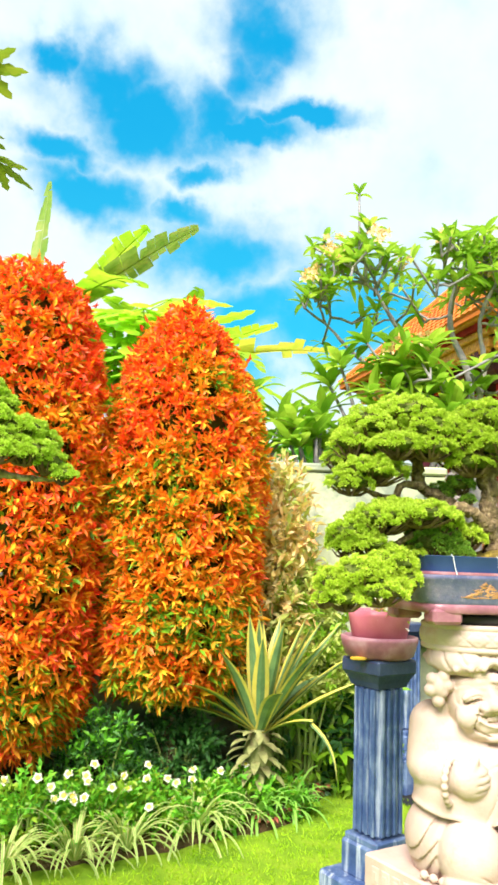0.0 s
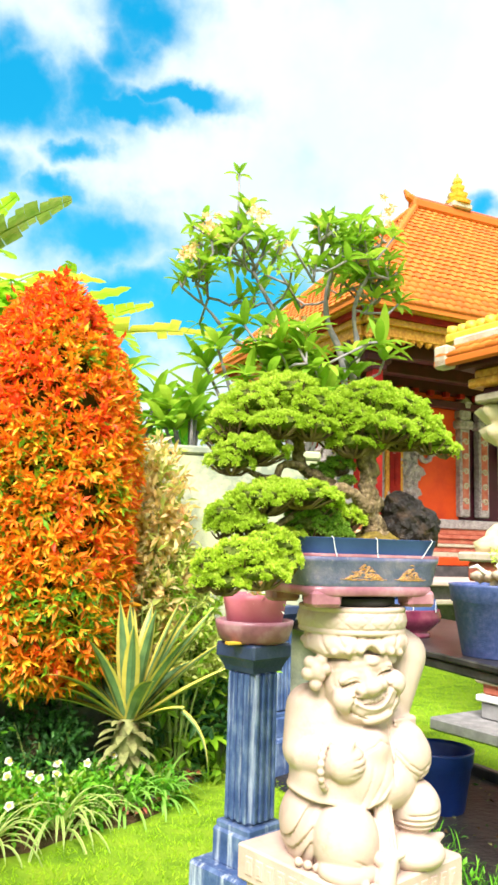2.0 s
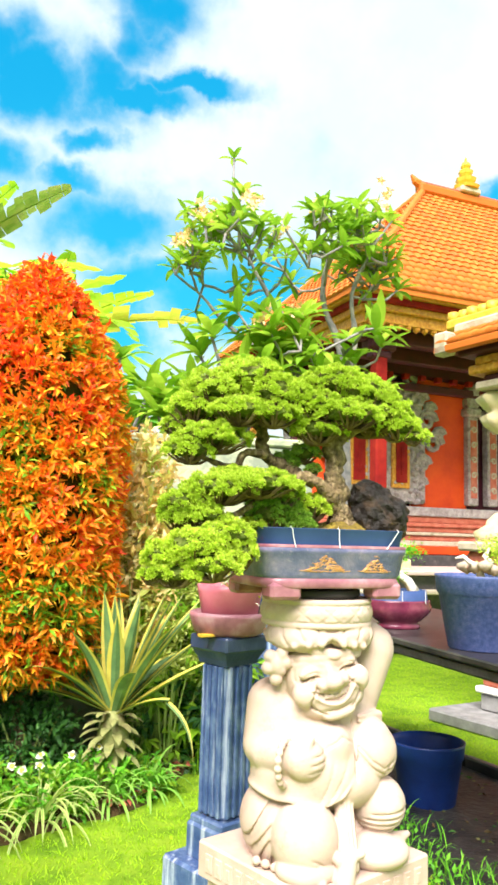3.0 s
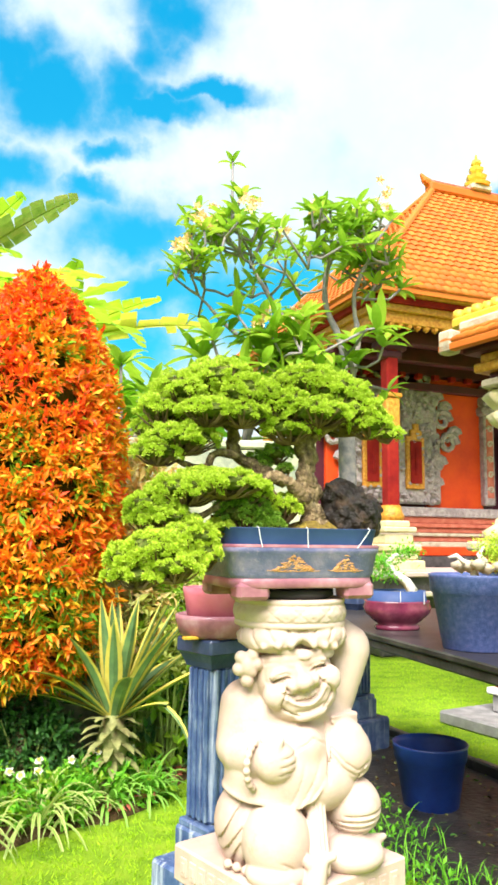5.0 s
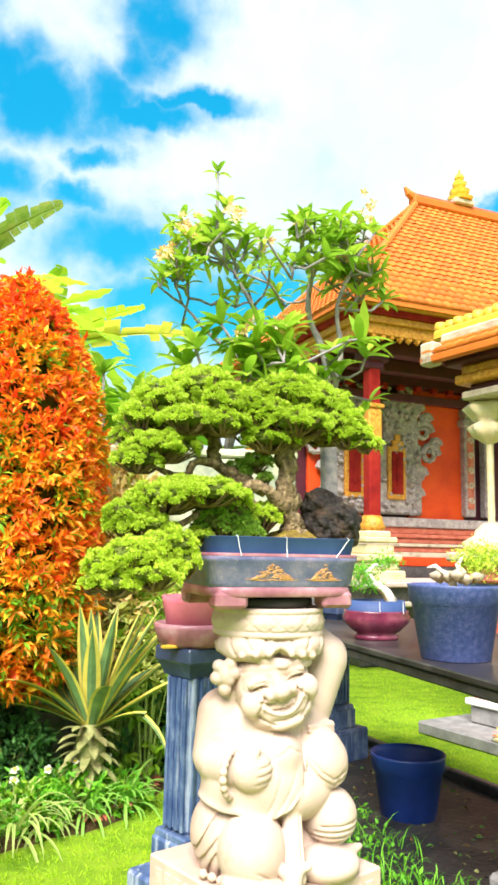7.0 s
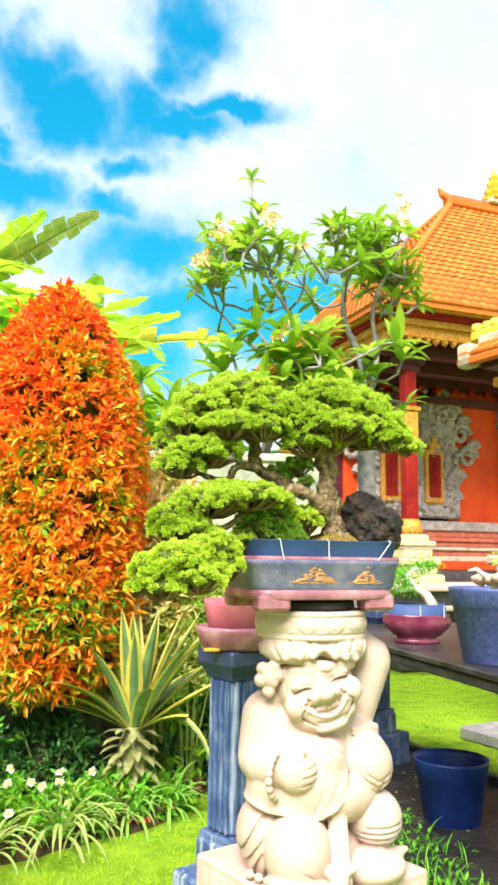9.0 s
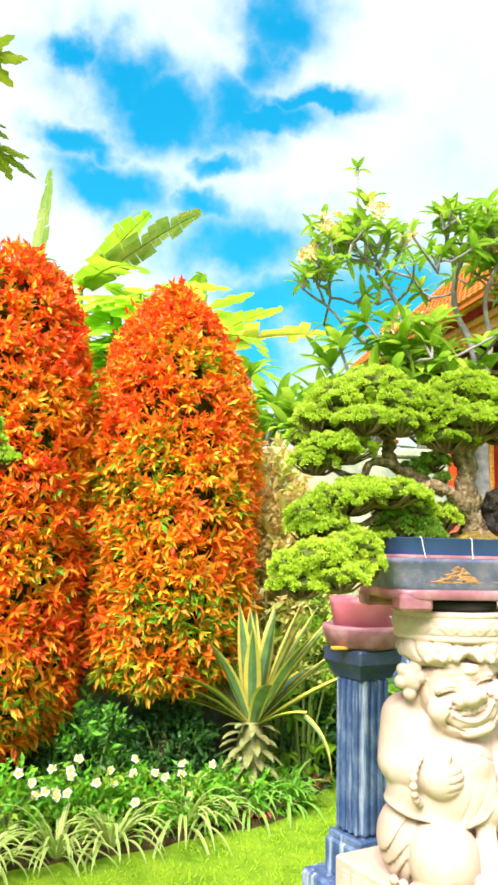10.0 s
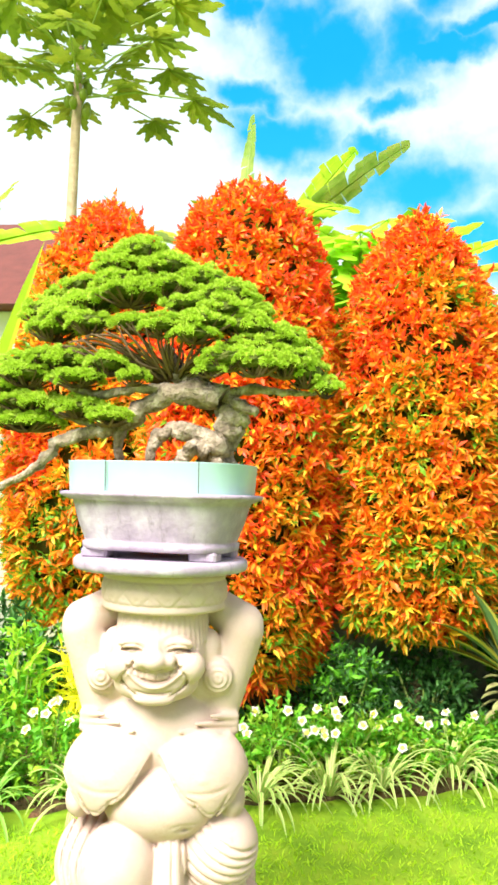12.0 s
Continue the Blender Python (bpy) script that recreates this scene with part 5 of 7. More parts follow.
        part("block", Shape().box((0, 0, b - 0.05), (0.47, 0.47, 0.10), 0.006).box((0, 0, (b - 0.10) / 2), (0.43, 0.43, b - 0.10), 0.006), "cream", pl)
        part("foot", Shape().box((0, 0, 0.04), (0.50, 0.50, 0.08), 0.008), "cream", pl)
        for q in range(4):
            s = Shape()
            for k in range(9):
                xx = -0.18 + 0.045 * k
                s.box((xx, -0.2365, b - 0.05), (0.030, 0.006, 0.05), 0.002)
                s.box((xx, -0.2385, b - 0.05), (0.014, 0.006, 0.026), 0.002)
            part("carved_border", s, "cream", pl, at=pose(0, 0, 0, 0, 0, 90 * q))


build_statues()


# ---- columns ----
def build_column():
    C = thing("column", pose(0.565, 3.20, 0, 0, 0, 35), "square fluted blue column with worn paint and a dark cap", "column", "blue garden columns")
    part("base_slab", Shape().box((0, 0, 0.11), (0.33, 0.33, 0.22), 0.012), "column", C)
    part("base_block", Shape().box((0, 0, 0.28), (0.205, 0.205, 0.13), 0.010).box((0, 0, 0.355), (0.185, 0.185, 0.03), 0.008), "column", C)
    part("shaft", Shape().box((0, 0, 0.655), (0.145, 0.145, 0.58), 0.02), "column", C)
    for q in range(4):
        for k in (-0.050, -0.017, 0.017, 0.050):
            part("flute_rib", Shape().box((k, -0.074, 0.655), (0.016, 0.016, 0.55), 0.005), "column", C, at=pose(0, 0, 0, 0, 0, 90 * q))
    s = Shape().lathe([(0, 0.935), (0.112, 0.935), (0.12, 0.955), (0.142, 0.985), (0, 0.985)], (0, 0, 0), 4, phase=math.pi / 4)
    part("capital", s, "coldark", C, smooth=False)
    part("cap", Shape().box((0, 0, 1.015), (0.218, 0.218, 0.06), 0.008), "coldark", C, "dark blue column cap")
    copy_thing(C, pose(1.08, 5.2, 0, 0, 0, 35))
    copy_thing(C, pose(1.73, 5.53, 0, 0, 0, 35))


build_column()


# ---- pots ----
def build_pots():
    # slate blue rectangular pot with a pink foot, a plastic collar and wires
    P = thing("bonsai_pot", pose(0.716, 2.42, 1.255, 0, 0, 15), "slate-blue glazed rectangular bonsai pot with pink foot and ochre painting", "bonsai pot", "bonsai pots")
    r, q, fy = 0.242, 7.0, 0.74
    part("tray", Shape().lathe([(0, 0), (0.13, 0), (0.142, 0.008), (0.142, 0.024), (0, 0.026)], (0, 0, 0), 28), "black", P, "black round tray under the pot", True)
    part("foot", Shape().lathe([(0.0, 0.034), (r * 0.90, 0.034), (r * 0.915, 0.037), (r * 0.915, 0.052), (r * 0.90, 0.064), (0, 0.066)], (0, 0, 0), 64, 1.0, fy, q), "pink", P, "pink glazed foot", True)
    for x in (-0.164, 0.164):
        for y in (-0.124, 0.124):
            part("foot_pad", Shape().box((x, y, 0.026), (0.096, 0.070, 0.048), 0.010), "pink", P)
    part("body", Shape().lathe([(r * 0.90, 0.060), (r * 0.935, 0.072), (r * 0.975, 0.128), (r * 1.0, 0.134), (r * 1.0, 0.150), (r * 0.96, 0.152), (r * 0.94, 0.12)], (0, 0, 0), 64, 1.0, fy, q), "potblue", P, smooth=True)
    part("rim_line", Shape().lathe([(r * 1.004, 0.146), (r * 1.006, 0.149), (r * 1.0, 0.154)], (0, 0, 0), 64, 1.0, fy, q), "pink", P, smooth=True)
    part("collar", Shape().lathe([(r * 0.92, 0.14), (r * 0.965, 0.198), (r * 0.97, 0.199), (r * 0.955, 0.200), (r * 0.90, 0.17)], (0, 0, 0), 64, 1.0, fy, q, wave=lambda a, z: (0.008 * np.sin(7 * a) if z > 0.19 else 0 * a)), "strip", P, "dark blue plastic collar tied with wire", True)
    for x, dx in ((-0.155, 0.005), (-0.012, 0.0), (0.165, -0.022)):
        part("wire", Shape().tube([(x + dx, -r * fy * 1.008, 0.146), (x, -r * fy * 0.985, 0.17), (x - dx, -r * fy * 0.985, 0.198), (x - dx, -r * fy * 0.92, 0.203)], 0.0012, 5), "wire", P)
    part("moss_mound", Shape().lathe([(0, 0.232), (0.05, 0.228), (0.085, 0.214), (0.12, 0.200), (0.14, 0.18)], (0.105, -0.01, 0), 30, 1.0, 0.8, wave=lambda a, z: 0.14 * np.sin(5 * a + z * 60) + 0.08 * np.sin(11 * a)), "moss", P, "yellow-brown moss mound", True)
    part("soil", Shape().lathe([(0, 0.192), (r * 0.5, 0.19), (r * 0.94, 0.180)], (0, 0, 0), 32, 1.0, fy, q, wave=lambda a, z: 0.0), "moss", P, smooth=True)
    rng = np.random.default_rng(5)
    for cx, n, w in ((-0.050, 110, 0.058), (0.110, 60, 0.036)):
        s = Shape()
        for k in range(n):
            u = rng.uniform(-1, 1)
            x = cx + u * w
            z = 0.084 + (1 - abs(u)) * rng.uniform(0.0, 0.042)
            a = rng.normal() * 0.5
            L = rng.uniform(0.008, 0.02)
            y = -fy * r * (0.935 + 0.04 * (z - 0.072) / 0.056) - 0.0010
            s.tube([(x - L / 2, y, z - a * 0.004), (x, y - 0.0004, z + 0.002), (x + L / 2, y, z + a * 0.006)], [0.0006, 0.0015, 0.0005], 5)
        for k in range(8):
            x = cx - w * 1.1 + w * 0.30 * k
            s.tube([(x - 0.018, -fy * r * 0.942 - 0.0008, 0.084 - 0.0020 * (k % 3)), (x + 0.02, -fy * r * 0.942 - 0.0008, 0.080 + 0.002 * (k % 2))], 0.0008, 4)
        part("painting", s, "goldink", P, "ochre landscape painting")
    # grey stoneware pot with a mint collar on a round slab
    G = thing("bonsai_pot", pose(-0.985, 2.22, 1.151, 0, 0, 2), "grey stoneware oval bonsai pot with a mint plastic collar", "bonsai pot", "bonsai pots")
    part("stand", Shape().lathe([(0, 0.0), (0.222, 0), (0.234, 0.004), (0.238, 0.012), (0.238, 0.026), (0.232, 0.033), (0, 0.034)], (0, 0, 0), 40), "greypot", G, "round grey stone stand", True)
    r = 0.262
    q = 3.4
    for x in (-0.15, 0.15):
        for y in (-0.09, 0.09):
            part("foot_pad", Shape().box((x, y, 0.045), (0.075, 0.06, 0.028), 0.01), "greypot", G)
    part("body", Shape().lathe([(0, 0.055), (r * 0.76, 0.055), (r * 0.785, 0.058), (r * 0.79, 0.074), (r * 0.765, 0.078), (r * 0.775, 0.084), (r * 0.84, 0.13), (r * 0.885, 0.172), (r * 0.90, 0.184), (r * 1.02, 0.196), (r * 1.03, 0.205), (r * 0.98, 0.208), (r * 0.93, 0.19)], (0, 0, 0), 52, 1.0, 0.74, q), "greypot", G, smooth=True)
    part("collar", Shape().lathe([(r * 0.93, 0.195), (r * 0.955, 0.286), (r * 0.96, 0.288), (r * 0.945, 0.288), (r * 0.92, 0.24)], (0, 0, 0), 52, 1.0, 0.74, q), "mint", G, "mint green plastic collar", True)
    for x in (-0.095, 0.155):
        part("wire", Shape().tube([(x, -0.185, 0.21), (x, -0.188, 0.25), (x, -0.189, 0.288)], 0.0014, 5), "slate", G)
    part("soil", Shape().lathe([(0, 0.285), (r * 0.6, 0.278), (r * 0.94, 0.268)], (0, 0, 0), 32, 1.0, 0.74, q), "moss", G, smooth=True)
    # pink pot in its saucer on the column
    K = thing("flower_pot", pose(0.565, 3.20, 1.046, 0, 0, 0), "chipped pink glazed pot in a pink saucer on the column", "flower pot")
    part("saucer", Shape().lathe([(0, 0), (0.12, 0), (0.14, 0.012), (0.158, 0.07), (0.158, 0.085), (0.148, 0.088), (0.13, 0.03), (0, 0.02)], (0, 0, 0), 36), "pink", K, smooth=True)
    part("pot", Shape().lathe([(0, 0.02), (0.10, 0.02), (0.128, 0.165), (0.132, 0.19), (0.122, 0.19), (0.10, 0.10), (0, 0.10)], (0, 0, 0), 36, wave=lambda a, z: (-0.12 * (np.cos(a * 3 + 1) > 0.6)) if z > 0.18 else 0 * a), "pinkin", K, "rose pot with a broken rim", True)
    part("earth", Shape().lathe([(0, 0.15), (0.11, 0.145)], (0, 0, 0), 20), "moss", K)
    part("chip", Shape().box((-0.10, -0.11, 0.006), (0.06, 0.03, 0.012), 0.004, 20), "yellow", K, "yellow sponge scrap under the saucer")
    s, rng = Shape(), np.random.default_rng(8)
    c = rng.normal(size=(260, 3)) * (0.035, 0.03, 0.03) + (0.03, -0.05, 0.20)
    s.leaves(c, unit(rng, 260) + (0, -0.4, 0.3), rng.uniform(0.02, 0.04, 260), 0.014, rng.integers(0, 3, 260), rng=rng)
    part("seedling", s, ["l_croton", "petal", "l_lime"], K, "small cream and yellow seedling")


build_pots()


def build_table():
    T = thing("garden_table", pose(1.93, 3.5, 0, 0, 0, 10.5), "dark stone garden table with a weathered top", "table")
    part("tabletop", Shape().box((0.20, 0.25, 0.935), (1.15, 3.5, 0.030), 0.006), "tabletop", T)
    part("edge", Shape().box((0.20, 0.25, 0.895), (1.12, 3.47, 0.050), 0.010), "slate", T, "wet dark stone edge")
    for x, y in ((0.70, -0.55), (0.70, -1.38)):
        part("leg", Shape().box((x, y, 0.435), (0.16, 0.30, 0.87), 0.015), "slate", T)
    # blue nursery pot and the empty one on the soil
    prof = [(0, 0), (0.150, 0), (0.155, 0.006), (0.196, 0.245), (0.204, 0.25), (0.212, 0.32), (0.216, 0.33), (0.206, 0.332), (0.198, 0.30), (0.186, 0.24), (0.15, 0.02), (0, 0.018)]
    N = thing("nursery_pot", pose(1.775, 3.52, 0.950), "speckled blue plastic nursery pot with a small bonsai", "plant pot", "blue nursery pots")
    part("pot", Shape().lathe(prof, (0, 0, 0), 40), "plastic", N, smooth=True)
    part("soil", Shape().lathe([(0, 0.315), (0.1, 0.31), (0.20, 0.295)], (0, 0, 0), 20), "moss", N)
    rng = np.random.default_rng(3)
    B = thing("seedling_bonsai", pose(1.775, 3.52, 1.24), "bleached twisted driftwood with a small green bonsai", "bonsai")
    tr = Shape()
    tr.tube([(0.0, 0, 0.0), (-0.02, -0.01, 0.08), (-0.07, -0.02, 0.10), (-0.10, -0.02, 0.125), (-0.13, 0, 0.115)], [0.024, 0.016, 0.012, 0.010, 0.004], 8, rng=rng, rough=0.2)
    tr.tube([(0.03, 0, 0.05), (0.04, 0, 0.10), (0.015, 0.0, 0.13), (0.04, 0, 0.165)], [0.016, 0.018, 0.012, 0.005], 8, rng=rng, rough=0.2)
    part("trunk", tr, "deadwood", B, smooth=True)
    for k in range(9):
        rk = Shape().lathe([(0, -0.03), (0.030, -0.01), (0.034, 0.010), (0, 0.024)], tuple(rng.normal(size=3) * (0.055, 0.045, 0.006) + (0, 0, 0.078)), 9, wave=lambda a, z: 0.2 * np.sin(3 * a + z * 90))
        part("root_stone", rk, "plaster", B, smooth=True)
    lf = Shape()
    cc = np.concatenate([rng.normal(size=(500, 3)) * (0.05, 0.05, 0.028) + c for c in ((0.10, 0, 0.16), (0.17, 0.02, 0.18), (0.13, -0.02, 0.12))])
    lf.leaves(cc, unit(rng, 1500) + (0, 0, 0.5), rng.uniform(0.012, 0.022, 1500), 0.009, rng=rng, simple=True)
    part("foliage", lf, "l_bonsai", B)
    E = thing("nursery_pot", pose(1.835, 4.34, 0.008), "empty dark blue plastic nursery pot standing on wet soil", "plant pot", "blue nursery pots")
    part("pot", Shape().lathe([(r * 0.95, z) for r, z in prof], (0, 0, 0), 40), "bucket", E, smooth=True)
    part("water", Shape().lathe([(0, 0.20), (0.168, 0.20)], (0, 0, 0), 30), "slate", E)
    # maroon pot with a blue collar and a pale bonsai
    R = thing("bonsai_pot", pose(1.64, 4.28, 0.950, 0, 0, 0), "maroon glazed oval bonsai pot with a blue collar", "bonsai pot", "bonsai pots")
    part("body", Shape().lathe([(0, 0.0), (0.12, 0.0), (0.125, 0.02), (0.105, 0.03), (0.13, 0.045), (0.18, 0.09), (0.188, 0.12), (0.178, 0.145), (0.182, 0.155), (0.165, 0.155), (0.15, 0.10), (0, 0.09)], (0, 0, 0), 40, 1, 0.78), "red_glaze", R, smooth=True)
    part("collar", Shape().lathe([(0.165, 0.14), (0.158, 0.21), (0.150, 0.21), (0.150, 0.15)], (0, 0, 0), 36, 1, 0.78), "strip", R, "blue plastic collar", True)
    part("soil", Shape().lathe([(0, 0.205), (0.15, 0.195)], (0, 0, 0), 20, 1, 0.78), "moss", R)
    for x in (-0.02, 0.11):
        part("wire", Shape().tube([(x, -0.128, 0.145), (x, -0.127, 0.21)], 0.002, 4), "wire", R)
    W = thing("seedling_bonsai", pose(1.64, 4.28, 1.145), "bleached white bonsai trunk with sparse green leaves", "bonsai")
    tr = Shape()
    tr.tube([(0.08, -0.03, 0), (0.05, -0.02, 0.06), (-0.02, -0.01, 0.11), (-0.05, 0, 0.17), (0.0, 0, 0.21), (0.04, 0, 0.20)], [0.032, 0.022, 0.019, 0.015, 0.011, 0.006], 9, rng=rng, rough=0.25)
    tr.tube([(-0.02, 0, 0.11), (-0.09, 0, 0.08), (-0.12, 0, 0.12)], [0.02, 0.014, 0.006], 7, rng=rng, rough=0.2)
    part("trunk", tr, "deadwood", W, smooth=True)
    lf = Shape()
    cc = np.concatenate([rng.normal(size=(350, 3)) * (0.045, 0.045, 0.022) + c for c in ((-0.07, 0, 0.10), (-0.09, 0, 0.17), (0.05, 0.0, 0.22))])
    lf.leaves(cc, unit(rng, 1050) + (0, 0, 0.5), rng.uniform(0.014, 0.026, 1050), 0.010, rng=rng, simple=True)
    part("foliage", lf, "l_green", W)


build_table()


# ---- bonsai trees ----
def pad_mesh(rng, c, r, leaf, clump, per=80):
    """A cushion of tight leaf rosettes over the upper side of an ellipsoid with radii r, on twigs and a middle coloured
    dark as shade.
    """
    s = Shape()
    c, r = np.array(c), np.array(r)
    area = math.pi * (r[0] * r[1] + (r[0] + r[1]) * r[2])
    n = max(9, int(area / (2.15 * clump ** 2)))
    q = np.arange(n) + rng.uniform(-0.35, 0.35, n)
    hz = 1 - (q + 0.5) / n * 1.22
    fa = q * 2.399963 + rng.uniform(0, 6.28)
    d = np.stack([np.sqrt(np.clip(1 - hz ** 2, 0, 1)) * np.cos(fa), np.sqrt(np.clip(1 - hz ** 2, 0, 1)) * np.sin(fa), hz], -1)
    cc = c + d * r * (1 + 0.07 * np.sin(d[:, :1] * 9 + c[0] * 40) + rng.normal(size=(n, 1)) * 0.07)
    cc[:, 2] += rng.normal(size=n) * clump * 0.22
    up = d / r
    up /= np.linalg.norm(up, axis=1, keepdims=True)
    up = up * 0.7 + (0, 0, 0.75)
    up /= np.linalg.norm(up, axis=1, keepdims=True)
    size = rng.uniform(0.72, 1.25, n) * clump
    k = n * per
    nn, sz = np.repeat(up, per, 0), np.repeat(size, per)[:, None]
    o = unit(rng, k)
    dot = (o * nn).sum(1, keepdims=True)
    o = np.where(dot < -0.10, o - 2 * dot * nn, o)
    p = np.repeat(cc, per, 0) + o * sz * rng.uniform(0.62, 1.0, (k, 1)) * (1, 1, 0.85)
    s.leaves(p - o * leaf * 0.3, o * 0.8 + nn * 0.55 + rng.normal(size=(k, 3)) * 0.35, rng.uniform(0.75, 1.25, k) * leaf, leaf * 0.60, 0, rng=rng, simple=True)
    # solid middle, dark colour standing for shade in the gaps, and the twigs that carry the rosettes
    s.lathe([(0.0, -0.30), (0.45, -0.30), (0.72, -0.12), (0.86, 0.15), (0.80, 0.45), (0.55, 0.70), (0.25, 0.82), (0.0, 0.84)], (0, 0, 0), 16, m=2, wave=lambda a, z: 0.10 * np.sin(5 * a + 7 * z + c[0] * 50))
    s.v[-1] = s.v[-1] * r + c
    root = c - (0, 0, r[2] * 0.9)
    for i in rng.integers(0, n, max(6, n // 2)):
        e = cc[i] - (0, 0, size[i] * 0.4)
        s.tube([root, (root + e) / 2 - (0, 0, r[2] * 0.25), e], [0.0048, 0.0034, 0.0018], 4, 1)
    return s


def limb(s, pts, r0, r1, rng, seg=9, m=0):
    """A gnarled tapering branch through the points."""
    pts = np.array(pts, float)
    t = np.linspace(0, len(pts) - 1, (len(pts) - 1) * 5 + 1)
    i = np.clip(t.astype(int), 0, len(pts) - 2)
    f = (t - i)[:, None]
    p0, p1 = pts[np.maximum(i - 1, 0)], pts[i]
    p2, p3 = pts[i + 1], pts[np.minimum(i + 2, len(pts) - 1)]
    q = 0.5 * (2 * p1 + (p2 - p0) * f + (2 * p0 - 5 * p1 + 4 * p2 - p3) * f ** 2 + (3 * p1 - p0 - 3 * p2 + p3) * f ** 3)
    q[1:-1] += rng.normal(size=q[1:-1].shape) * r0 * 0.10
    u = t / t[-1]
    s.tube(q, (r0 + (r1 - r0) * u) * (1 + 0.12 * np.sin(u * 19)), seg, m, 0.24, rng)


def build_bonsai_a():
    B = thing("bonsai_tree", pose(0.715, 2.42, 1.44), "twin-trunk bonsai with layered lime-green pads and hanging branch", "bonsai")
    rng = np.random.default_rng(11)
    s = Shape()
    limb(s, [(0.092, 0, -0.01), (0.086, 0, 0.05), (0.072, 0, 0.11), (0.060, 0, 0.17), (0.066, 0, 0.24), (0.046, 0, 0.31), (0.055, 0, 0.37)], 0.040, 0.022, rng, 14)
    for a in range(9):
        t = a * 0.70
        limb(s, [(0.088, 0, 0.055), (0.09 + 0.040 * math.cos(t), 0.036 * math.sin(t), 0.020), (0.092 + 0.080 * math.cos(t), 0.065 * math.sin(t), -0.008)], 0.018, 0.008, rng, 7)
    limb(s, [(0.060, 0, 0.27), (0.12, -0.02, 0.32), (0.20, -0.02, 0.345)], 0.020, 0.006, rng, 8)
    limb(s, [(0.055, 0, 0.30), (0.02, -0.03, 0.33), (-0.04, -0.04, 0.355)], 0.016, 0.006, rng, 8)
    limb(s, [(0.055, 0, 0.33), (0.07, 0, 0.40), (0.10, 0, 0.43)], 0.018, 0.006, rng, 8)
    limb(s, [(0.060, -0.02, 0.10), (0.0, -0.05, 0.150), (-0.060, -0.05, 0.164), (-0.052, -0.05, 0.114), (-0.068, -0.05, 0.08)], 0.022, 0.012, rng, 9)
    part("trunk", s, "bark", B, "gnarled trunk with mossy roots", True)
    s = Shape()
    limb(s, [(-0.075, 0.04, 0.0), (-0.058, 0.04, 0.10), (-0.050, 0.04, 0.17), (-0.095, 0.03, 0.204), (-0.149, 0.02, 0.236), (-0.160, 0.02, 0.305), (-0.144, 0.02, 0.39)], 0.024, 0.017, rng, 10)
    limb(s, [(-0.150, 0.0, 0.233), (-0.220, -0.02, 0.237), (-0.245, -0.03, 0.196), (-0.31, -0.03, 0.20), (-0.37, -0.04, 0.23)], 0.014, 0.006, rng, 8)
    limb(s, [(-0.155, 0.01, 0.30), (-0.22, -0.01, 0.34), (-0.31, -0.01, 0.38)], 0.013, 0.005, rng, 8)
    limb(s, [(-0.07, 0.0, 0.08), (-0.13, -0.08, 0.10), (-0.20, -0.13, 0.105), (-0.32, -0.17, 0.085)], 0.016, 0.006, rng, 8)
    limb(s, [(-0.175, -0.11, 0.104), (-0.216, -0.14, 0.072), (-0.279, -0.18, 0.031), (-0.302, -0.22, -0.008), (-0.368, -0.27, -0.046), (-0.45, -0.29, -0.09)], 0.012, 0.005, rng, 8)
    part("second_trunk", s, "bark", B, "slender leaning trunk", True)
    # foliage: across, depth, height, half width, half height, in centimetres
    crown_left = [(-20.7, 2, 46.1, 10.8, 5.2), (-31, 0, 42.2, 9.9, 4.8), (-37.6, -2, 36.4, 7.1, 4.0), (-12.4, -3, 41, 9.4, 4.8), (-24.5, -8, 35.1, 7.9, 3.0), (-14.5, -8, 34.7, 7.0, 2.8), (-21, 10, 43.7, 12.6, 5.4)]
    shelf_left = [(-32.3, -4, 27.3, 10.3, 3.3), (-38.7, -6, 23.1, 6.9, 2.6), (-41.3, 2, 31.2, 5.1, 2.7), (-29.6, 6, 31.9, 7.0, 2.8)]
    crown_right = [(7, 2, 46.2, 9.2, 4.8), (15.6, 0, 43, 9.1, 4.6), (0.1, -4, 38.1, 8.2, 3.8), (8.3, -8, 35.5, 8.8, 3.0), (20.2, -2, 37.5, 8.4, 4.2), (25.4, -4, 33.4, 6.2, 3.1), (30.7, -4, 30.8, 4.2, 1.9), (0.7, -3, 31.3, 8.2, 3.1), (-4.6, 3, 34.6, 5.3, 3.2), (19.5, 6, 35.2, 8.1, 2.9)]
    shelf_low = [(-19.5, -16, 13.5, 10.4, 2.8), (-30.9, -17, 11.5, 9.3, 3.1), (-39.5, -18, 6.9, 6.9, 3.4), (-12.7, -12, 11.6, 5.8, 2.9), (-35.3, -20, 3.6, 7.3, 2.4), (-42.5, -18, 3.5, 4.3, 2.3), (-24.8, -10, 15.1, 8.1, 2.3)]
    # pads under the crown, their shade painted by the darker leaf colour
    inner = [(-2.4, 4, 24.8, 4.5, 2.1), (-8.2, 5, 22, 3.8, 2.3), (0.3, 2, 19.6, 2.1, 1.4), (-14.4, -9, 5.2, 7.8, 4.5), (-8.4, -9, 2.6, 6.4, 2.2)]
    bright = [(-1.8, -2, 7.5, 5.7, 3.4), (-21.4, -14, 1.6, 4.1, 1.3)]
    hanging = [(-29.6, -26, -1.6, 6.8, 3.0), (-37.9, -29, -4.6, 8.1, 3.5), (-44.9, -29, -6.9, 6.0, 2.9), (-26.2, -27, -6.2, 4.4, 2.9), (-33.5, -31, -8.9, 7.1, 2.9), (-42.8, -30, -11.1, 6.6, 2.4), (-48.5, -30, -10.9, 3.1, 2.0)]
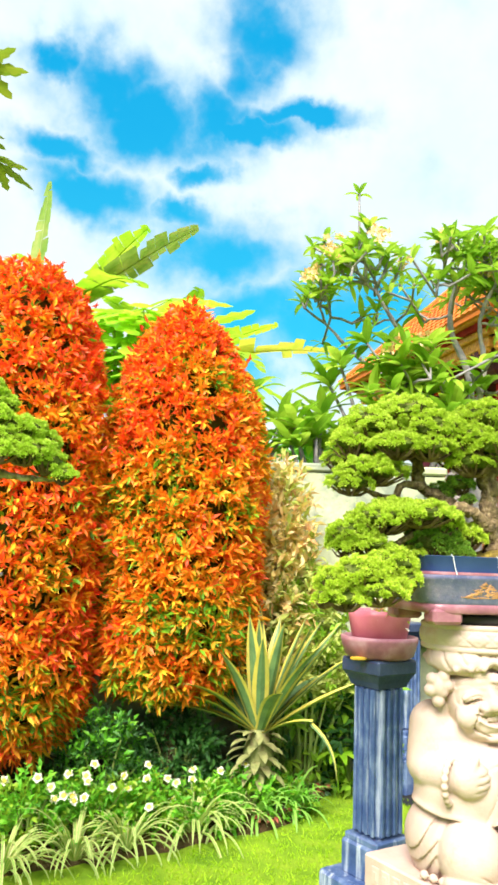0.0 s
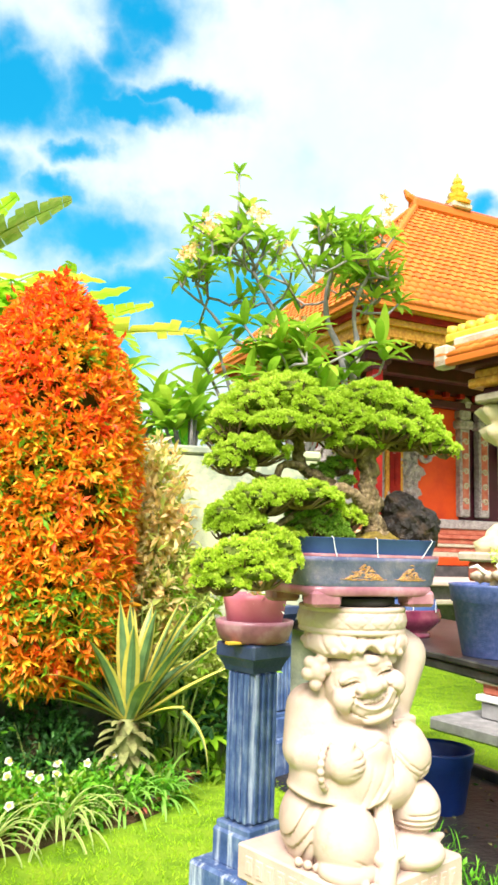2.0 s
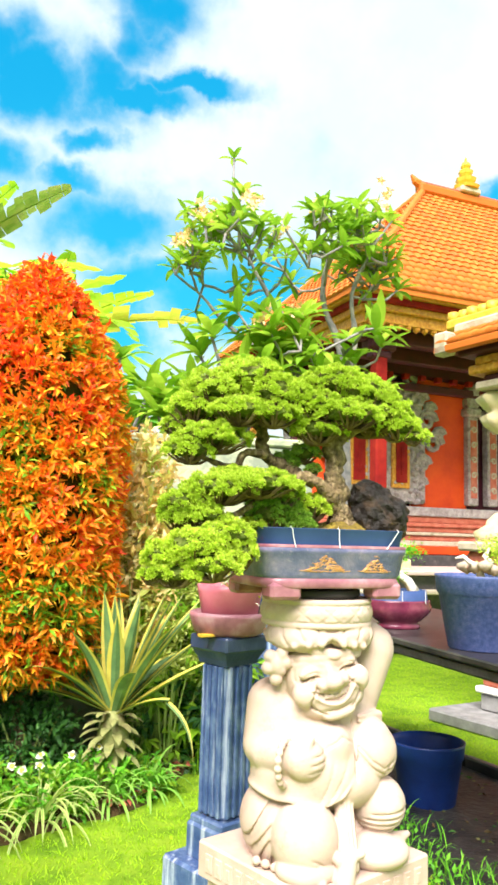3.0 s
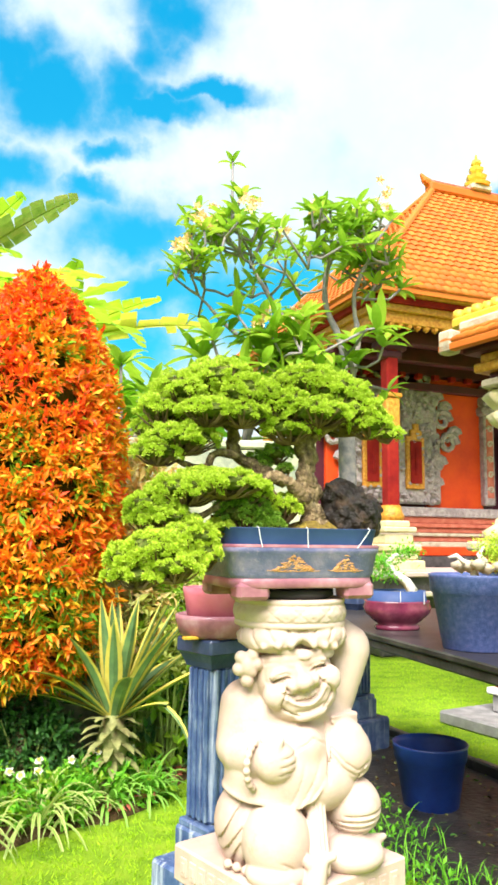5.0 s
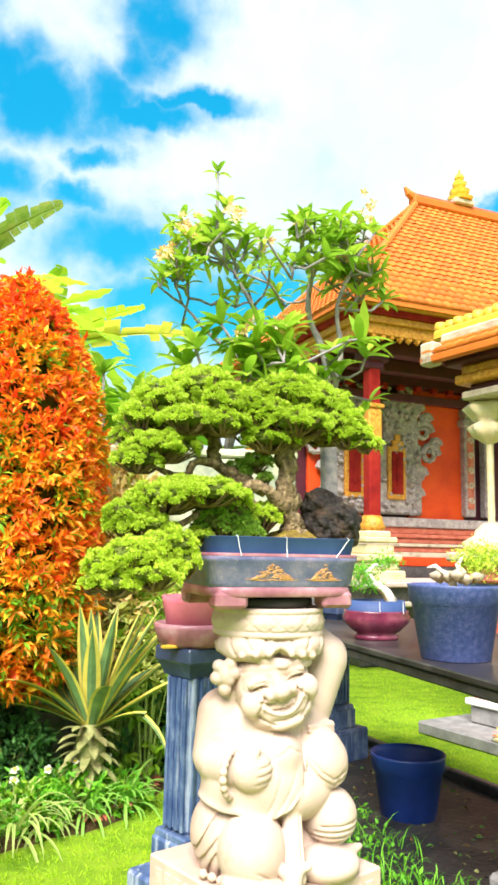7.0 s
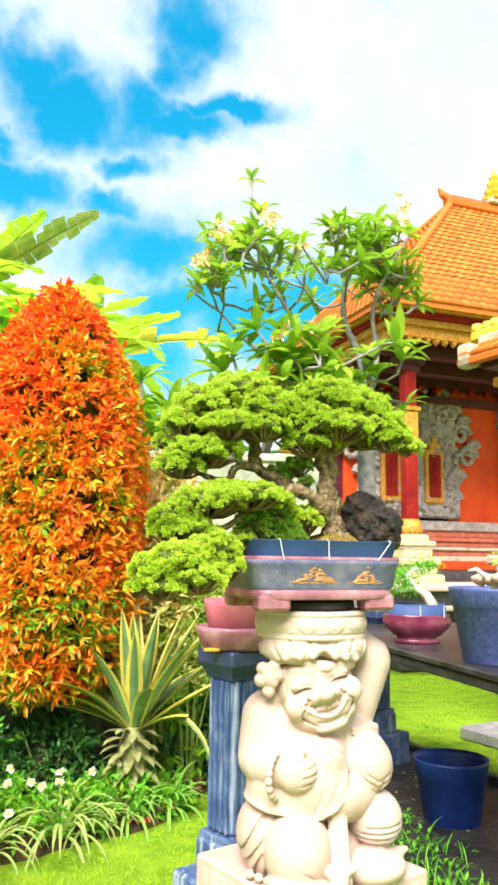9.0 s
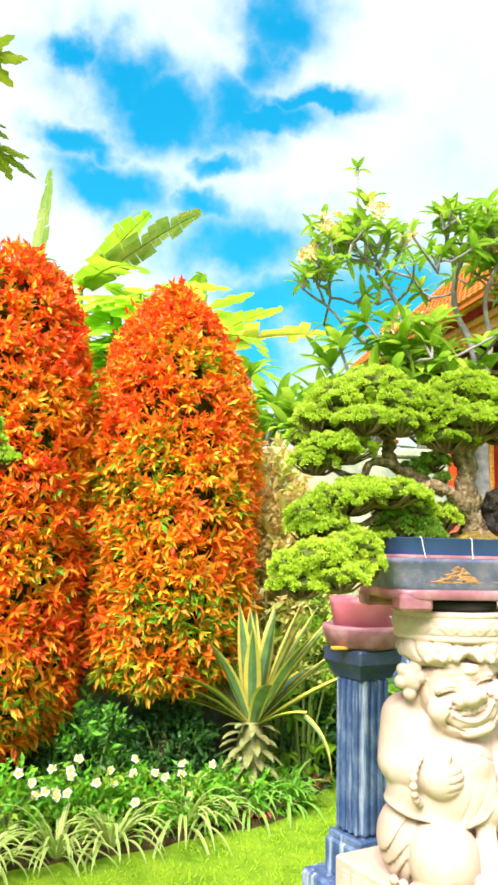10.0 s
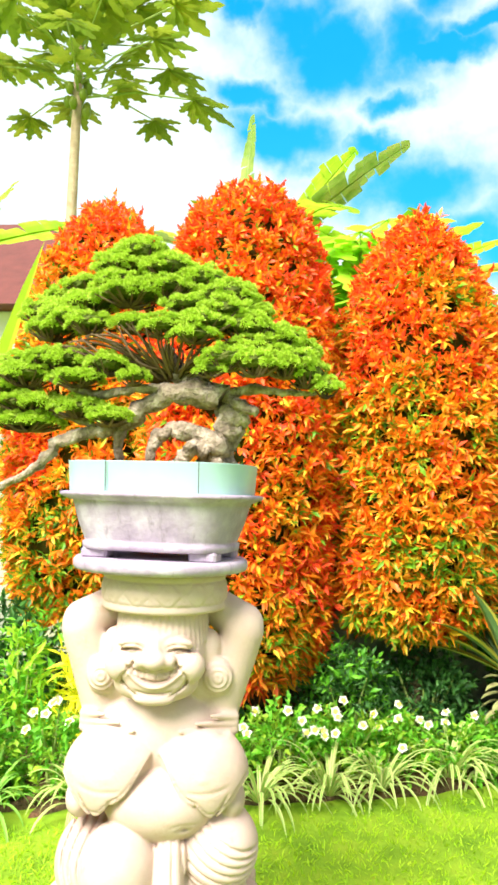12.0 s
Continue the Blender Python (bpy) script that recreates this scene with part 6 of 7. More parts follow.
    for pads, m in ((crown_left, "l_bonsai"), (shelf_left, "l_bonsai"), (crown_right, "l_bonsai"), (shelf_low, "l_bonsai"), (inner, "l_bonsai_shaded"), (bright, "l_bonsai_lime"), (hanging, "l_bonsai_lime")):
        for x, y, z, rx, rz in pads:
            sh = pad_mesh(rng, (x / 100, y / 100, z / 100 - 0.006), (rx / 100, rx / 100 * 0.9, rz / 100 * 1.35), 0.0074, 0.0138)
            part("foliage_pad", sh, [m, "core", "pad_shade"], B)


def build_bonsai_b():
    B = thing("bonsai_tree", pose(-0.985, 2.22, 1.43), "old bonsai with thick twisted trunk and dense green dome", "bonsai")
    rng = np.random.default_rng(12)
    s = Shape()
    limb(s, [(0.150, 0, -0.01), (0.152, 0, 0.035), (0.180, 0, 0.093), (0.184, 0, 0.147), (0.160, 0, 0.194), (0.094, -0.02, 0.23), (0.027, -0.02, 0.263), (0.0, 0, 0.33)], 0.048, 0.018, rng, 14)
    limb(s, [(0.172, -0.03, 0.19), (0.073, -0.05, 0.203), (-0.024, -0.05, 0.173), (-0.098, -0.05, 0.126), (-0.185, -0.06, 0.093), (-0.282, -0.07, 0.068), (-0.361, -0.08, -0.013), (-0.47, -0.08, -0.075)], 0.034, 0.010, rng, 11)
    limb(s, [(0.172, -0.03, 0.055), (0.110, -0.05, 0.088), (0.040, -0.05, 0.100), (-0.010, -0.05, 0.078), (-0.030, -0.05, 0.0)], 0.030, 0.014, rng, 10)
    limb(s, [(0.14, -0.05, 0.04), (0.11, -0.07, 0.055), (0.085, -0.07, 0.03), (0.05, -0.06, -0.005)], 0.026, 0.014, rng, 9)
    limb(s, [(-0.098, -0.05, 0.126), (-0.12, -0.05, 0.07), (-0.11, -0.05, 0.0)], 0.018, 0.010, rng, 8)
    limb(s, [(0.17, 0, 0.19), (0.227, -0.03, 0.167), (0.27, -0.04, 0.15)], 0.022, 0.012, rng, 9)
    limb(s, [(0.162, 0, 0.195), (0.233, 0, 0.217), (0.328, 0, 0.208), (0.42, 0, 0.205)], 0.018, 0.006, rng, 8)
    limb(s, [(0.024, -0.05, 0.211), (-0.072, -0.06, 0.21), (-0.168, -0.07, 0.194), (-0.237, -0.07, 0.21), (-0.36, -0.07, 0.25)], 0.017, 0.007, rng, 8)
    limb(s, [(-0.18, -0.06, 0.095), (-0.25, -0.07, 0.13), (-0.40, -0.07, 0.15)], 0.013, 0.006, rng, 8)
    twigs = Shape()
    for k in range(110):
        a = rng.uniform(0, 6.28)
        x, y = 0.30 * math.cos(a), 0.15 * math.sin(a)
        limb(twigs, [(0.02 + 0.15 * x, 0.3 * y, 0.25 + rng.uniform(-0.02, 0.03)), (x * 0.7, y * 0.9, 0.30 + rng.uniform(-0.03, 0.04)), (x * 1.15 - 0.02, y * 1.1, 0.38 - abs(x) * 0.25)], 0.0050, 0.0022, rng, 5)
    part("trunk", s, "palebark", B, "thick weathered twisted trunk with many limbs", True)
    part("twig_mass", twigs, "core", B, "fine brown twigs under the foliage", True)
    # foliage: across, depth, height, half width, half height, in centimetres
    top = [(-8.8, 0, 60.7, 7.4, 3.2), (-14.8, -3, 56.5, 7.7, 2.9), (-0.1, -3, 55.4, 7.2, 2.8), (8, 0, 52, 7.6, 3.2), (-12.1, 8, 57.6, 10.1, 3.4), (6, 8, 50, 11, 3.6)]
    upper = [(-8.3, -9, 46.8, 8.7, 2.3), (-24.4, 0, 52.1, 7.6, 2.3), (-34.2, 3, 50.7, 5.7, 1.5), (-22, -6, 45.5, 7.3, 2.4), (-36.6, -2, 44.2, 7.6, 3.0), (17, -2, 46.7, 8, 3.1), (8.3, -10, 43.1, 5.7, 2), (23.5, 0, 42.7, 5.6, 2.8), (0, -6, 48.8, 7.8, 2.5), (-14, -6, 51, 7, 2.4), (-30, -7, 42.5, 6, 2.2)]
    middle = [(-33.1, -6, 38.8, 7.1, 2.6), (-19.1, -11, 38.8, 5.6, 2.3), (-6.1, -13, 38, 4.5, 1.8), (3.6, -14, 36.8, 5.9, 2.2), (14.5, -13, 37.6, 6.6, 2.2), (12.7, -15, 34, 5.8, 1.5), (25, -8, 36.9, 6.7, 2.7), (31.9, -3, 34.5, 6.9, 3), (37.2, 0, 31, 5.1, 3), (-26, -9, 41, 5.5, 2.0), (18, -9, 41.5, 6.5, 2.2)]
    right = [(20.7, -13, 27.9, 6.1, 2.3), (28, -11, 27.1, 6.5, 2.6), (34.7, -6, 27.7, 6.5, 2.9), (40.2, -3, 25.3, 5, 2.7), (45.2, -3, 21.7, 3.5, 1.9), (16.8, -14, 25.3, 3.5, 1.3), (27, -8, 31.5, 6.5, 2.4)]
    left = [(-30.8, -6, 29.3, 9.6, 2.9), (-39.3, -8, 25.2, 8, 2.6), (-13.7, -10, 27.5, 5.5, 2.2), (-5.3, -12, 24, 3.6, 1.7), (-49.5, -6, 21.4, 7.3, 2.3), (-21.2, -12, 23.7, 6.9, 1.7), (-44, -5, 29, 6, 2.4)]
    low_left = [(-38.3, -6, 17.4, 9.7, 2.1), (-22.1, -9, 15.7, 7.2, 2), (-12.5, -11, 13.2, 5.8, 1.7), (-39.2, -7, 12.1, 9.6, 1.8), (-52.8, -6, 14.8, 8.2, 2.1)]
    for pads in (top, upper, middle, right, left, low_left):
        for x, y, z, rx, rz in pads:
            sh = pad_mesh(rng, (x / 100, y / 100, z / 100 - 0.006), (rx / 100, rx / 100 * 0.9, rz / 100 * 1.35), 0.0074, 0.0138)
            part("foliage_pad", sh, ["l_bonsai_old", "core", "pad_shade"], B)


build_bonsai_a()
build_bonsai_b()


def build_rock():
    def fld(x, y, z):
        g = f_ball(x, y, z, (0, 0, 0.06), (0.078, 0.07, 0.095))
        g = f_join(g, f_ball(x, y, z, (-0.030, 0.01, 0.12), (0.055, 0.05, 0.060)), 0.02)
        g = f_join(g, f_ball(x, y, z, (0.050, -0.01, 0.06), (0.040, 0.06, 0.065)), 0.02)
        return g + 0.010 * np.sin(60 * x + 20 * z) * np.sin(55 * y + 9) * np.sin(48 * z) + 0.006 * np.sin(130 * x + 70 * y) * np.sin(120 * z + 40 * x)
    v, f = nets(fld, (-0.13, -0.12, -0.02), (0.13, 0.12, 0.20), 0.006)
    tagged(part("rock", Shape().add(v, f), "rock", at=pose(0.912, 2.42, 1.430), smooth=True), "dark craggy rock with yellow moss in the bonsai pot", "rock")


build_rock()


# ---- clipped shrubs ----
def build_shrub(at, R, z0, z1, red, seed, label, clusters, blunt=0.0):
    S = thing("clipped_shrub", pose(*at, 0), label, "shrub", "orange clipped shrubs")
    rng = np.random.default_rng(seed)
    zs = np.array([0.0, 0.05, 0.15, 0.35, 0.55, 0.70, 0.80, 0.88, 0.94, 0.98, 1.0])
    rs = np.array([0.62, 0.82, 0.95, 1.0, 0.97, 0.88, 0.74, 0.58, 0.40, 0.22, 0.02]) + blunt * np.array([0, 0, 0, 0, 0.02, 0.08, 0.16, 0.22, 0.24, 0.2, 0])
    n = clusters
    t = rng.uniform(0, 1, n * 3)
    keep = rng.uniform(0, 1, n * 3) < np.interp(t, zs, rs) + 0.12
    t = t[keep][:n]
    a = rng.uniform(0, 2 * math.pi, len(t))
    rad = np.interp(t, zs, rs)
    lump = 1 + 0.05 * np.sin(3 * a + seed) * np.sin(t * 9 + seed) + 0.035 * np.sin(7 * a + 13 * t)
    rr = R * rad * lump * rng.uniform(0.90, 1.05, len(t))
    p = np.stack([rr * np.cos(a), rr * np.sin(a), z0 + (z1 - z0) * t + rng.normal(size=len(t)) * 0.02], -1)
    slope = np.gradient(np.interp(np.linspace(0, 1, 101), zs, rs), 0.01)
    sl = -np.interp(t, np.linspace(0, 1, 101), slope) * R / (z1 - z0)
    nr = np.stack([np.cos(a), np.sin(a), np.clip(sl, -0.5, 3)], -1)
    nr /= np.linalg.norm(nr, axis=1, keepdims=True)
    per = 13
    k = len(p) * per
    ax = nr + rng.normal(size=nr.shape) * 0.35 + (0, 0, 0.25)
    ax /= np.linalg.norm(ax, axis=1, keepdims=True)
    axr = np.repeat(ax, per, 0)
    o = unit(rng, k)
    o -= axr * (o * axr).sum(1, keepdims=True)
    o /= np.linalg.norm(o, axis=1, keepdims=True) + 1e-9
    d = axr * rng.uniform(0.45, 1.3, k)[:, None] + o
    base = np.repeat(p, per, 0) + axr * np.tile(np.linspace(-0.03, 0.03, per), len(p))[:, None]
    # young leaves are red at the top, amber and green lower down
    patch = np.array([noise.noise((q[0] * 3.2, q[1] * 3.2, q[2] * 2.6 + seed)) for q in p])
    young = np.clip(t * 1.1 + patch * 1.1 + red, 0, 1.3)
    u = rng.uniform(0, 1, k)
    y = np.repeat(young, per)
    deep = np.tile(np.arange(per) < 3, len(p))
    m = np.select([deep & (u < 0.95 - 0.75 * y), u < 0.05 + 0.30 * np.clip(0.6 - y, 0, 1) * 2, u < 0.30 - 0.14 * y + 0.40 * np.clip(0.8 - y, 0, 1), u < 0.32 + 0.45 * np.clip(y - 0.5, 0, 1)], [3, 3, 2, 1], 0)
    s = Shape()
    L = rng.uniform(0.050, 0.088, k)
    s.leaves(base, d, L * (1.12 - 0.38 * np.repeat(t, per)), L * 0.31, m, rng=rng)
    # sprigs on the outline at the top
    q = rng.integers(0, len(p), 160)
    q = q[t[q] > 0.75]
    for i in q:
        tip = p[i] + nr[i] * rng.uniform(0.03, 0.09) + (0, 0, 0.03)
        w = unit(rng, 8) * 0.8 + nr[i] + (0, 0, 0.6)
        s.leaves(np.repeat(tip[None], 8, 0) - w * 0.02, w, rng.uniform(0.035, 0.06, 8), 0.014, 1 if rng.uniform() < 0.3 + red else 0, rng=rng)
    part("crown", s, ["l_orange", "l_red", "l_yellow", "l_olive"], S)
    # solid body inside the leaves, coloured dark so the gaps read as shade
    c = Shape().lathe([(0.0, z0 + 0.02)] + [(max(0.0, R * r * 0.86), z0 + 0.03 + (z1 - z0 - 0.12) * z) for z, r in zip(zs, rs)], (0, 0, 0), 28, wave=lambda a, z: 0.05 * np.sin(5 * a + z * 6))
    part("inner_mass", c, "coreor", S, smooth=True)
    part("trunk", Shape().tube([(0, 0, -0.02), (0.01, 0, z0 + 0.3)], [0.05, 0.04], 8), "bark", S, smooth=True)


build_shrub((-0.42, 4.72), 0.485, 0.64, 2.98, 0.10, 21, "tall rounded clipped shrub of orange and amber leaves", 4200)
build_shrub((-1.39, 4.42), 0.515, 0.36, 3.12, 0.42, 22, "tall clipped shrub with red and orange leaves", 4600, 0.7)
build_shrub((-2.42, 4.72), 0.55, 0.55, 3.22, 0.08, 23, "broad clipped shrub of orange leaves by the wall", 4000)


# ---- plants of the bed ----
def bushy(name, at, r, n, leaf, mats, label, category, seed, stem=True, w=0.4, group="", low=0.0, rise=0.4):
    """A leafy plant: leaves on sprigs through an ellipsoid."""
    S = thing(name, pose(*at), label, category, group)
    rng = np.random.default_rng(seed)
    r = np.array(r)
    per = 8
    k = n // per
    c = unit(rng, k) * rng.uniform(0.35, 1.0, (k, 1)) ** 0.5 * r
    c[:, 2] = np.abs(c[:, 2]) * 1.0 + low
    ax = c / r ** 1.5 + (0, 0, rise) + rng.normal(size=c.shape) * 0.3
    ax /= np.linalg.norm(ax, axis=1, keepdims=True)
    axr = np.repeat(ax, per, 0)
    o = unit(rng, k * per)
    d = axr * 0.7 + o * 0.9
    b = np.repeat(c, per, 0) + axr * np.tile(np.linspace(-1.2, 0.4, per), k)[:, None] * leaf
    s = Shape()
    L = rng.uniform(0.6, 1.15, k * per) * leaf
    s.leaves(b, d, L, L * w, np.repeat(rng.integers(0, len(mats), k), per), rng=rng)
    part("leaves", s, mats, S)
    if stem:
        st = Shape()
        for i in range(min(14, k)):
            st.tube([(c[i][0] * 0.15, c[i][1] * 0.15, -0.02), (c[i][0] * 0.5, c[i][1] * 0.5, c[i][2] * 0.5), tuple(c[i])], [0.010, 0.008, 0.004], 5)
        part("stem", st, "stalk", S)
    return S


def build_bed():
    rng = np.random.default_rng(31)
    bushy("croton", (0.24, 5.02, 0.03), (0.27, 0.20, 1.35), 3800, 0.095, ["l_croton", "l_croton", "l_croton", "l_variegated"], "tall croton with cream, yellow and dark red leaves", "shrub", 41, w=0.36, low=0.75)
    bushy("variegated_shrub", (0.42, 5.00, 0.03), (0.34, 0.22, 0.85), 4200, 0.065, ["l_variegated", "l_leafy", "l_variegated"], "small-leaved variegated yellow-green shrub", "shrub", 42, low=0.55)
    bushy("green_shrub", (0.30, 5.06, 0.03), (0.34, 0.2, 0.98), 900, 0.11, ["l_dark", "l_leafy"], "leafy mid-green shrub behind the agave", "shrub", 43)
    bushy("green_shrub", (0.72, 5.1, 0.03), (0.30, 0.2, 1.0), 900, 0.12, ["l_dark", "l_dark", "l_leafy"], "leafy green shrub against the wall", "shrub", 44)
    bushy("dark_shrub", (-0.36, 4.66, 0.03), (0.33, 0.26, 0.60), 2600, 0.06, ["l_dark"], "low dark green shrub in the shade", "shrub", 45, w=0.36, group="low dark shrubs")
    bushy("dark_shrub", (-0.75, 4.42, 0.03), (0.32, 0.24, 0.58), 2400, 0.06, ["l_dark", "l_green"], "low dark green shrub below orange leaves", "shrub", 46, w=0.36, group="low dark shrubs")
    bushy("dark_shrub", (-1.6, 4.25, 0.03), (0.4, 0.24, 0.50), 1800, 0.07, ["l_dark", "l_green"], "low dark green shrub below red leaves", "shrub", 47, w=0.36, group="low dark shrubs")
    bushy("dark_shrub", (-2.5, 4.05, 0.03), (0.5, 0.26, 0.72), 2200, 0.08, ["l_dark", "l_dark", "l_green"], "dark leafy shrub in the shade", "shrub", 48, w=0.4, group="low dark shrubs")
    bushy("yellow_shrub", (-2.02, 3.92, 0.03), (0.26, 0.22, 0.60), 520, 0.16, ["l_yel"], "bright yellow long-leaved shrub", "shrub", 49, w=0.14)
    bushy("green_shrub", (-2.32, 3.75, 0.03), (0.2, 0.2, 0.70), 900, 0.07, ["l_green", "l_lime"], "upright leafy green shrub", "shrub", 50)
    # flowering border
    beds = [(0.03, 4.47, 0.24), (0.22, 4.60, 0.20), (-0.20, 4.30, 0.24), (-0.45, 4.16, 0.28), (-0.72, 4.02, 0.33), (-1.0, 3.86, 0.36), (-1.3, 3.70, 0.33), (-1.6, 3.56, 0.32), (-1.95, 3.42, 0.36), (-2.25, 3.28, 0.40), (-2.6, 3.10, 0.38)]
    for i, (x, y, h) in enumerate(beds):
        S = bushy("flowering_plant", (x, y, 0.03), (0.24, 0.20, h), 1300, 0.05, ["l_green", "l_green", "l_leafy"], "low green bedding plant with white yellow-eyed flowers", "flower", 60 + i, w=0.42, group="white-flowered border")
        for k in range((2, 1, 4, 6, 8, 7, 6, 5, 6, 7, 4)[i]):
            a, q = rng.uniform(0, 6.28), rng.uniform(0, 0.9)
            px, py = 0.22 * q * math.cos(a), -abs(0.19 * q * math.sin(a)) - 0.02
            pz = h * math.sqrt(max(0.08, 1 - (px / 0.24) ** 2 - (py / 0.2) ** 2)) * rng.uniform(0.75, 1.0) + 0.045
            fl = Shape()
            for b in range(5):
                t = 2 * math.pi * b / 5
                fl.leaves([(0, 0, 0)], [(math.cos(t), math.sin(t), 0.18)], 0.027, 0.034, 0, rng=rng, fold=0.05, curl=0.05)
            fl.lathe([(0.0, 0.006), (0.012, 0.004), (0.013, 0.0), (0.0, -0.002)], (0, 0, 0.003), 7, m=1)
            part("flower", fl, ["petal", "pistil"], S, "white five-petalled flower with a yellow eye", at=pose(px, py, pz, rng.uniform(35, 70), rng.uniform(-20, 20), rng.uniform(-25, 25)))
    # spider plants on the bed's edge
    spots = [(-0.22, 4.14, 0.40), (-0.52, 3.90, 0.38), (-0.74, 3.76, 0.34), (-1.02, 3.58, 0.36), (0.10, 4.40, 0.34), (0.30, 4.55, 0.32), (-1.40, 3.44, 0.34), (-1.72, 3.28, 0.32), (-2.08, 3.12, 0.34), (-2.45, 2.94, 0.34), (-0.06, 4.30, 0.30)]
    for i, (x, y, L) in enumerate(spots):
        S = thing("spider_plant", pose(x, y, 0.02), "spider plant with arching cream-striped leaves", "plant", "spider plants along the lawn")
        green = i in (4, 5, 8)
        for k in range(5):
            s = Shape()
            for b in range(10):
                a = rng.uniform(0, 6.28)
                e = rng.uniform(0.5, 2.6)
                s.ribbon((0.02 * math.cos(a), 0.02 * math.sin(a), 0), (math.cos(a), math.sin(a), e), L * rng.uniform(0.6, 1.15), 0.017, droop=rng.uniform(1.5, 2.7), seg=9, across=(0, 1, 0) if green else (1, 0, 1), fold=0.15)
            part("leaf_tuft", s, ["spider_in", "spider_in"] if green else ["spider_in", "spider_out"], S)
    # variegated agave on a short stem
    A = thing("agave", pose(0.11, 4.52, 0.03), "large variegated agave with yellow-edged sword leaves on a short stem", "agave")
    part("stem", Shape().lathe([(0.0, -0.02), (0.07, 0.0), (0.06, 0.15), (0.09, 0.30), (0.05, 0.44), (0, 0.45)], (0, 0, 0), 12), "agave_dry", A, smooth=True)
    for k in range(44):
        a = 2.4 * k
        z = 0.20 + 0.24 * k / 44
        s = Shape().ribbon((0.05 * math.cos(a), 0.05 * math.sin(a), z), (math.cos(a), math.sin(a), -0.35 + 0.75 * k / 44), rng.uniform(0.10, 0.16), 0.050, droop=0.9, seg=5, across=(0, 0, 0, 0), fold=0.12)
        part("dry_leaf", s, "agave_dry", A)
    # direction, rise, length, droop
    swords = [(180, 0.45, .56, .5), (160, 1.5, .54, .25), (125, 2.4, .58, .1), (95, 6.0, .66, 0), (60, 3.2, .62, .05), (20, 1.35, .72, .1), (-6, .62, .60, .1), (-40, 1.6, .60, .3), (-90, 2.6, .56, .3), (-130, 1.8, .54, .4),
              (-150, 1.0, .52, .6), (-60, 3.2, .62, .1), (-112, 4.0, .64, .1), (40, .9, .52, .5), (-20, 2.4, .66, .15), (10, 2.0, .68, .1), (-172, 1.1, .52, .4), (-75, 1.2, .46, .7), (-100, 7.0, .60, 0), (175, 1.2, .60, .3), (168, 2.3, .60, .15), (2, 1.0, .64, .2), (-12, 1.55, .66, .2), (8, 2.9, .66, .1), (-165, .75, .52, .6), (172, 3.6, .62, .1)]
    for k, (az_, e, L, dr) in enumerate(swords):
        a = radians(az_)
        s = Shape().ribbon((0.03 * math.cos(a), 0.03 * math.sin(a), 0.42), (math.cos(a), math.sin(a), e), L * 1.08, 0.100, droop=dr, seg=10, across=(1, 0, 0, 0, 0, 1) if k % 2 else (1, 0, 0, 1), fold=0.20, profile=lambda q: max(0.02, (0.62 + 0.9 * q - 0.3 * q * q) if q < 0.45 else (0.965 * (1 - ((q - 0.45) / 0.55) ** 2.0))))
        part("sword_leaf", s, ["agave_in", "agave_out"], A, "green sword leaf with yellow edges")
    s = Shape().ribbon((0.03, -0.03, 0.42), (0.9, -0.42, 0.55), 0.30, 0.075, droop=0.5, seg=6, across=(1, 0, 0, 1), fold=0.2, profile=lambda q: 0.8)
    s.ribbon((0.275, -0.15, 0.50), (0.45, -0.2, -0.35), 0.34, 0.062, droop=2.2, seg=7, across=(1, 0, 0, 1), fold=0.2, profile=lambda q: max(0.03, 1 - q ** 2))
    part("bent_leaf", s, ["agave_in", "agave_out"], A, "broken leaf hanging to the ground")
    # fern-like seedlings by the wall's foot
    for x, y, z in ((0.62, 4.95, 0.03), (0.55, 5.15, 0.03)):
        S = thing("seedling", pose(x, y, z), "small palmate bright green seedling", "plant")
        s = Shape()
        for k in range(9):
            a = radians(-150 + 34 * k)
            s.ribbon((0, 0, 0.22), (math.cos(a), math.sin(a) - 0.2, 0.15), 0.20, 0.05, droop=0.7, seg=5, across=(0, 0))
        s.tube([(0, 0, -0.01), (0, 0, 0.22)], 0.006, 5)
        part("leaves", s, "l_lime", S)
    # fallen leaves and stones on the soil
    s = Shape()
    n = 260
    xs = rng.uniform(0.1, 0.66, n)
    ys = edge_y(xs) + rng.uniform(0.02, 0.5, n)
    s.leaves(np.stack([xs, ys, np.full(n, 0.065)], -1), unit(rng, n) * (1, 1, 0.15), 0.06, 0.025, rng.integers(0, 2, n), rng=rng)
    tagged(part("fallen_leaves", s, ["brick", "agave_dry"]), "dry brown fallen leaves on the soil", "leaves", kind="stuff")
    st = thing("stone", pose(0.22, 4.50, -0.07), "rounded grey stone at the bed's edge", "stone")
    part("body", Shape().lathe([(0, 0), (0.06, 0.0), (0.075, 0.06), (0.05, 0.14), (0, 0.17)], (0, 0, 0), 9, wave=lambda a, z: 0.1 * np.sin(2 * a + z * 20)), "grey", st, smooth=True)


build_bed()


def build_wet_strip_plants():
    rng = np.random.default_rng(71)
    s = Shape()
    for k in range(330):
        q = rng.uniform(0, 1)
        x, y = 1.15 + rng.uniform(-0.05, 0.42) + 0.25 * (1 - q), 3.15 + 1.25 * q
        a = rng.uniform(0, 6.28)
        s.ribbon((x, y, 0.0), (math.cos(a), math.sin(a), rng.uniform(1.0, 3.0)), rng.uniform(0.06, 0.17), 0.006, droop=rng.uniform(0.8, 2.0), seg=4, across=(0,))
    n = 420
    c = np.stack([1.1 + rng.uniform(0, 0.5, n), 3.1 + rng.uniform(0, 1.3, n), rng.uniform(0.02, 0.09, n)], -1)
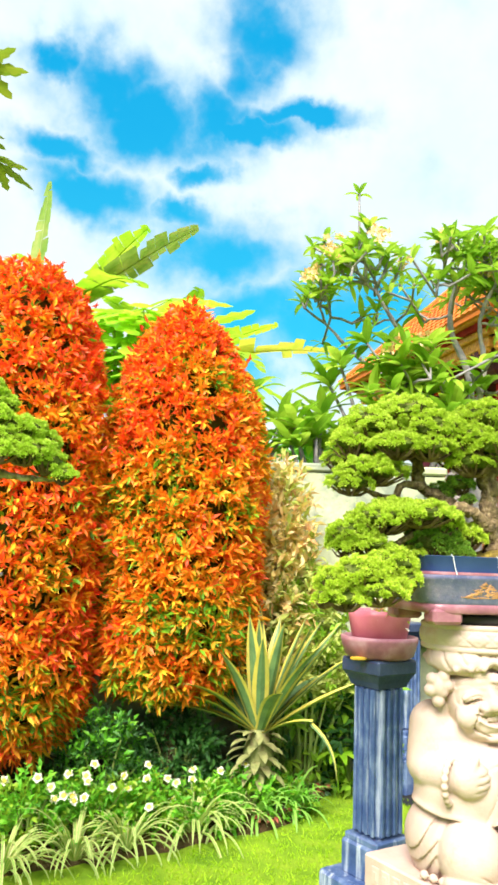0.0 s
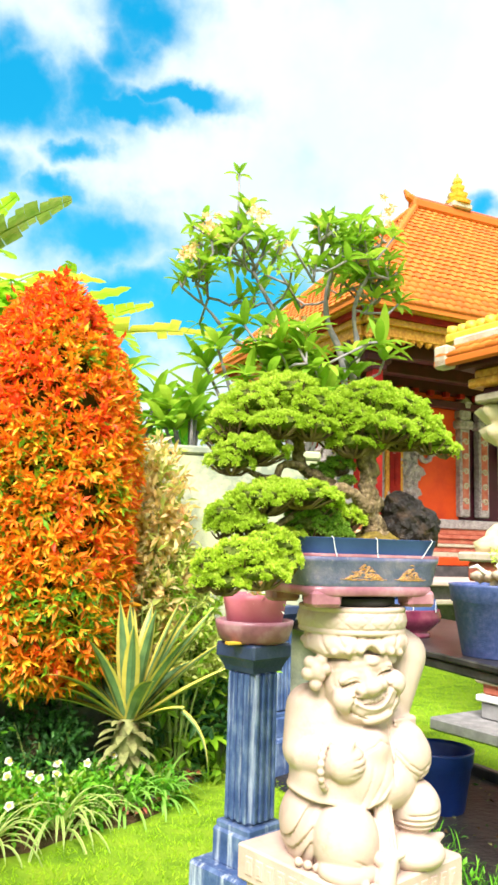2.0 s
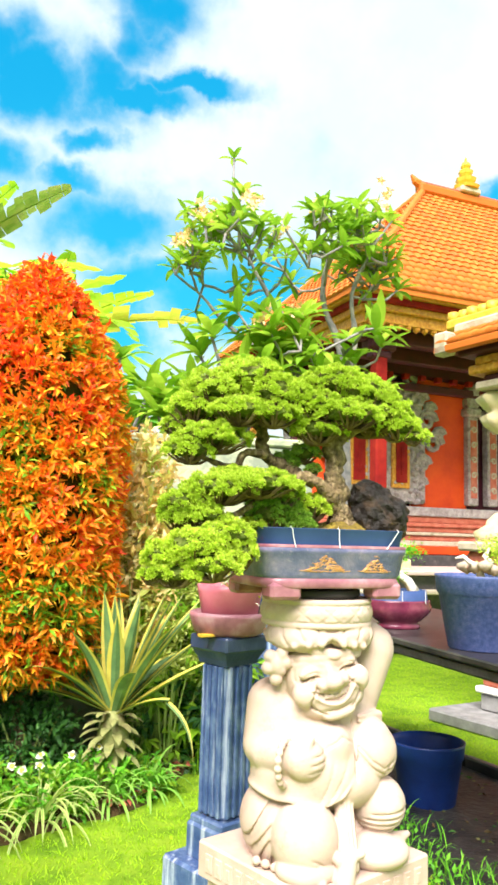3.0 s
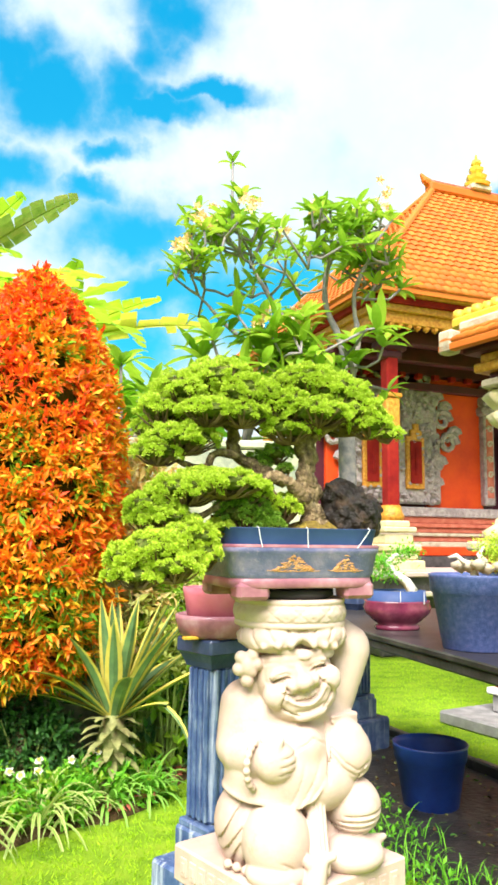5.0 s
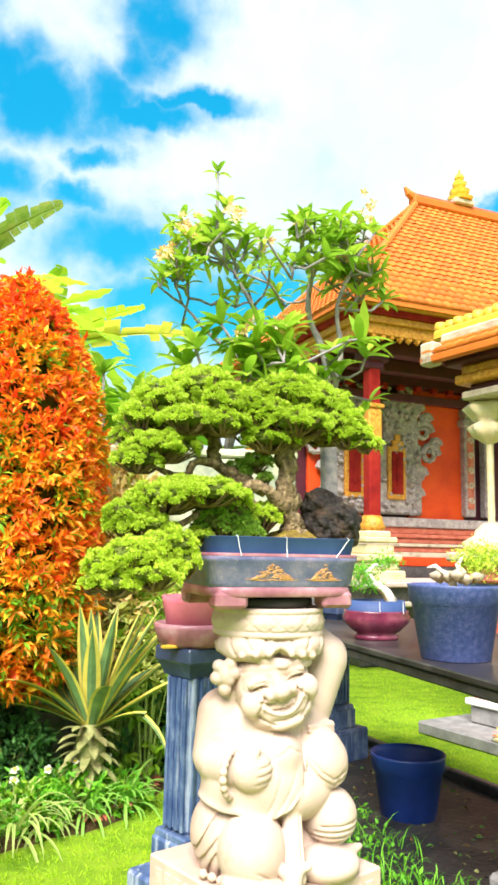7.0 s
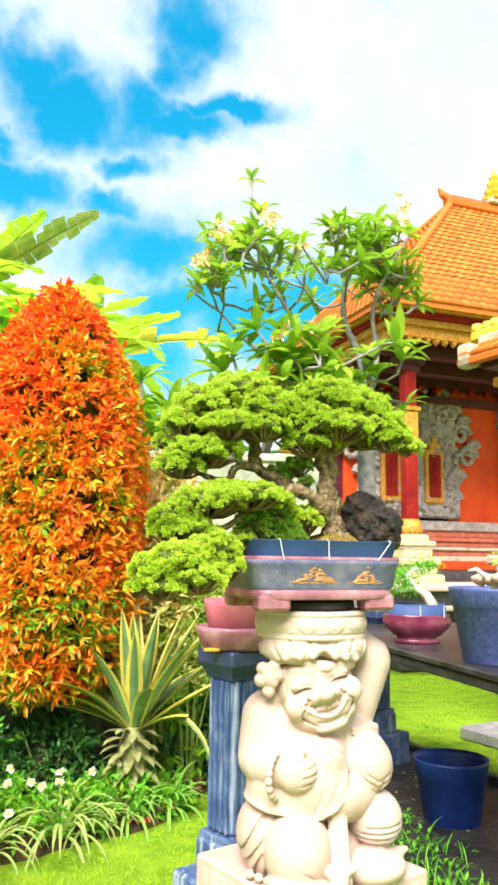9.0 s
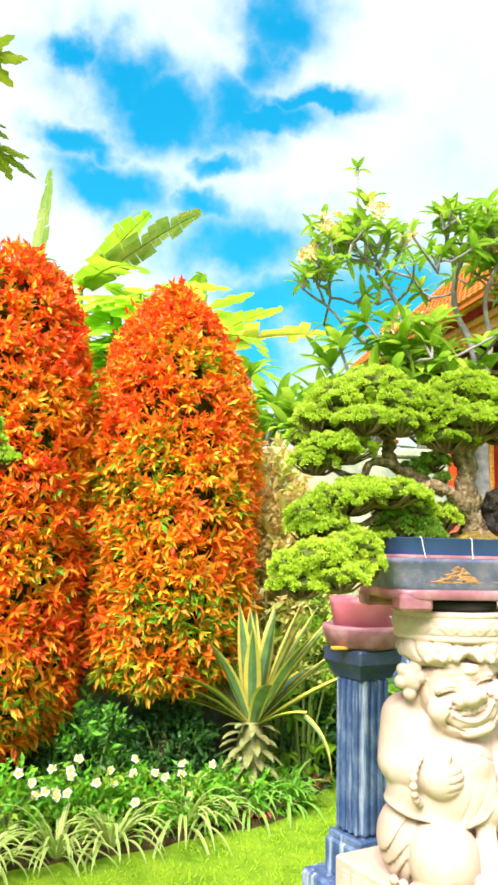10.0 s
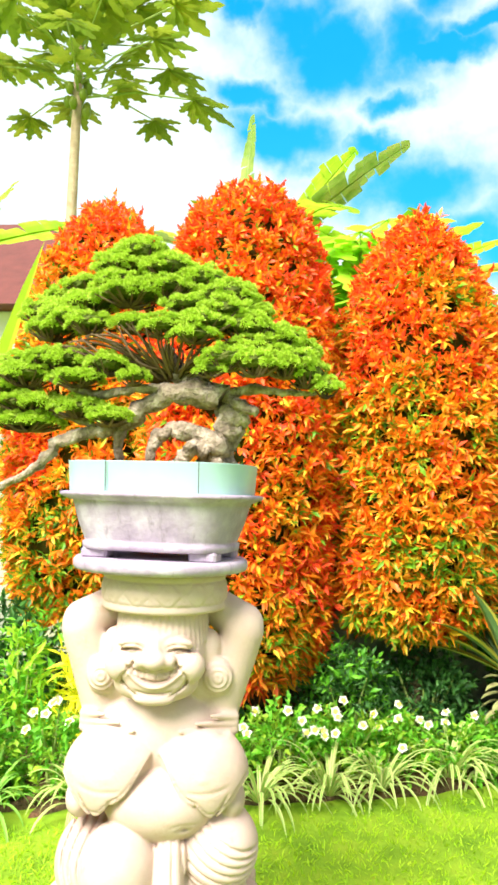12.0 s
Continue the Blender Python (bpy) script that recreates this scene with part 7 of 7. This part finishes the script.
    s.leaves(c, unit(rng, n) + (0, 0, 0.4), rng.uniform(0.02, 0.045, n), 0.018, 1, rng=rng)
    tagged(part("weeds", s, ["l_green", "l_green"]), "straggling green weeds on wet soil", "weeds", kind="stuff")
    s = Shape()
    n = 240
    q = rng.uniform(0, 1, n)
    c = np.stack([2.05 + 0.75 * (1 - q) - rng.uniform(0.02, 0.9, n), 3.2 + 2.5 * q, np.full(n, 0.035)], -1)
    s.leaves(c - (0, 0, 0.012), unit(rng, n) * (1, 1, 0.2), rng.uniform(0.02, 0.05, n), 0.018, rng.integers(0, 3, n), rng=rng)
    tagged(part("leaf_litter", s, ["agave_dry", "l_dark", "soil"]), "scattered dead leaves on the wet soil", "leaves", kind="stuff")
    b = thing("stone_block", pose(2.02, 3.28, 0, 0, 0, 24), "rough grey stone block beside the wet soil", "stone")
    part("body", Shape().box((0.1, 0, 0.05), (0.5, 0.3, 0.12), 0.02), "grey", b)
    o = thing("offering_tray", pose(3.02, 5.52, 0.10, 0, 0, 30), "small orange and yellow offering on the stone base", "offering")
    sh = Shape()
    c = rng.normal(size=(60, 3)) * (0.06, 0.04, 0.012) + (0, 0, 0.05)
    sh.leaves(c, unit(rng, 60), 0.05, 0.03, rng.integers(0, 2, 60), rng=rng)
    part("petals", sh, ["yellow", "tilej"], o)
    part("tray", Shape().box((0, 0, 0.015), (0.22, 0.16, 0.03), 0.006), "creamwood", o)


build_wet_strip_plants()


# ---- trees ----
def rosette(lv, e, d, n, L, rng):
    """A whorl of long pointed leaves round the end of a twig."""
    u = np.cross(d, (0.31, 0.2, 0.93) if abs(d[2]) < 0.9 else (1.0, 0.1, 0))
    u /= np.linalg.norm(u)
    w = np.cross(d, u)
    for i in range(n):
        a = 2.4 * i + rng.uniform(-0.2, 0.2)
        rise = rng.uniform(0.05, 0.55) + 0.9 * (i / n) ** 2
        lv.ribbon(e - d * rng.uniform(0.0, 0.05), math.cos(a) * u + math.sin(a) * w + d * rise + (0, 0, 0.1), L * rng.uniform(0.7, 1.1), L * 0.27, droop=rng.uniform(0.3, 1.1), seg=5, across=(0, 0), fold=0.12, profile=lambda q: max(0.03, math.sin(math.pi * (0.05 + 0.95 * q) ** 0.9) ** 0.8))


def blossom(fl, c, rng):
    """A head of open five-petalled flowers."""
    for j in range(8):
        p = c + rng.normal(size=3) * 0.045
        for b in range(5):
            t = 2 * math.pi * b / 5
            fl.leaves([p], [(math.cos(t), -0.35, math.sin(t) + 0.25)], 0.050, 0.036, rng=rng)


def build_frangipani():
    T = thing("frangipani_tree", pose(1.80, 6.25, 0), "frangipani tree with bare grey forks, leaf rosettes and cream flowers", "tree")
    rng = np.random.default_rng(81)
    wood, lv, fl = Shape(), Shape(), Shape()
    wood.tube([(-0.05, 0, -0.05), (-0.02, 0, 0.9), (0.06, 0, 1.8), (0.04, 0, 2.62)], [0.10, 0.085, 0.075, 0.065], 10, rng=rng, rough=0.06)
    nodes = []
    for pts, r0 in (([(0.04, 0, 2.55), (0.02, -0.02, 3.0), (-0.14, 0, 3.45), (-0.08, 0, 3.85)], 0.050), ([(0.02, 0, 2.5), (-0.22, -0.06, 2.95), (-0.55, -0.02, 3.35), (-0.78, 0, 3.75)], 0.042),
                    ([(0.0, 0, 2.4), (-0.42, 0.05, 2.8), (-0.90, 0.05, 3.15), (-1.22, 0, 3.45)], 0.036), ([(0.04, 0, 2.6), (0.14, -0.04, 3.05), (0.12, 0, 3.5), (0.30, -0.04, 3.95)], 0.040),
                    ([(0.03, 0, 2.5), (0.05, -0.22, 2.75), (-0.06, -0.34, 2.95)], 0.045), ([(0.0, 0, 2.45), (-0.35, -0.22, 2.72), (-0.62, -0.32, 2.92)], 0.036)):
        limb(wood, pts, r0 * 0.7, r0 * 0.34, rng, 8)
        nodes += [np.array(pts[k]) * (1 - f) + np.array(pts[k + 1]) * f for k in range(len(pts) - 1) for f in (0.25, 0.6, 0.95)]
    tips = []
    while len(tips) < 84:
        d = unit(rng, 1)[0]
        if d[2] > -0.25:
            e = np.array((-0.42, -0.05, 3.74)) + d * (1.06, 0.55, 0.66) * rng.uniform(0.62, 1.0)
            if e[2] < 4.34 + 0.10 * e[0]:
                tips.append((e, 0.21))
    for k in range(20):
        tips.append((np.array((rng.uniform(-0.95, 0.32), rng.uniform(-0.60, -0.25), rng.uniform(2.72, 3.26))), 0.29))
    tips.sort(key=lambda q: min(np.linalg.norm(q[0] - p) for p in nodes))
    for e, L in tips:
        near = [p for p in nodes if p[2] < e[2] - 0.06] or nodes
        p = min(near, key=lambda q: np.linalg.norm(q - e))
        m = p * 0.45 + e * 0.55 + rng.normal(size=3) * 0.05 - (0, 0, 0.06)
        wood.tube([p, (p + m) / 2 + rng.normal(size=3) * 0.015, m, e], [0.013, 0.011, 0.010, 0.010], 6, rng=rng, rough=0.08)
        nodes.append(m)
        d = e - m + (0, 0, 0.08)
        d /= np.linalg.norm(d)
        if rng.uniform() < 0.45 and m[2] < 4.05:
            side = m + (e - m) * 0.3 + rng.normal(size=3) * 0.14 + (0, 0, 0.10)
            wood.tube([m, (m + side) / 2, side], [0.012, 0.011, 0.010], 5)
            rosette(lv, side, (side - m) / np.linalg.norm(side - m), 6, L * 0.8, rng)
        rosette(lv, e, d, int(rng.integers(7, 10)), L, rng)
        if rng.uniform() < 0.13:
            blossom(fl, e + d * 0.11, rng)
    part("trunk", wood, "fr_bark", T, "smooth grey forked trunk and branches", True)
    part("leaves", lv, "l_frang", T, "long green leaves in rosettes")
    part("blossom", fl, "fr_flower", T, "cream and yellow flower clusters")
    # young plants along the wall
    for x, y, h, n in ((0.02, 5.98, 2.75, 7), (0.52, 5.92, 2.62, 8), (0.95, 6.0, 2.95, 7), (1.35, 5.95, 2.80, 6)):
        Y = thing("young_frangipani", pose(x, y, 0), "young frangipani with rosettes of long green leaves behind the wall", "shrub", "young frangipanis behind the wall")
        st, lf = Shape(), Shape()
        st.tube([(0, 0, -0.05), (0.03, 0, h * 0.5), (0, 0, h * 0.72)], [0.05, 0.04, 0.03], 8)
        for k in range(n):
            e = np.array((rng.uniform(-0.34, 0.34), rng.uniform(-0.25, 0.2), h * rng.uniform(0.84, 1.02)))
            st.tube([(0, 0, h * 0.70), e * (0.5, 0.5, 0.88), e], [0.022, 0.016, 0.012], 6)
            d = e - np.array((0, 0, h * 0.7))
            rosette(lf, e, d / np.linalg.norm(d), 10, 0.33, rng)
        part("stem", st, "fr_bark", Y, smooth=True)
        part("leaves", lf, "l_frang", Y)


build_frangipani()


def banana_leaf(s, base, d, L, w, droop, rng, m=0, tear=0.35):
    """A broad leaf with a midrib and torn edges."""
    base, d = np.array(base, float), np.array(d, float)
    d /= np.linalg.norm(d)
    seg = 30
    side = np.cross(d, (0, 0, 1.0))
    side /= np.linalg.norm(side) + 1e-9
    p, cur, mid = base.copy(), d.copy(), []
    for i in range(seg + 1):
        mid.append((p.copy(), cur.copy()))
        p = p + cur * L / seg
        cur = cur + np.array((0, 0, -droop)) / seg * (0.4 + 1.4 * i / seg)
        cur /= np.linalg.norm(cur)
    for sgn in (-1, 1):
        i = 2
        while i < seg:
            k = min(seg - i, int(rng.integers(2, 5)))
            sag = rng.uniform(0.0, tear)
            rows = []
            for j in range(i, i + k + 1):
                q = j / seg
                pp, cc = mid[j]
                up = np.cross(side, cc)
                ww = w / 2 * max(0.05, math.sin(math.pi * (0.10 + 0.87 * q)) ** 0.6)
                jj = j - (0.25 if j == i + k else 0)
                edge = pp + sgn * side * ww * math.cos(sag) + up * ww * (0.25 - math.sin(sag)) + cc * 0.10 * ww - (cc * L / seg * 0.18 if j == i + k else 0)
                rows += [pp, (pp + edge) / 2 + up * 0.04 * ww, edge]
            f = [[3 * a + b, 3 * a + b + 1, 3 * a + b + 4, 3 * a + b + 3] for a in range(k) for b in (0, 1)]
            s.add(rows, f, m)
            i += k
    s.tube([q[0] for q in mid[::3]], [0.022 - 0.002 * i for i in range(len(mid[::3]))], 5, m)


def build_bananas():
    rng = np.random.default_rng(91)
    plants = [((-2.22, 9.0), 4.55, [((0.76, 0.0, 0.62), 1.8, 0.72, 0.22, 1), ((0.62, -0.1, 0.8), 1.3, 0.6, 0.3, 0), ((-0.6, 0.2, 0.7), 1.2, 0.5, 0.7, 0), ((0.6, -0.5, 0.35), 1.3, 0.55, 1.2, 0)]),
              ((-0.95, 8.9), 3.75, [((0.85, -0.1, 0.52), 1.35, 0.5, 0.35, 0), ((0.97, 0.0, 0.30), 1.95, 0.80, 0.42, 2), ((0.2, -0.2, 0.9), 1.0, 0.5, 0.7, 0), ((-0.5, -0.3, 0.7), 1.2, 0.55, 0.8, 0), ((0.6, -0.5, 0.3), 1.5, 0.5, 1.4, 0)]),
              ((-2.80, 9.1), 4.2, [((0.04, 0.05, 1.0), 2.05, 0.30, 0.06, 1), ((-0.80, 0, 0.62), 1.3, 0.34, 0.6, 2), ((-0.8, -0.2, 0.45), 1.9, 0.35, 0.8, 1), ((0.5, -0.5, 0.4), 1.0, 0.45, 1.2, 0)]),
              ((0.30, 8.2), 2.2, [((0.35, 0, 0.9), 1.6, 0.35, 0.7, 0), ((-0.3, -0.2, 0.85), 1.5, 0.35, 0.9, 0), ((0.85, -0.2, 0.5), 1.6, 0.35, 0.8, 1), ((-0.9, 0, 0.35), 1.4, 0.35, 0.8, 0), ((0.6, 0.2, 0.8), 1.7, 0.3, 0.9, 0)]),
              ((-6.1, 8.4), 4.45, [((0.97, -0.1, 0.16), 2.1, 0.5, 0.35, 0), ((-0.8, 0, 0.6), 2.0, 0.5, 0.8, 0), ((0.2, 0.3, 0.95), 1.2, 0.5, 0.7, 0)])]
    for (x, y), h, leaves in plants:
        B = thing("banana_plant", pose(x, y, 0), "banana plant with broad torn green leaves behind the wall", "banana plant", "banana plants behind the wall")
        part("stem", Shape().tube([(0, 0, -0.05), (0.03, 0, h * 0.5), (0, 0, h)], [0.13, 0.11, 0.06], 10), "stalk", B, smooth=True)
        for d, L, w, dr, m in leaves:
            s = Shape()
            banana_leaf(s, (0, 0, h - 0.1), d, L, w, dr, rng)
            part("leaf", s, ("banana", "banana_old", "banana_yel")[m], B, ("broad green banana leaf", "old grey-green banana leaf", "yellowing banana leaf")[m], smooth=False)


build_bananas()


def lobed_leaf(s, c, d, size, rng, lobes=7, m=0):
    """A star-shaped lobed leaf with toothed lobes, facing roughly upward."""
    d = np.array(d, float)
    d /= np.linalg.norm(d)
    side = np.cross(d, (0, 0, 1.0) if abs(d[2]) < 0.95 else (1.0, 0, 0))
    side /= np.linalg.norm(side)
    up = np.cross(side, d)
    for i in range(lobes):
        a = (i / (lobes - 1) - 0.5) * 4.3
        L = size * (1 - 0.30 * abs(a) / 2.15) * rng.uniform(0.85, 1.1)
        dd = d * math.cos(a) + side * math.sin(a) - up * rng.uniform(0.1, 0.5)
        ss = np.cross(dd, up)
        ss /= np.linalg.norm(ss) + 1e-9
        pts = [(0, 0.05), (0.28, 0.12), (0.42, 0.24), (0.52, 0.15), (0.66, 0.22), (0.76, 0.11), (0.88, 0.12), (1.0, 0.0)]
        v = [c + dd * L * q + ss * L * w for q, w in pts] + [c + dd * L * q - ss * L * w * rng.uniform(0.7, 1.1) for q, w in pts[:-1]] + [c + dd * L * 0.5 + up * 0.03 * L]
        k = len(pts)
        f = [[i_, i_ + 1, 2 * k - 1] for i_ in range(k - 1)] + [[k + i_ + 1, k + i_, 2 * k - 1] for i_ in range(k - 2)] + [[k - 1, 2 * k - 2, 2 * k - 1], [0, 2 * k - 1, k]]
        s.add(v, f, m)


def build_papaya():
    T = thing("papaya_tree", pose(-5.62, 10.0, 0), "tall papaya tree with lobed leaves and green fruit under the crown", "tree")
    rng = np.random.default_rng(95)
    part("trunk", Shape().tube([(0, 0, -0.1), (0.02, 0, 3), (-0.02, 0, 5.4), (0.0, 0, 8.3)], [0.12, 0.10, 0.075, 0.06], 12, rng=rng, rough=0.04), "papbark", T, "slim pale brown trunk", True)
    lv, st = Shape(), Shape()
    for k in range(30):
        a = 2.4 * k + 0.3
        z = 7.1 + 1.2 * k / 30
        e = 0.10 + 1.2 * k / 30
        L = rng.uniform(1.1, 1.75) * (1.0 if k < 15 else 0.7)
        d = np.array((math.cos(a), math.sin(a), e))
        d /= np.linalg.norm(d)
        p0 = np.array((0, 0, z))
        p1 = p0 + d * L + (0, 0, -0.12)
        st.tube([p0, p0 + d * L * 0.5 + (0, 0, 0.04), p1], [0.022, 0.016, 0.010], 5)
        lobed_leaf(lv, p1, d + (0, 0, -0.25), rng.uniform(0.50, 0.75), rng, 9)
        if k % 2 == 0:
            lobed_leaf(lv, p0 + d * L * 0.35 + (0, 0, 0.1), d + (0, 0, 0.2), 0.5, rng, 7)
    part("leaves", lv, "papaya", T, "large lobed green leaves")
    part("leaf_stalk", st, "stalk", T)
    for k in range(12):
        a = 2.4 * k
        part("fruit", Shape().lathe([(0, -0.11), (0.04, -0.08), (0.065, -0.01), (0.05, 0.06), (0, 0.10)], (0.15 * math.cos(a), 0.15 * math.sin(a), 6.85 + 0.05 * k), 10), "papaya", T, "green papaya fruit", True)


build_papaya()


def build_back_leaves():
    rng = np.random.default_rng(97)
    for x, y, h, n, seed in ((-1.15, 7.0, 4.0, 44, 1), (-0.65, 7.1, 3.6, 40, 2), (-1.9, 7.2, 3.3, 20, 5), (0.05, 7.0, 2.8, 24, 3)):
        T = thing("cassava_plant", pose(x, y, 0), "tall cassava plant with bright lobed leaves behind the wall", "plant", "leafy plants behind the wall")
        st, lv = Shape(), Shape()
        for b in range(3):
            top = np.array((rng.uniform(-0.3, 0.3), rng.uniform(-0.2, 0.2), h * rng.uniform(0.85, 1.0)))
            st.tube([(0.05 * b, 0, -0.05), top * (0.5, 0.5, 0.6), top], [0.03, 0.024, 0.014], 6)
            for k in range(n // 4):
                a = 2.4 * k + b
                p0 = top * (1, 1, 1 - 0.28 * k * 3 / n)
                d = np.array((math.cos(a), math.sin(a), rng.uniform(-0.2, 0.6)))
                p1 = p0 + d * rng.uniform(0.2, 0.4)
                st.tube([p0, p1], 0.006, 4)
                lobed_leaf(lv, p1, d + (0, 0, -0.3), rng.uniform(0.45, 0.70), rng, 5)
        part("stem", st, "stalk", T)
        part("leaves", lv, "l_lime" if seed != 3 else "l_green", T)
    # a leaf standing in front at the far end of the border
    S = thing("lily_plant", pose(-3.28, 4.0, 0.02), "tall strap-leaved lily with bright green leaves", "plant")
    s = Shape()
    for a, e, L in ((0, 3.6, 2.85), (150, 4.0, 2.2), (60, 5.0, 2.3)):
        t = radians(a)
        s.ribbon((0, 0, 0), (math.cos(t), math.sin(t), e), L, 0.20, droop=0.15, seg=10, across=(0, 0), fold=0.15)
    part("leaves", s, "l_lime", S)
    H = thing("house", pose(-7.9, 13.5, 0, 0, 0, 10), "distant white house with a brown tiled roof", "house")
    part("wall", Shape().box((0, 0, 2.12), (6, 5, 4.24), 0.02), "white", H)
    v = [(-3.5, -3, 4.24), (3.5, -3, 4.24), (3.5, 3, 4.24), (-3.5, 3, 4.24), (-1.5, 0, 6.6), (1.5, 0, 6.6)]
    part("roof", Shape().add(v, [[0, 1, 5, 4], [1, 2, 5], [2, 3, 4, 5], [3, 0, 4], [3, 2, 1, 0]]), "browntile", H, "brown tiled hipped roof")


build_back_leaves()


# ---- lawn blades and roof tiles ----
def build_lawn_blades():
    rng = np.random.default_rng(101)
    n = 90000
    x, y = rng.uniform(-3.2, 4.2, n), 2.4 + 7.0 * rng.uniform(0, 1, n) ** 1.8
    bed = (x < 0.72) & (y > edge_y(x) - 0.01 + 0.03 * np.sin(x * 23) + 0.02 * np.sin(x * 61)) & (y < 5.6)
    q = (5.95 - y) / 2.85
    wet = (y > 3.1) & (y < 5.97) & (x < 2.02 + 0.93 * q) & (x > 0.72 + 0.93 * q)
    ok = ~bed & ~wet & ~((y > 5.3) & (x < 1.4))
    x, y = x[ok], y[ok]
    k = len(x)
    s = Shape()
    d = rng.normal(size=(k, 3)) * (0.55, 0.55, 0.1) + (0, 0, 0.7)
    L = rng.uniform(0.016, 0.038, k)
    s.leaves(np.stack([x, y, np.full(k, -0.003)], -1), d, L, 0.0055, 0, rng=rng, simple=True)
    tagged(part("grass", s, "blade"), "short bright green lawn grass", "grass", kind="stuff")


build_lawn_blades()
lay_tiles(PAV["shrine"][0], PAV["shrine"][1], 60)
lay_tiles(PAV["tiles"][0], PAV["tiles"][1], 300)
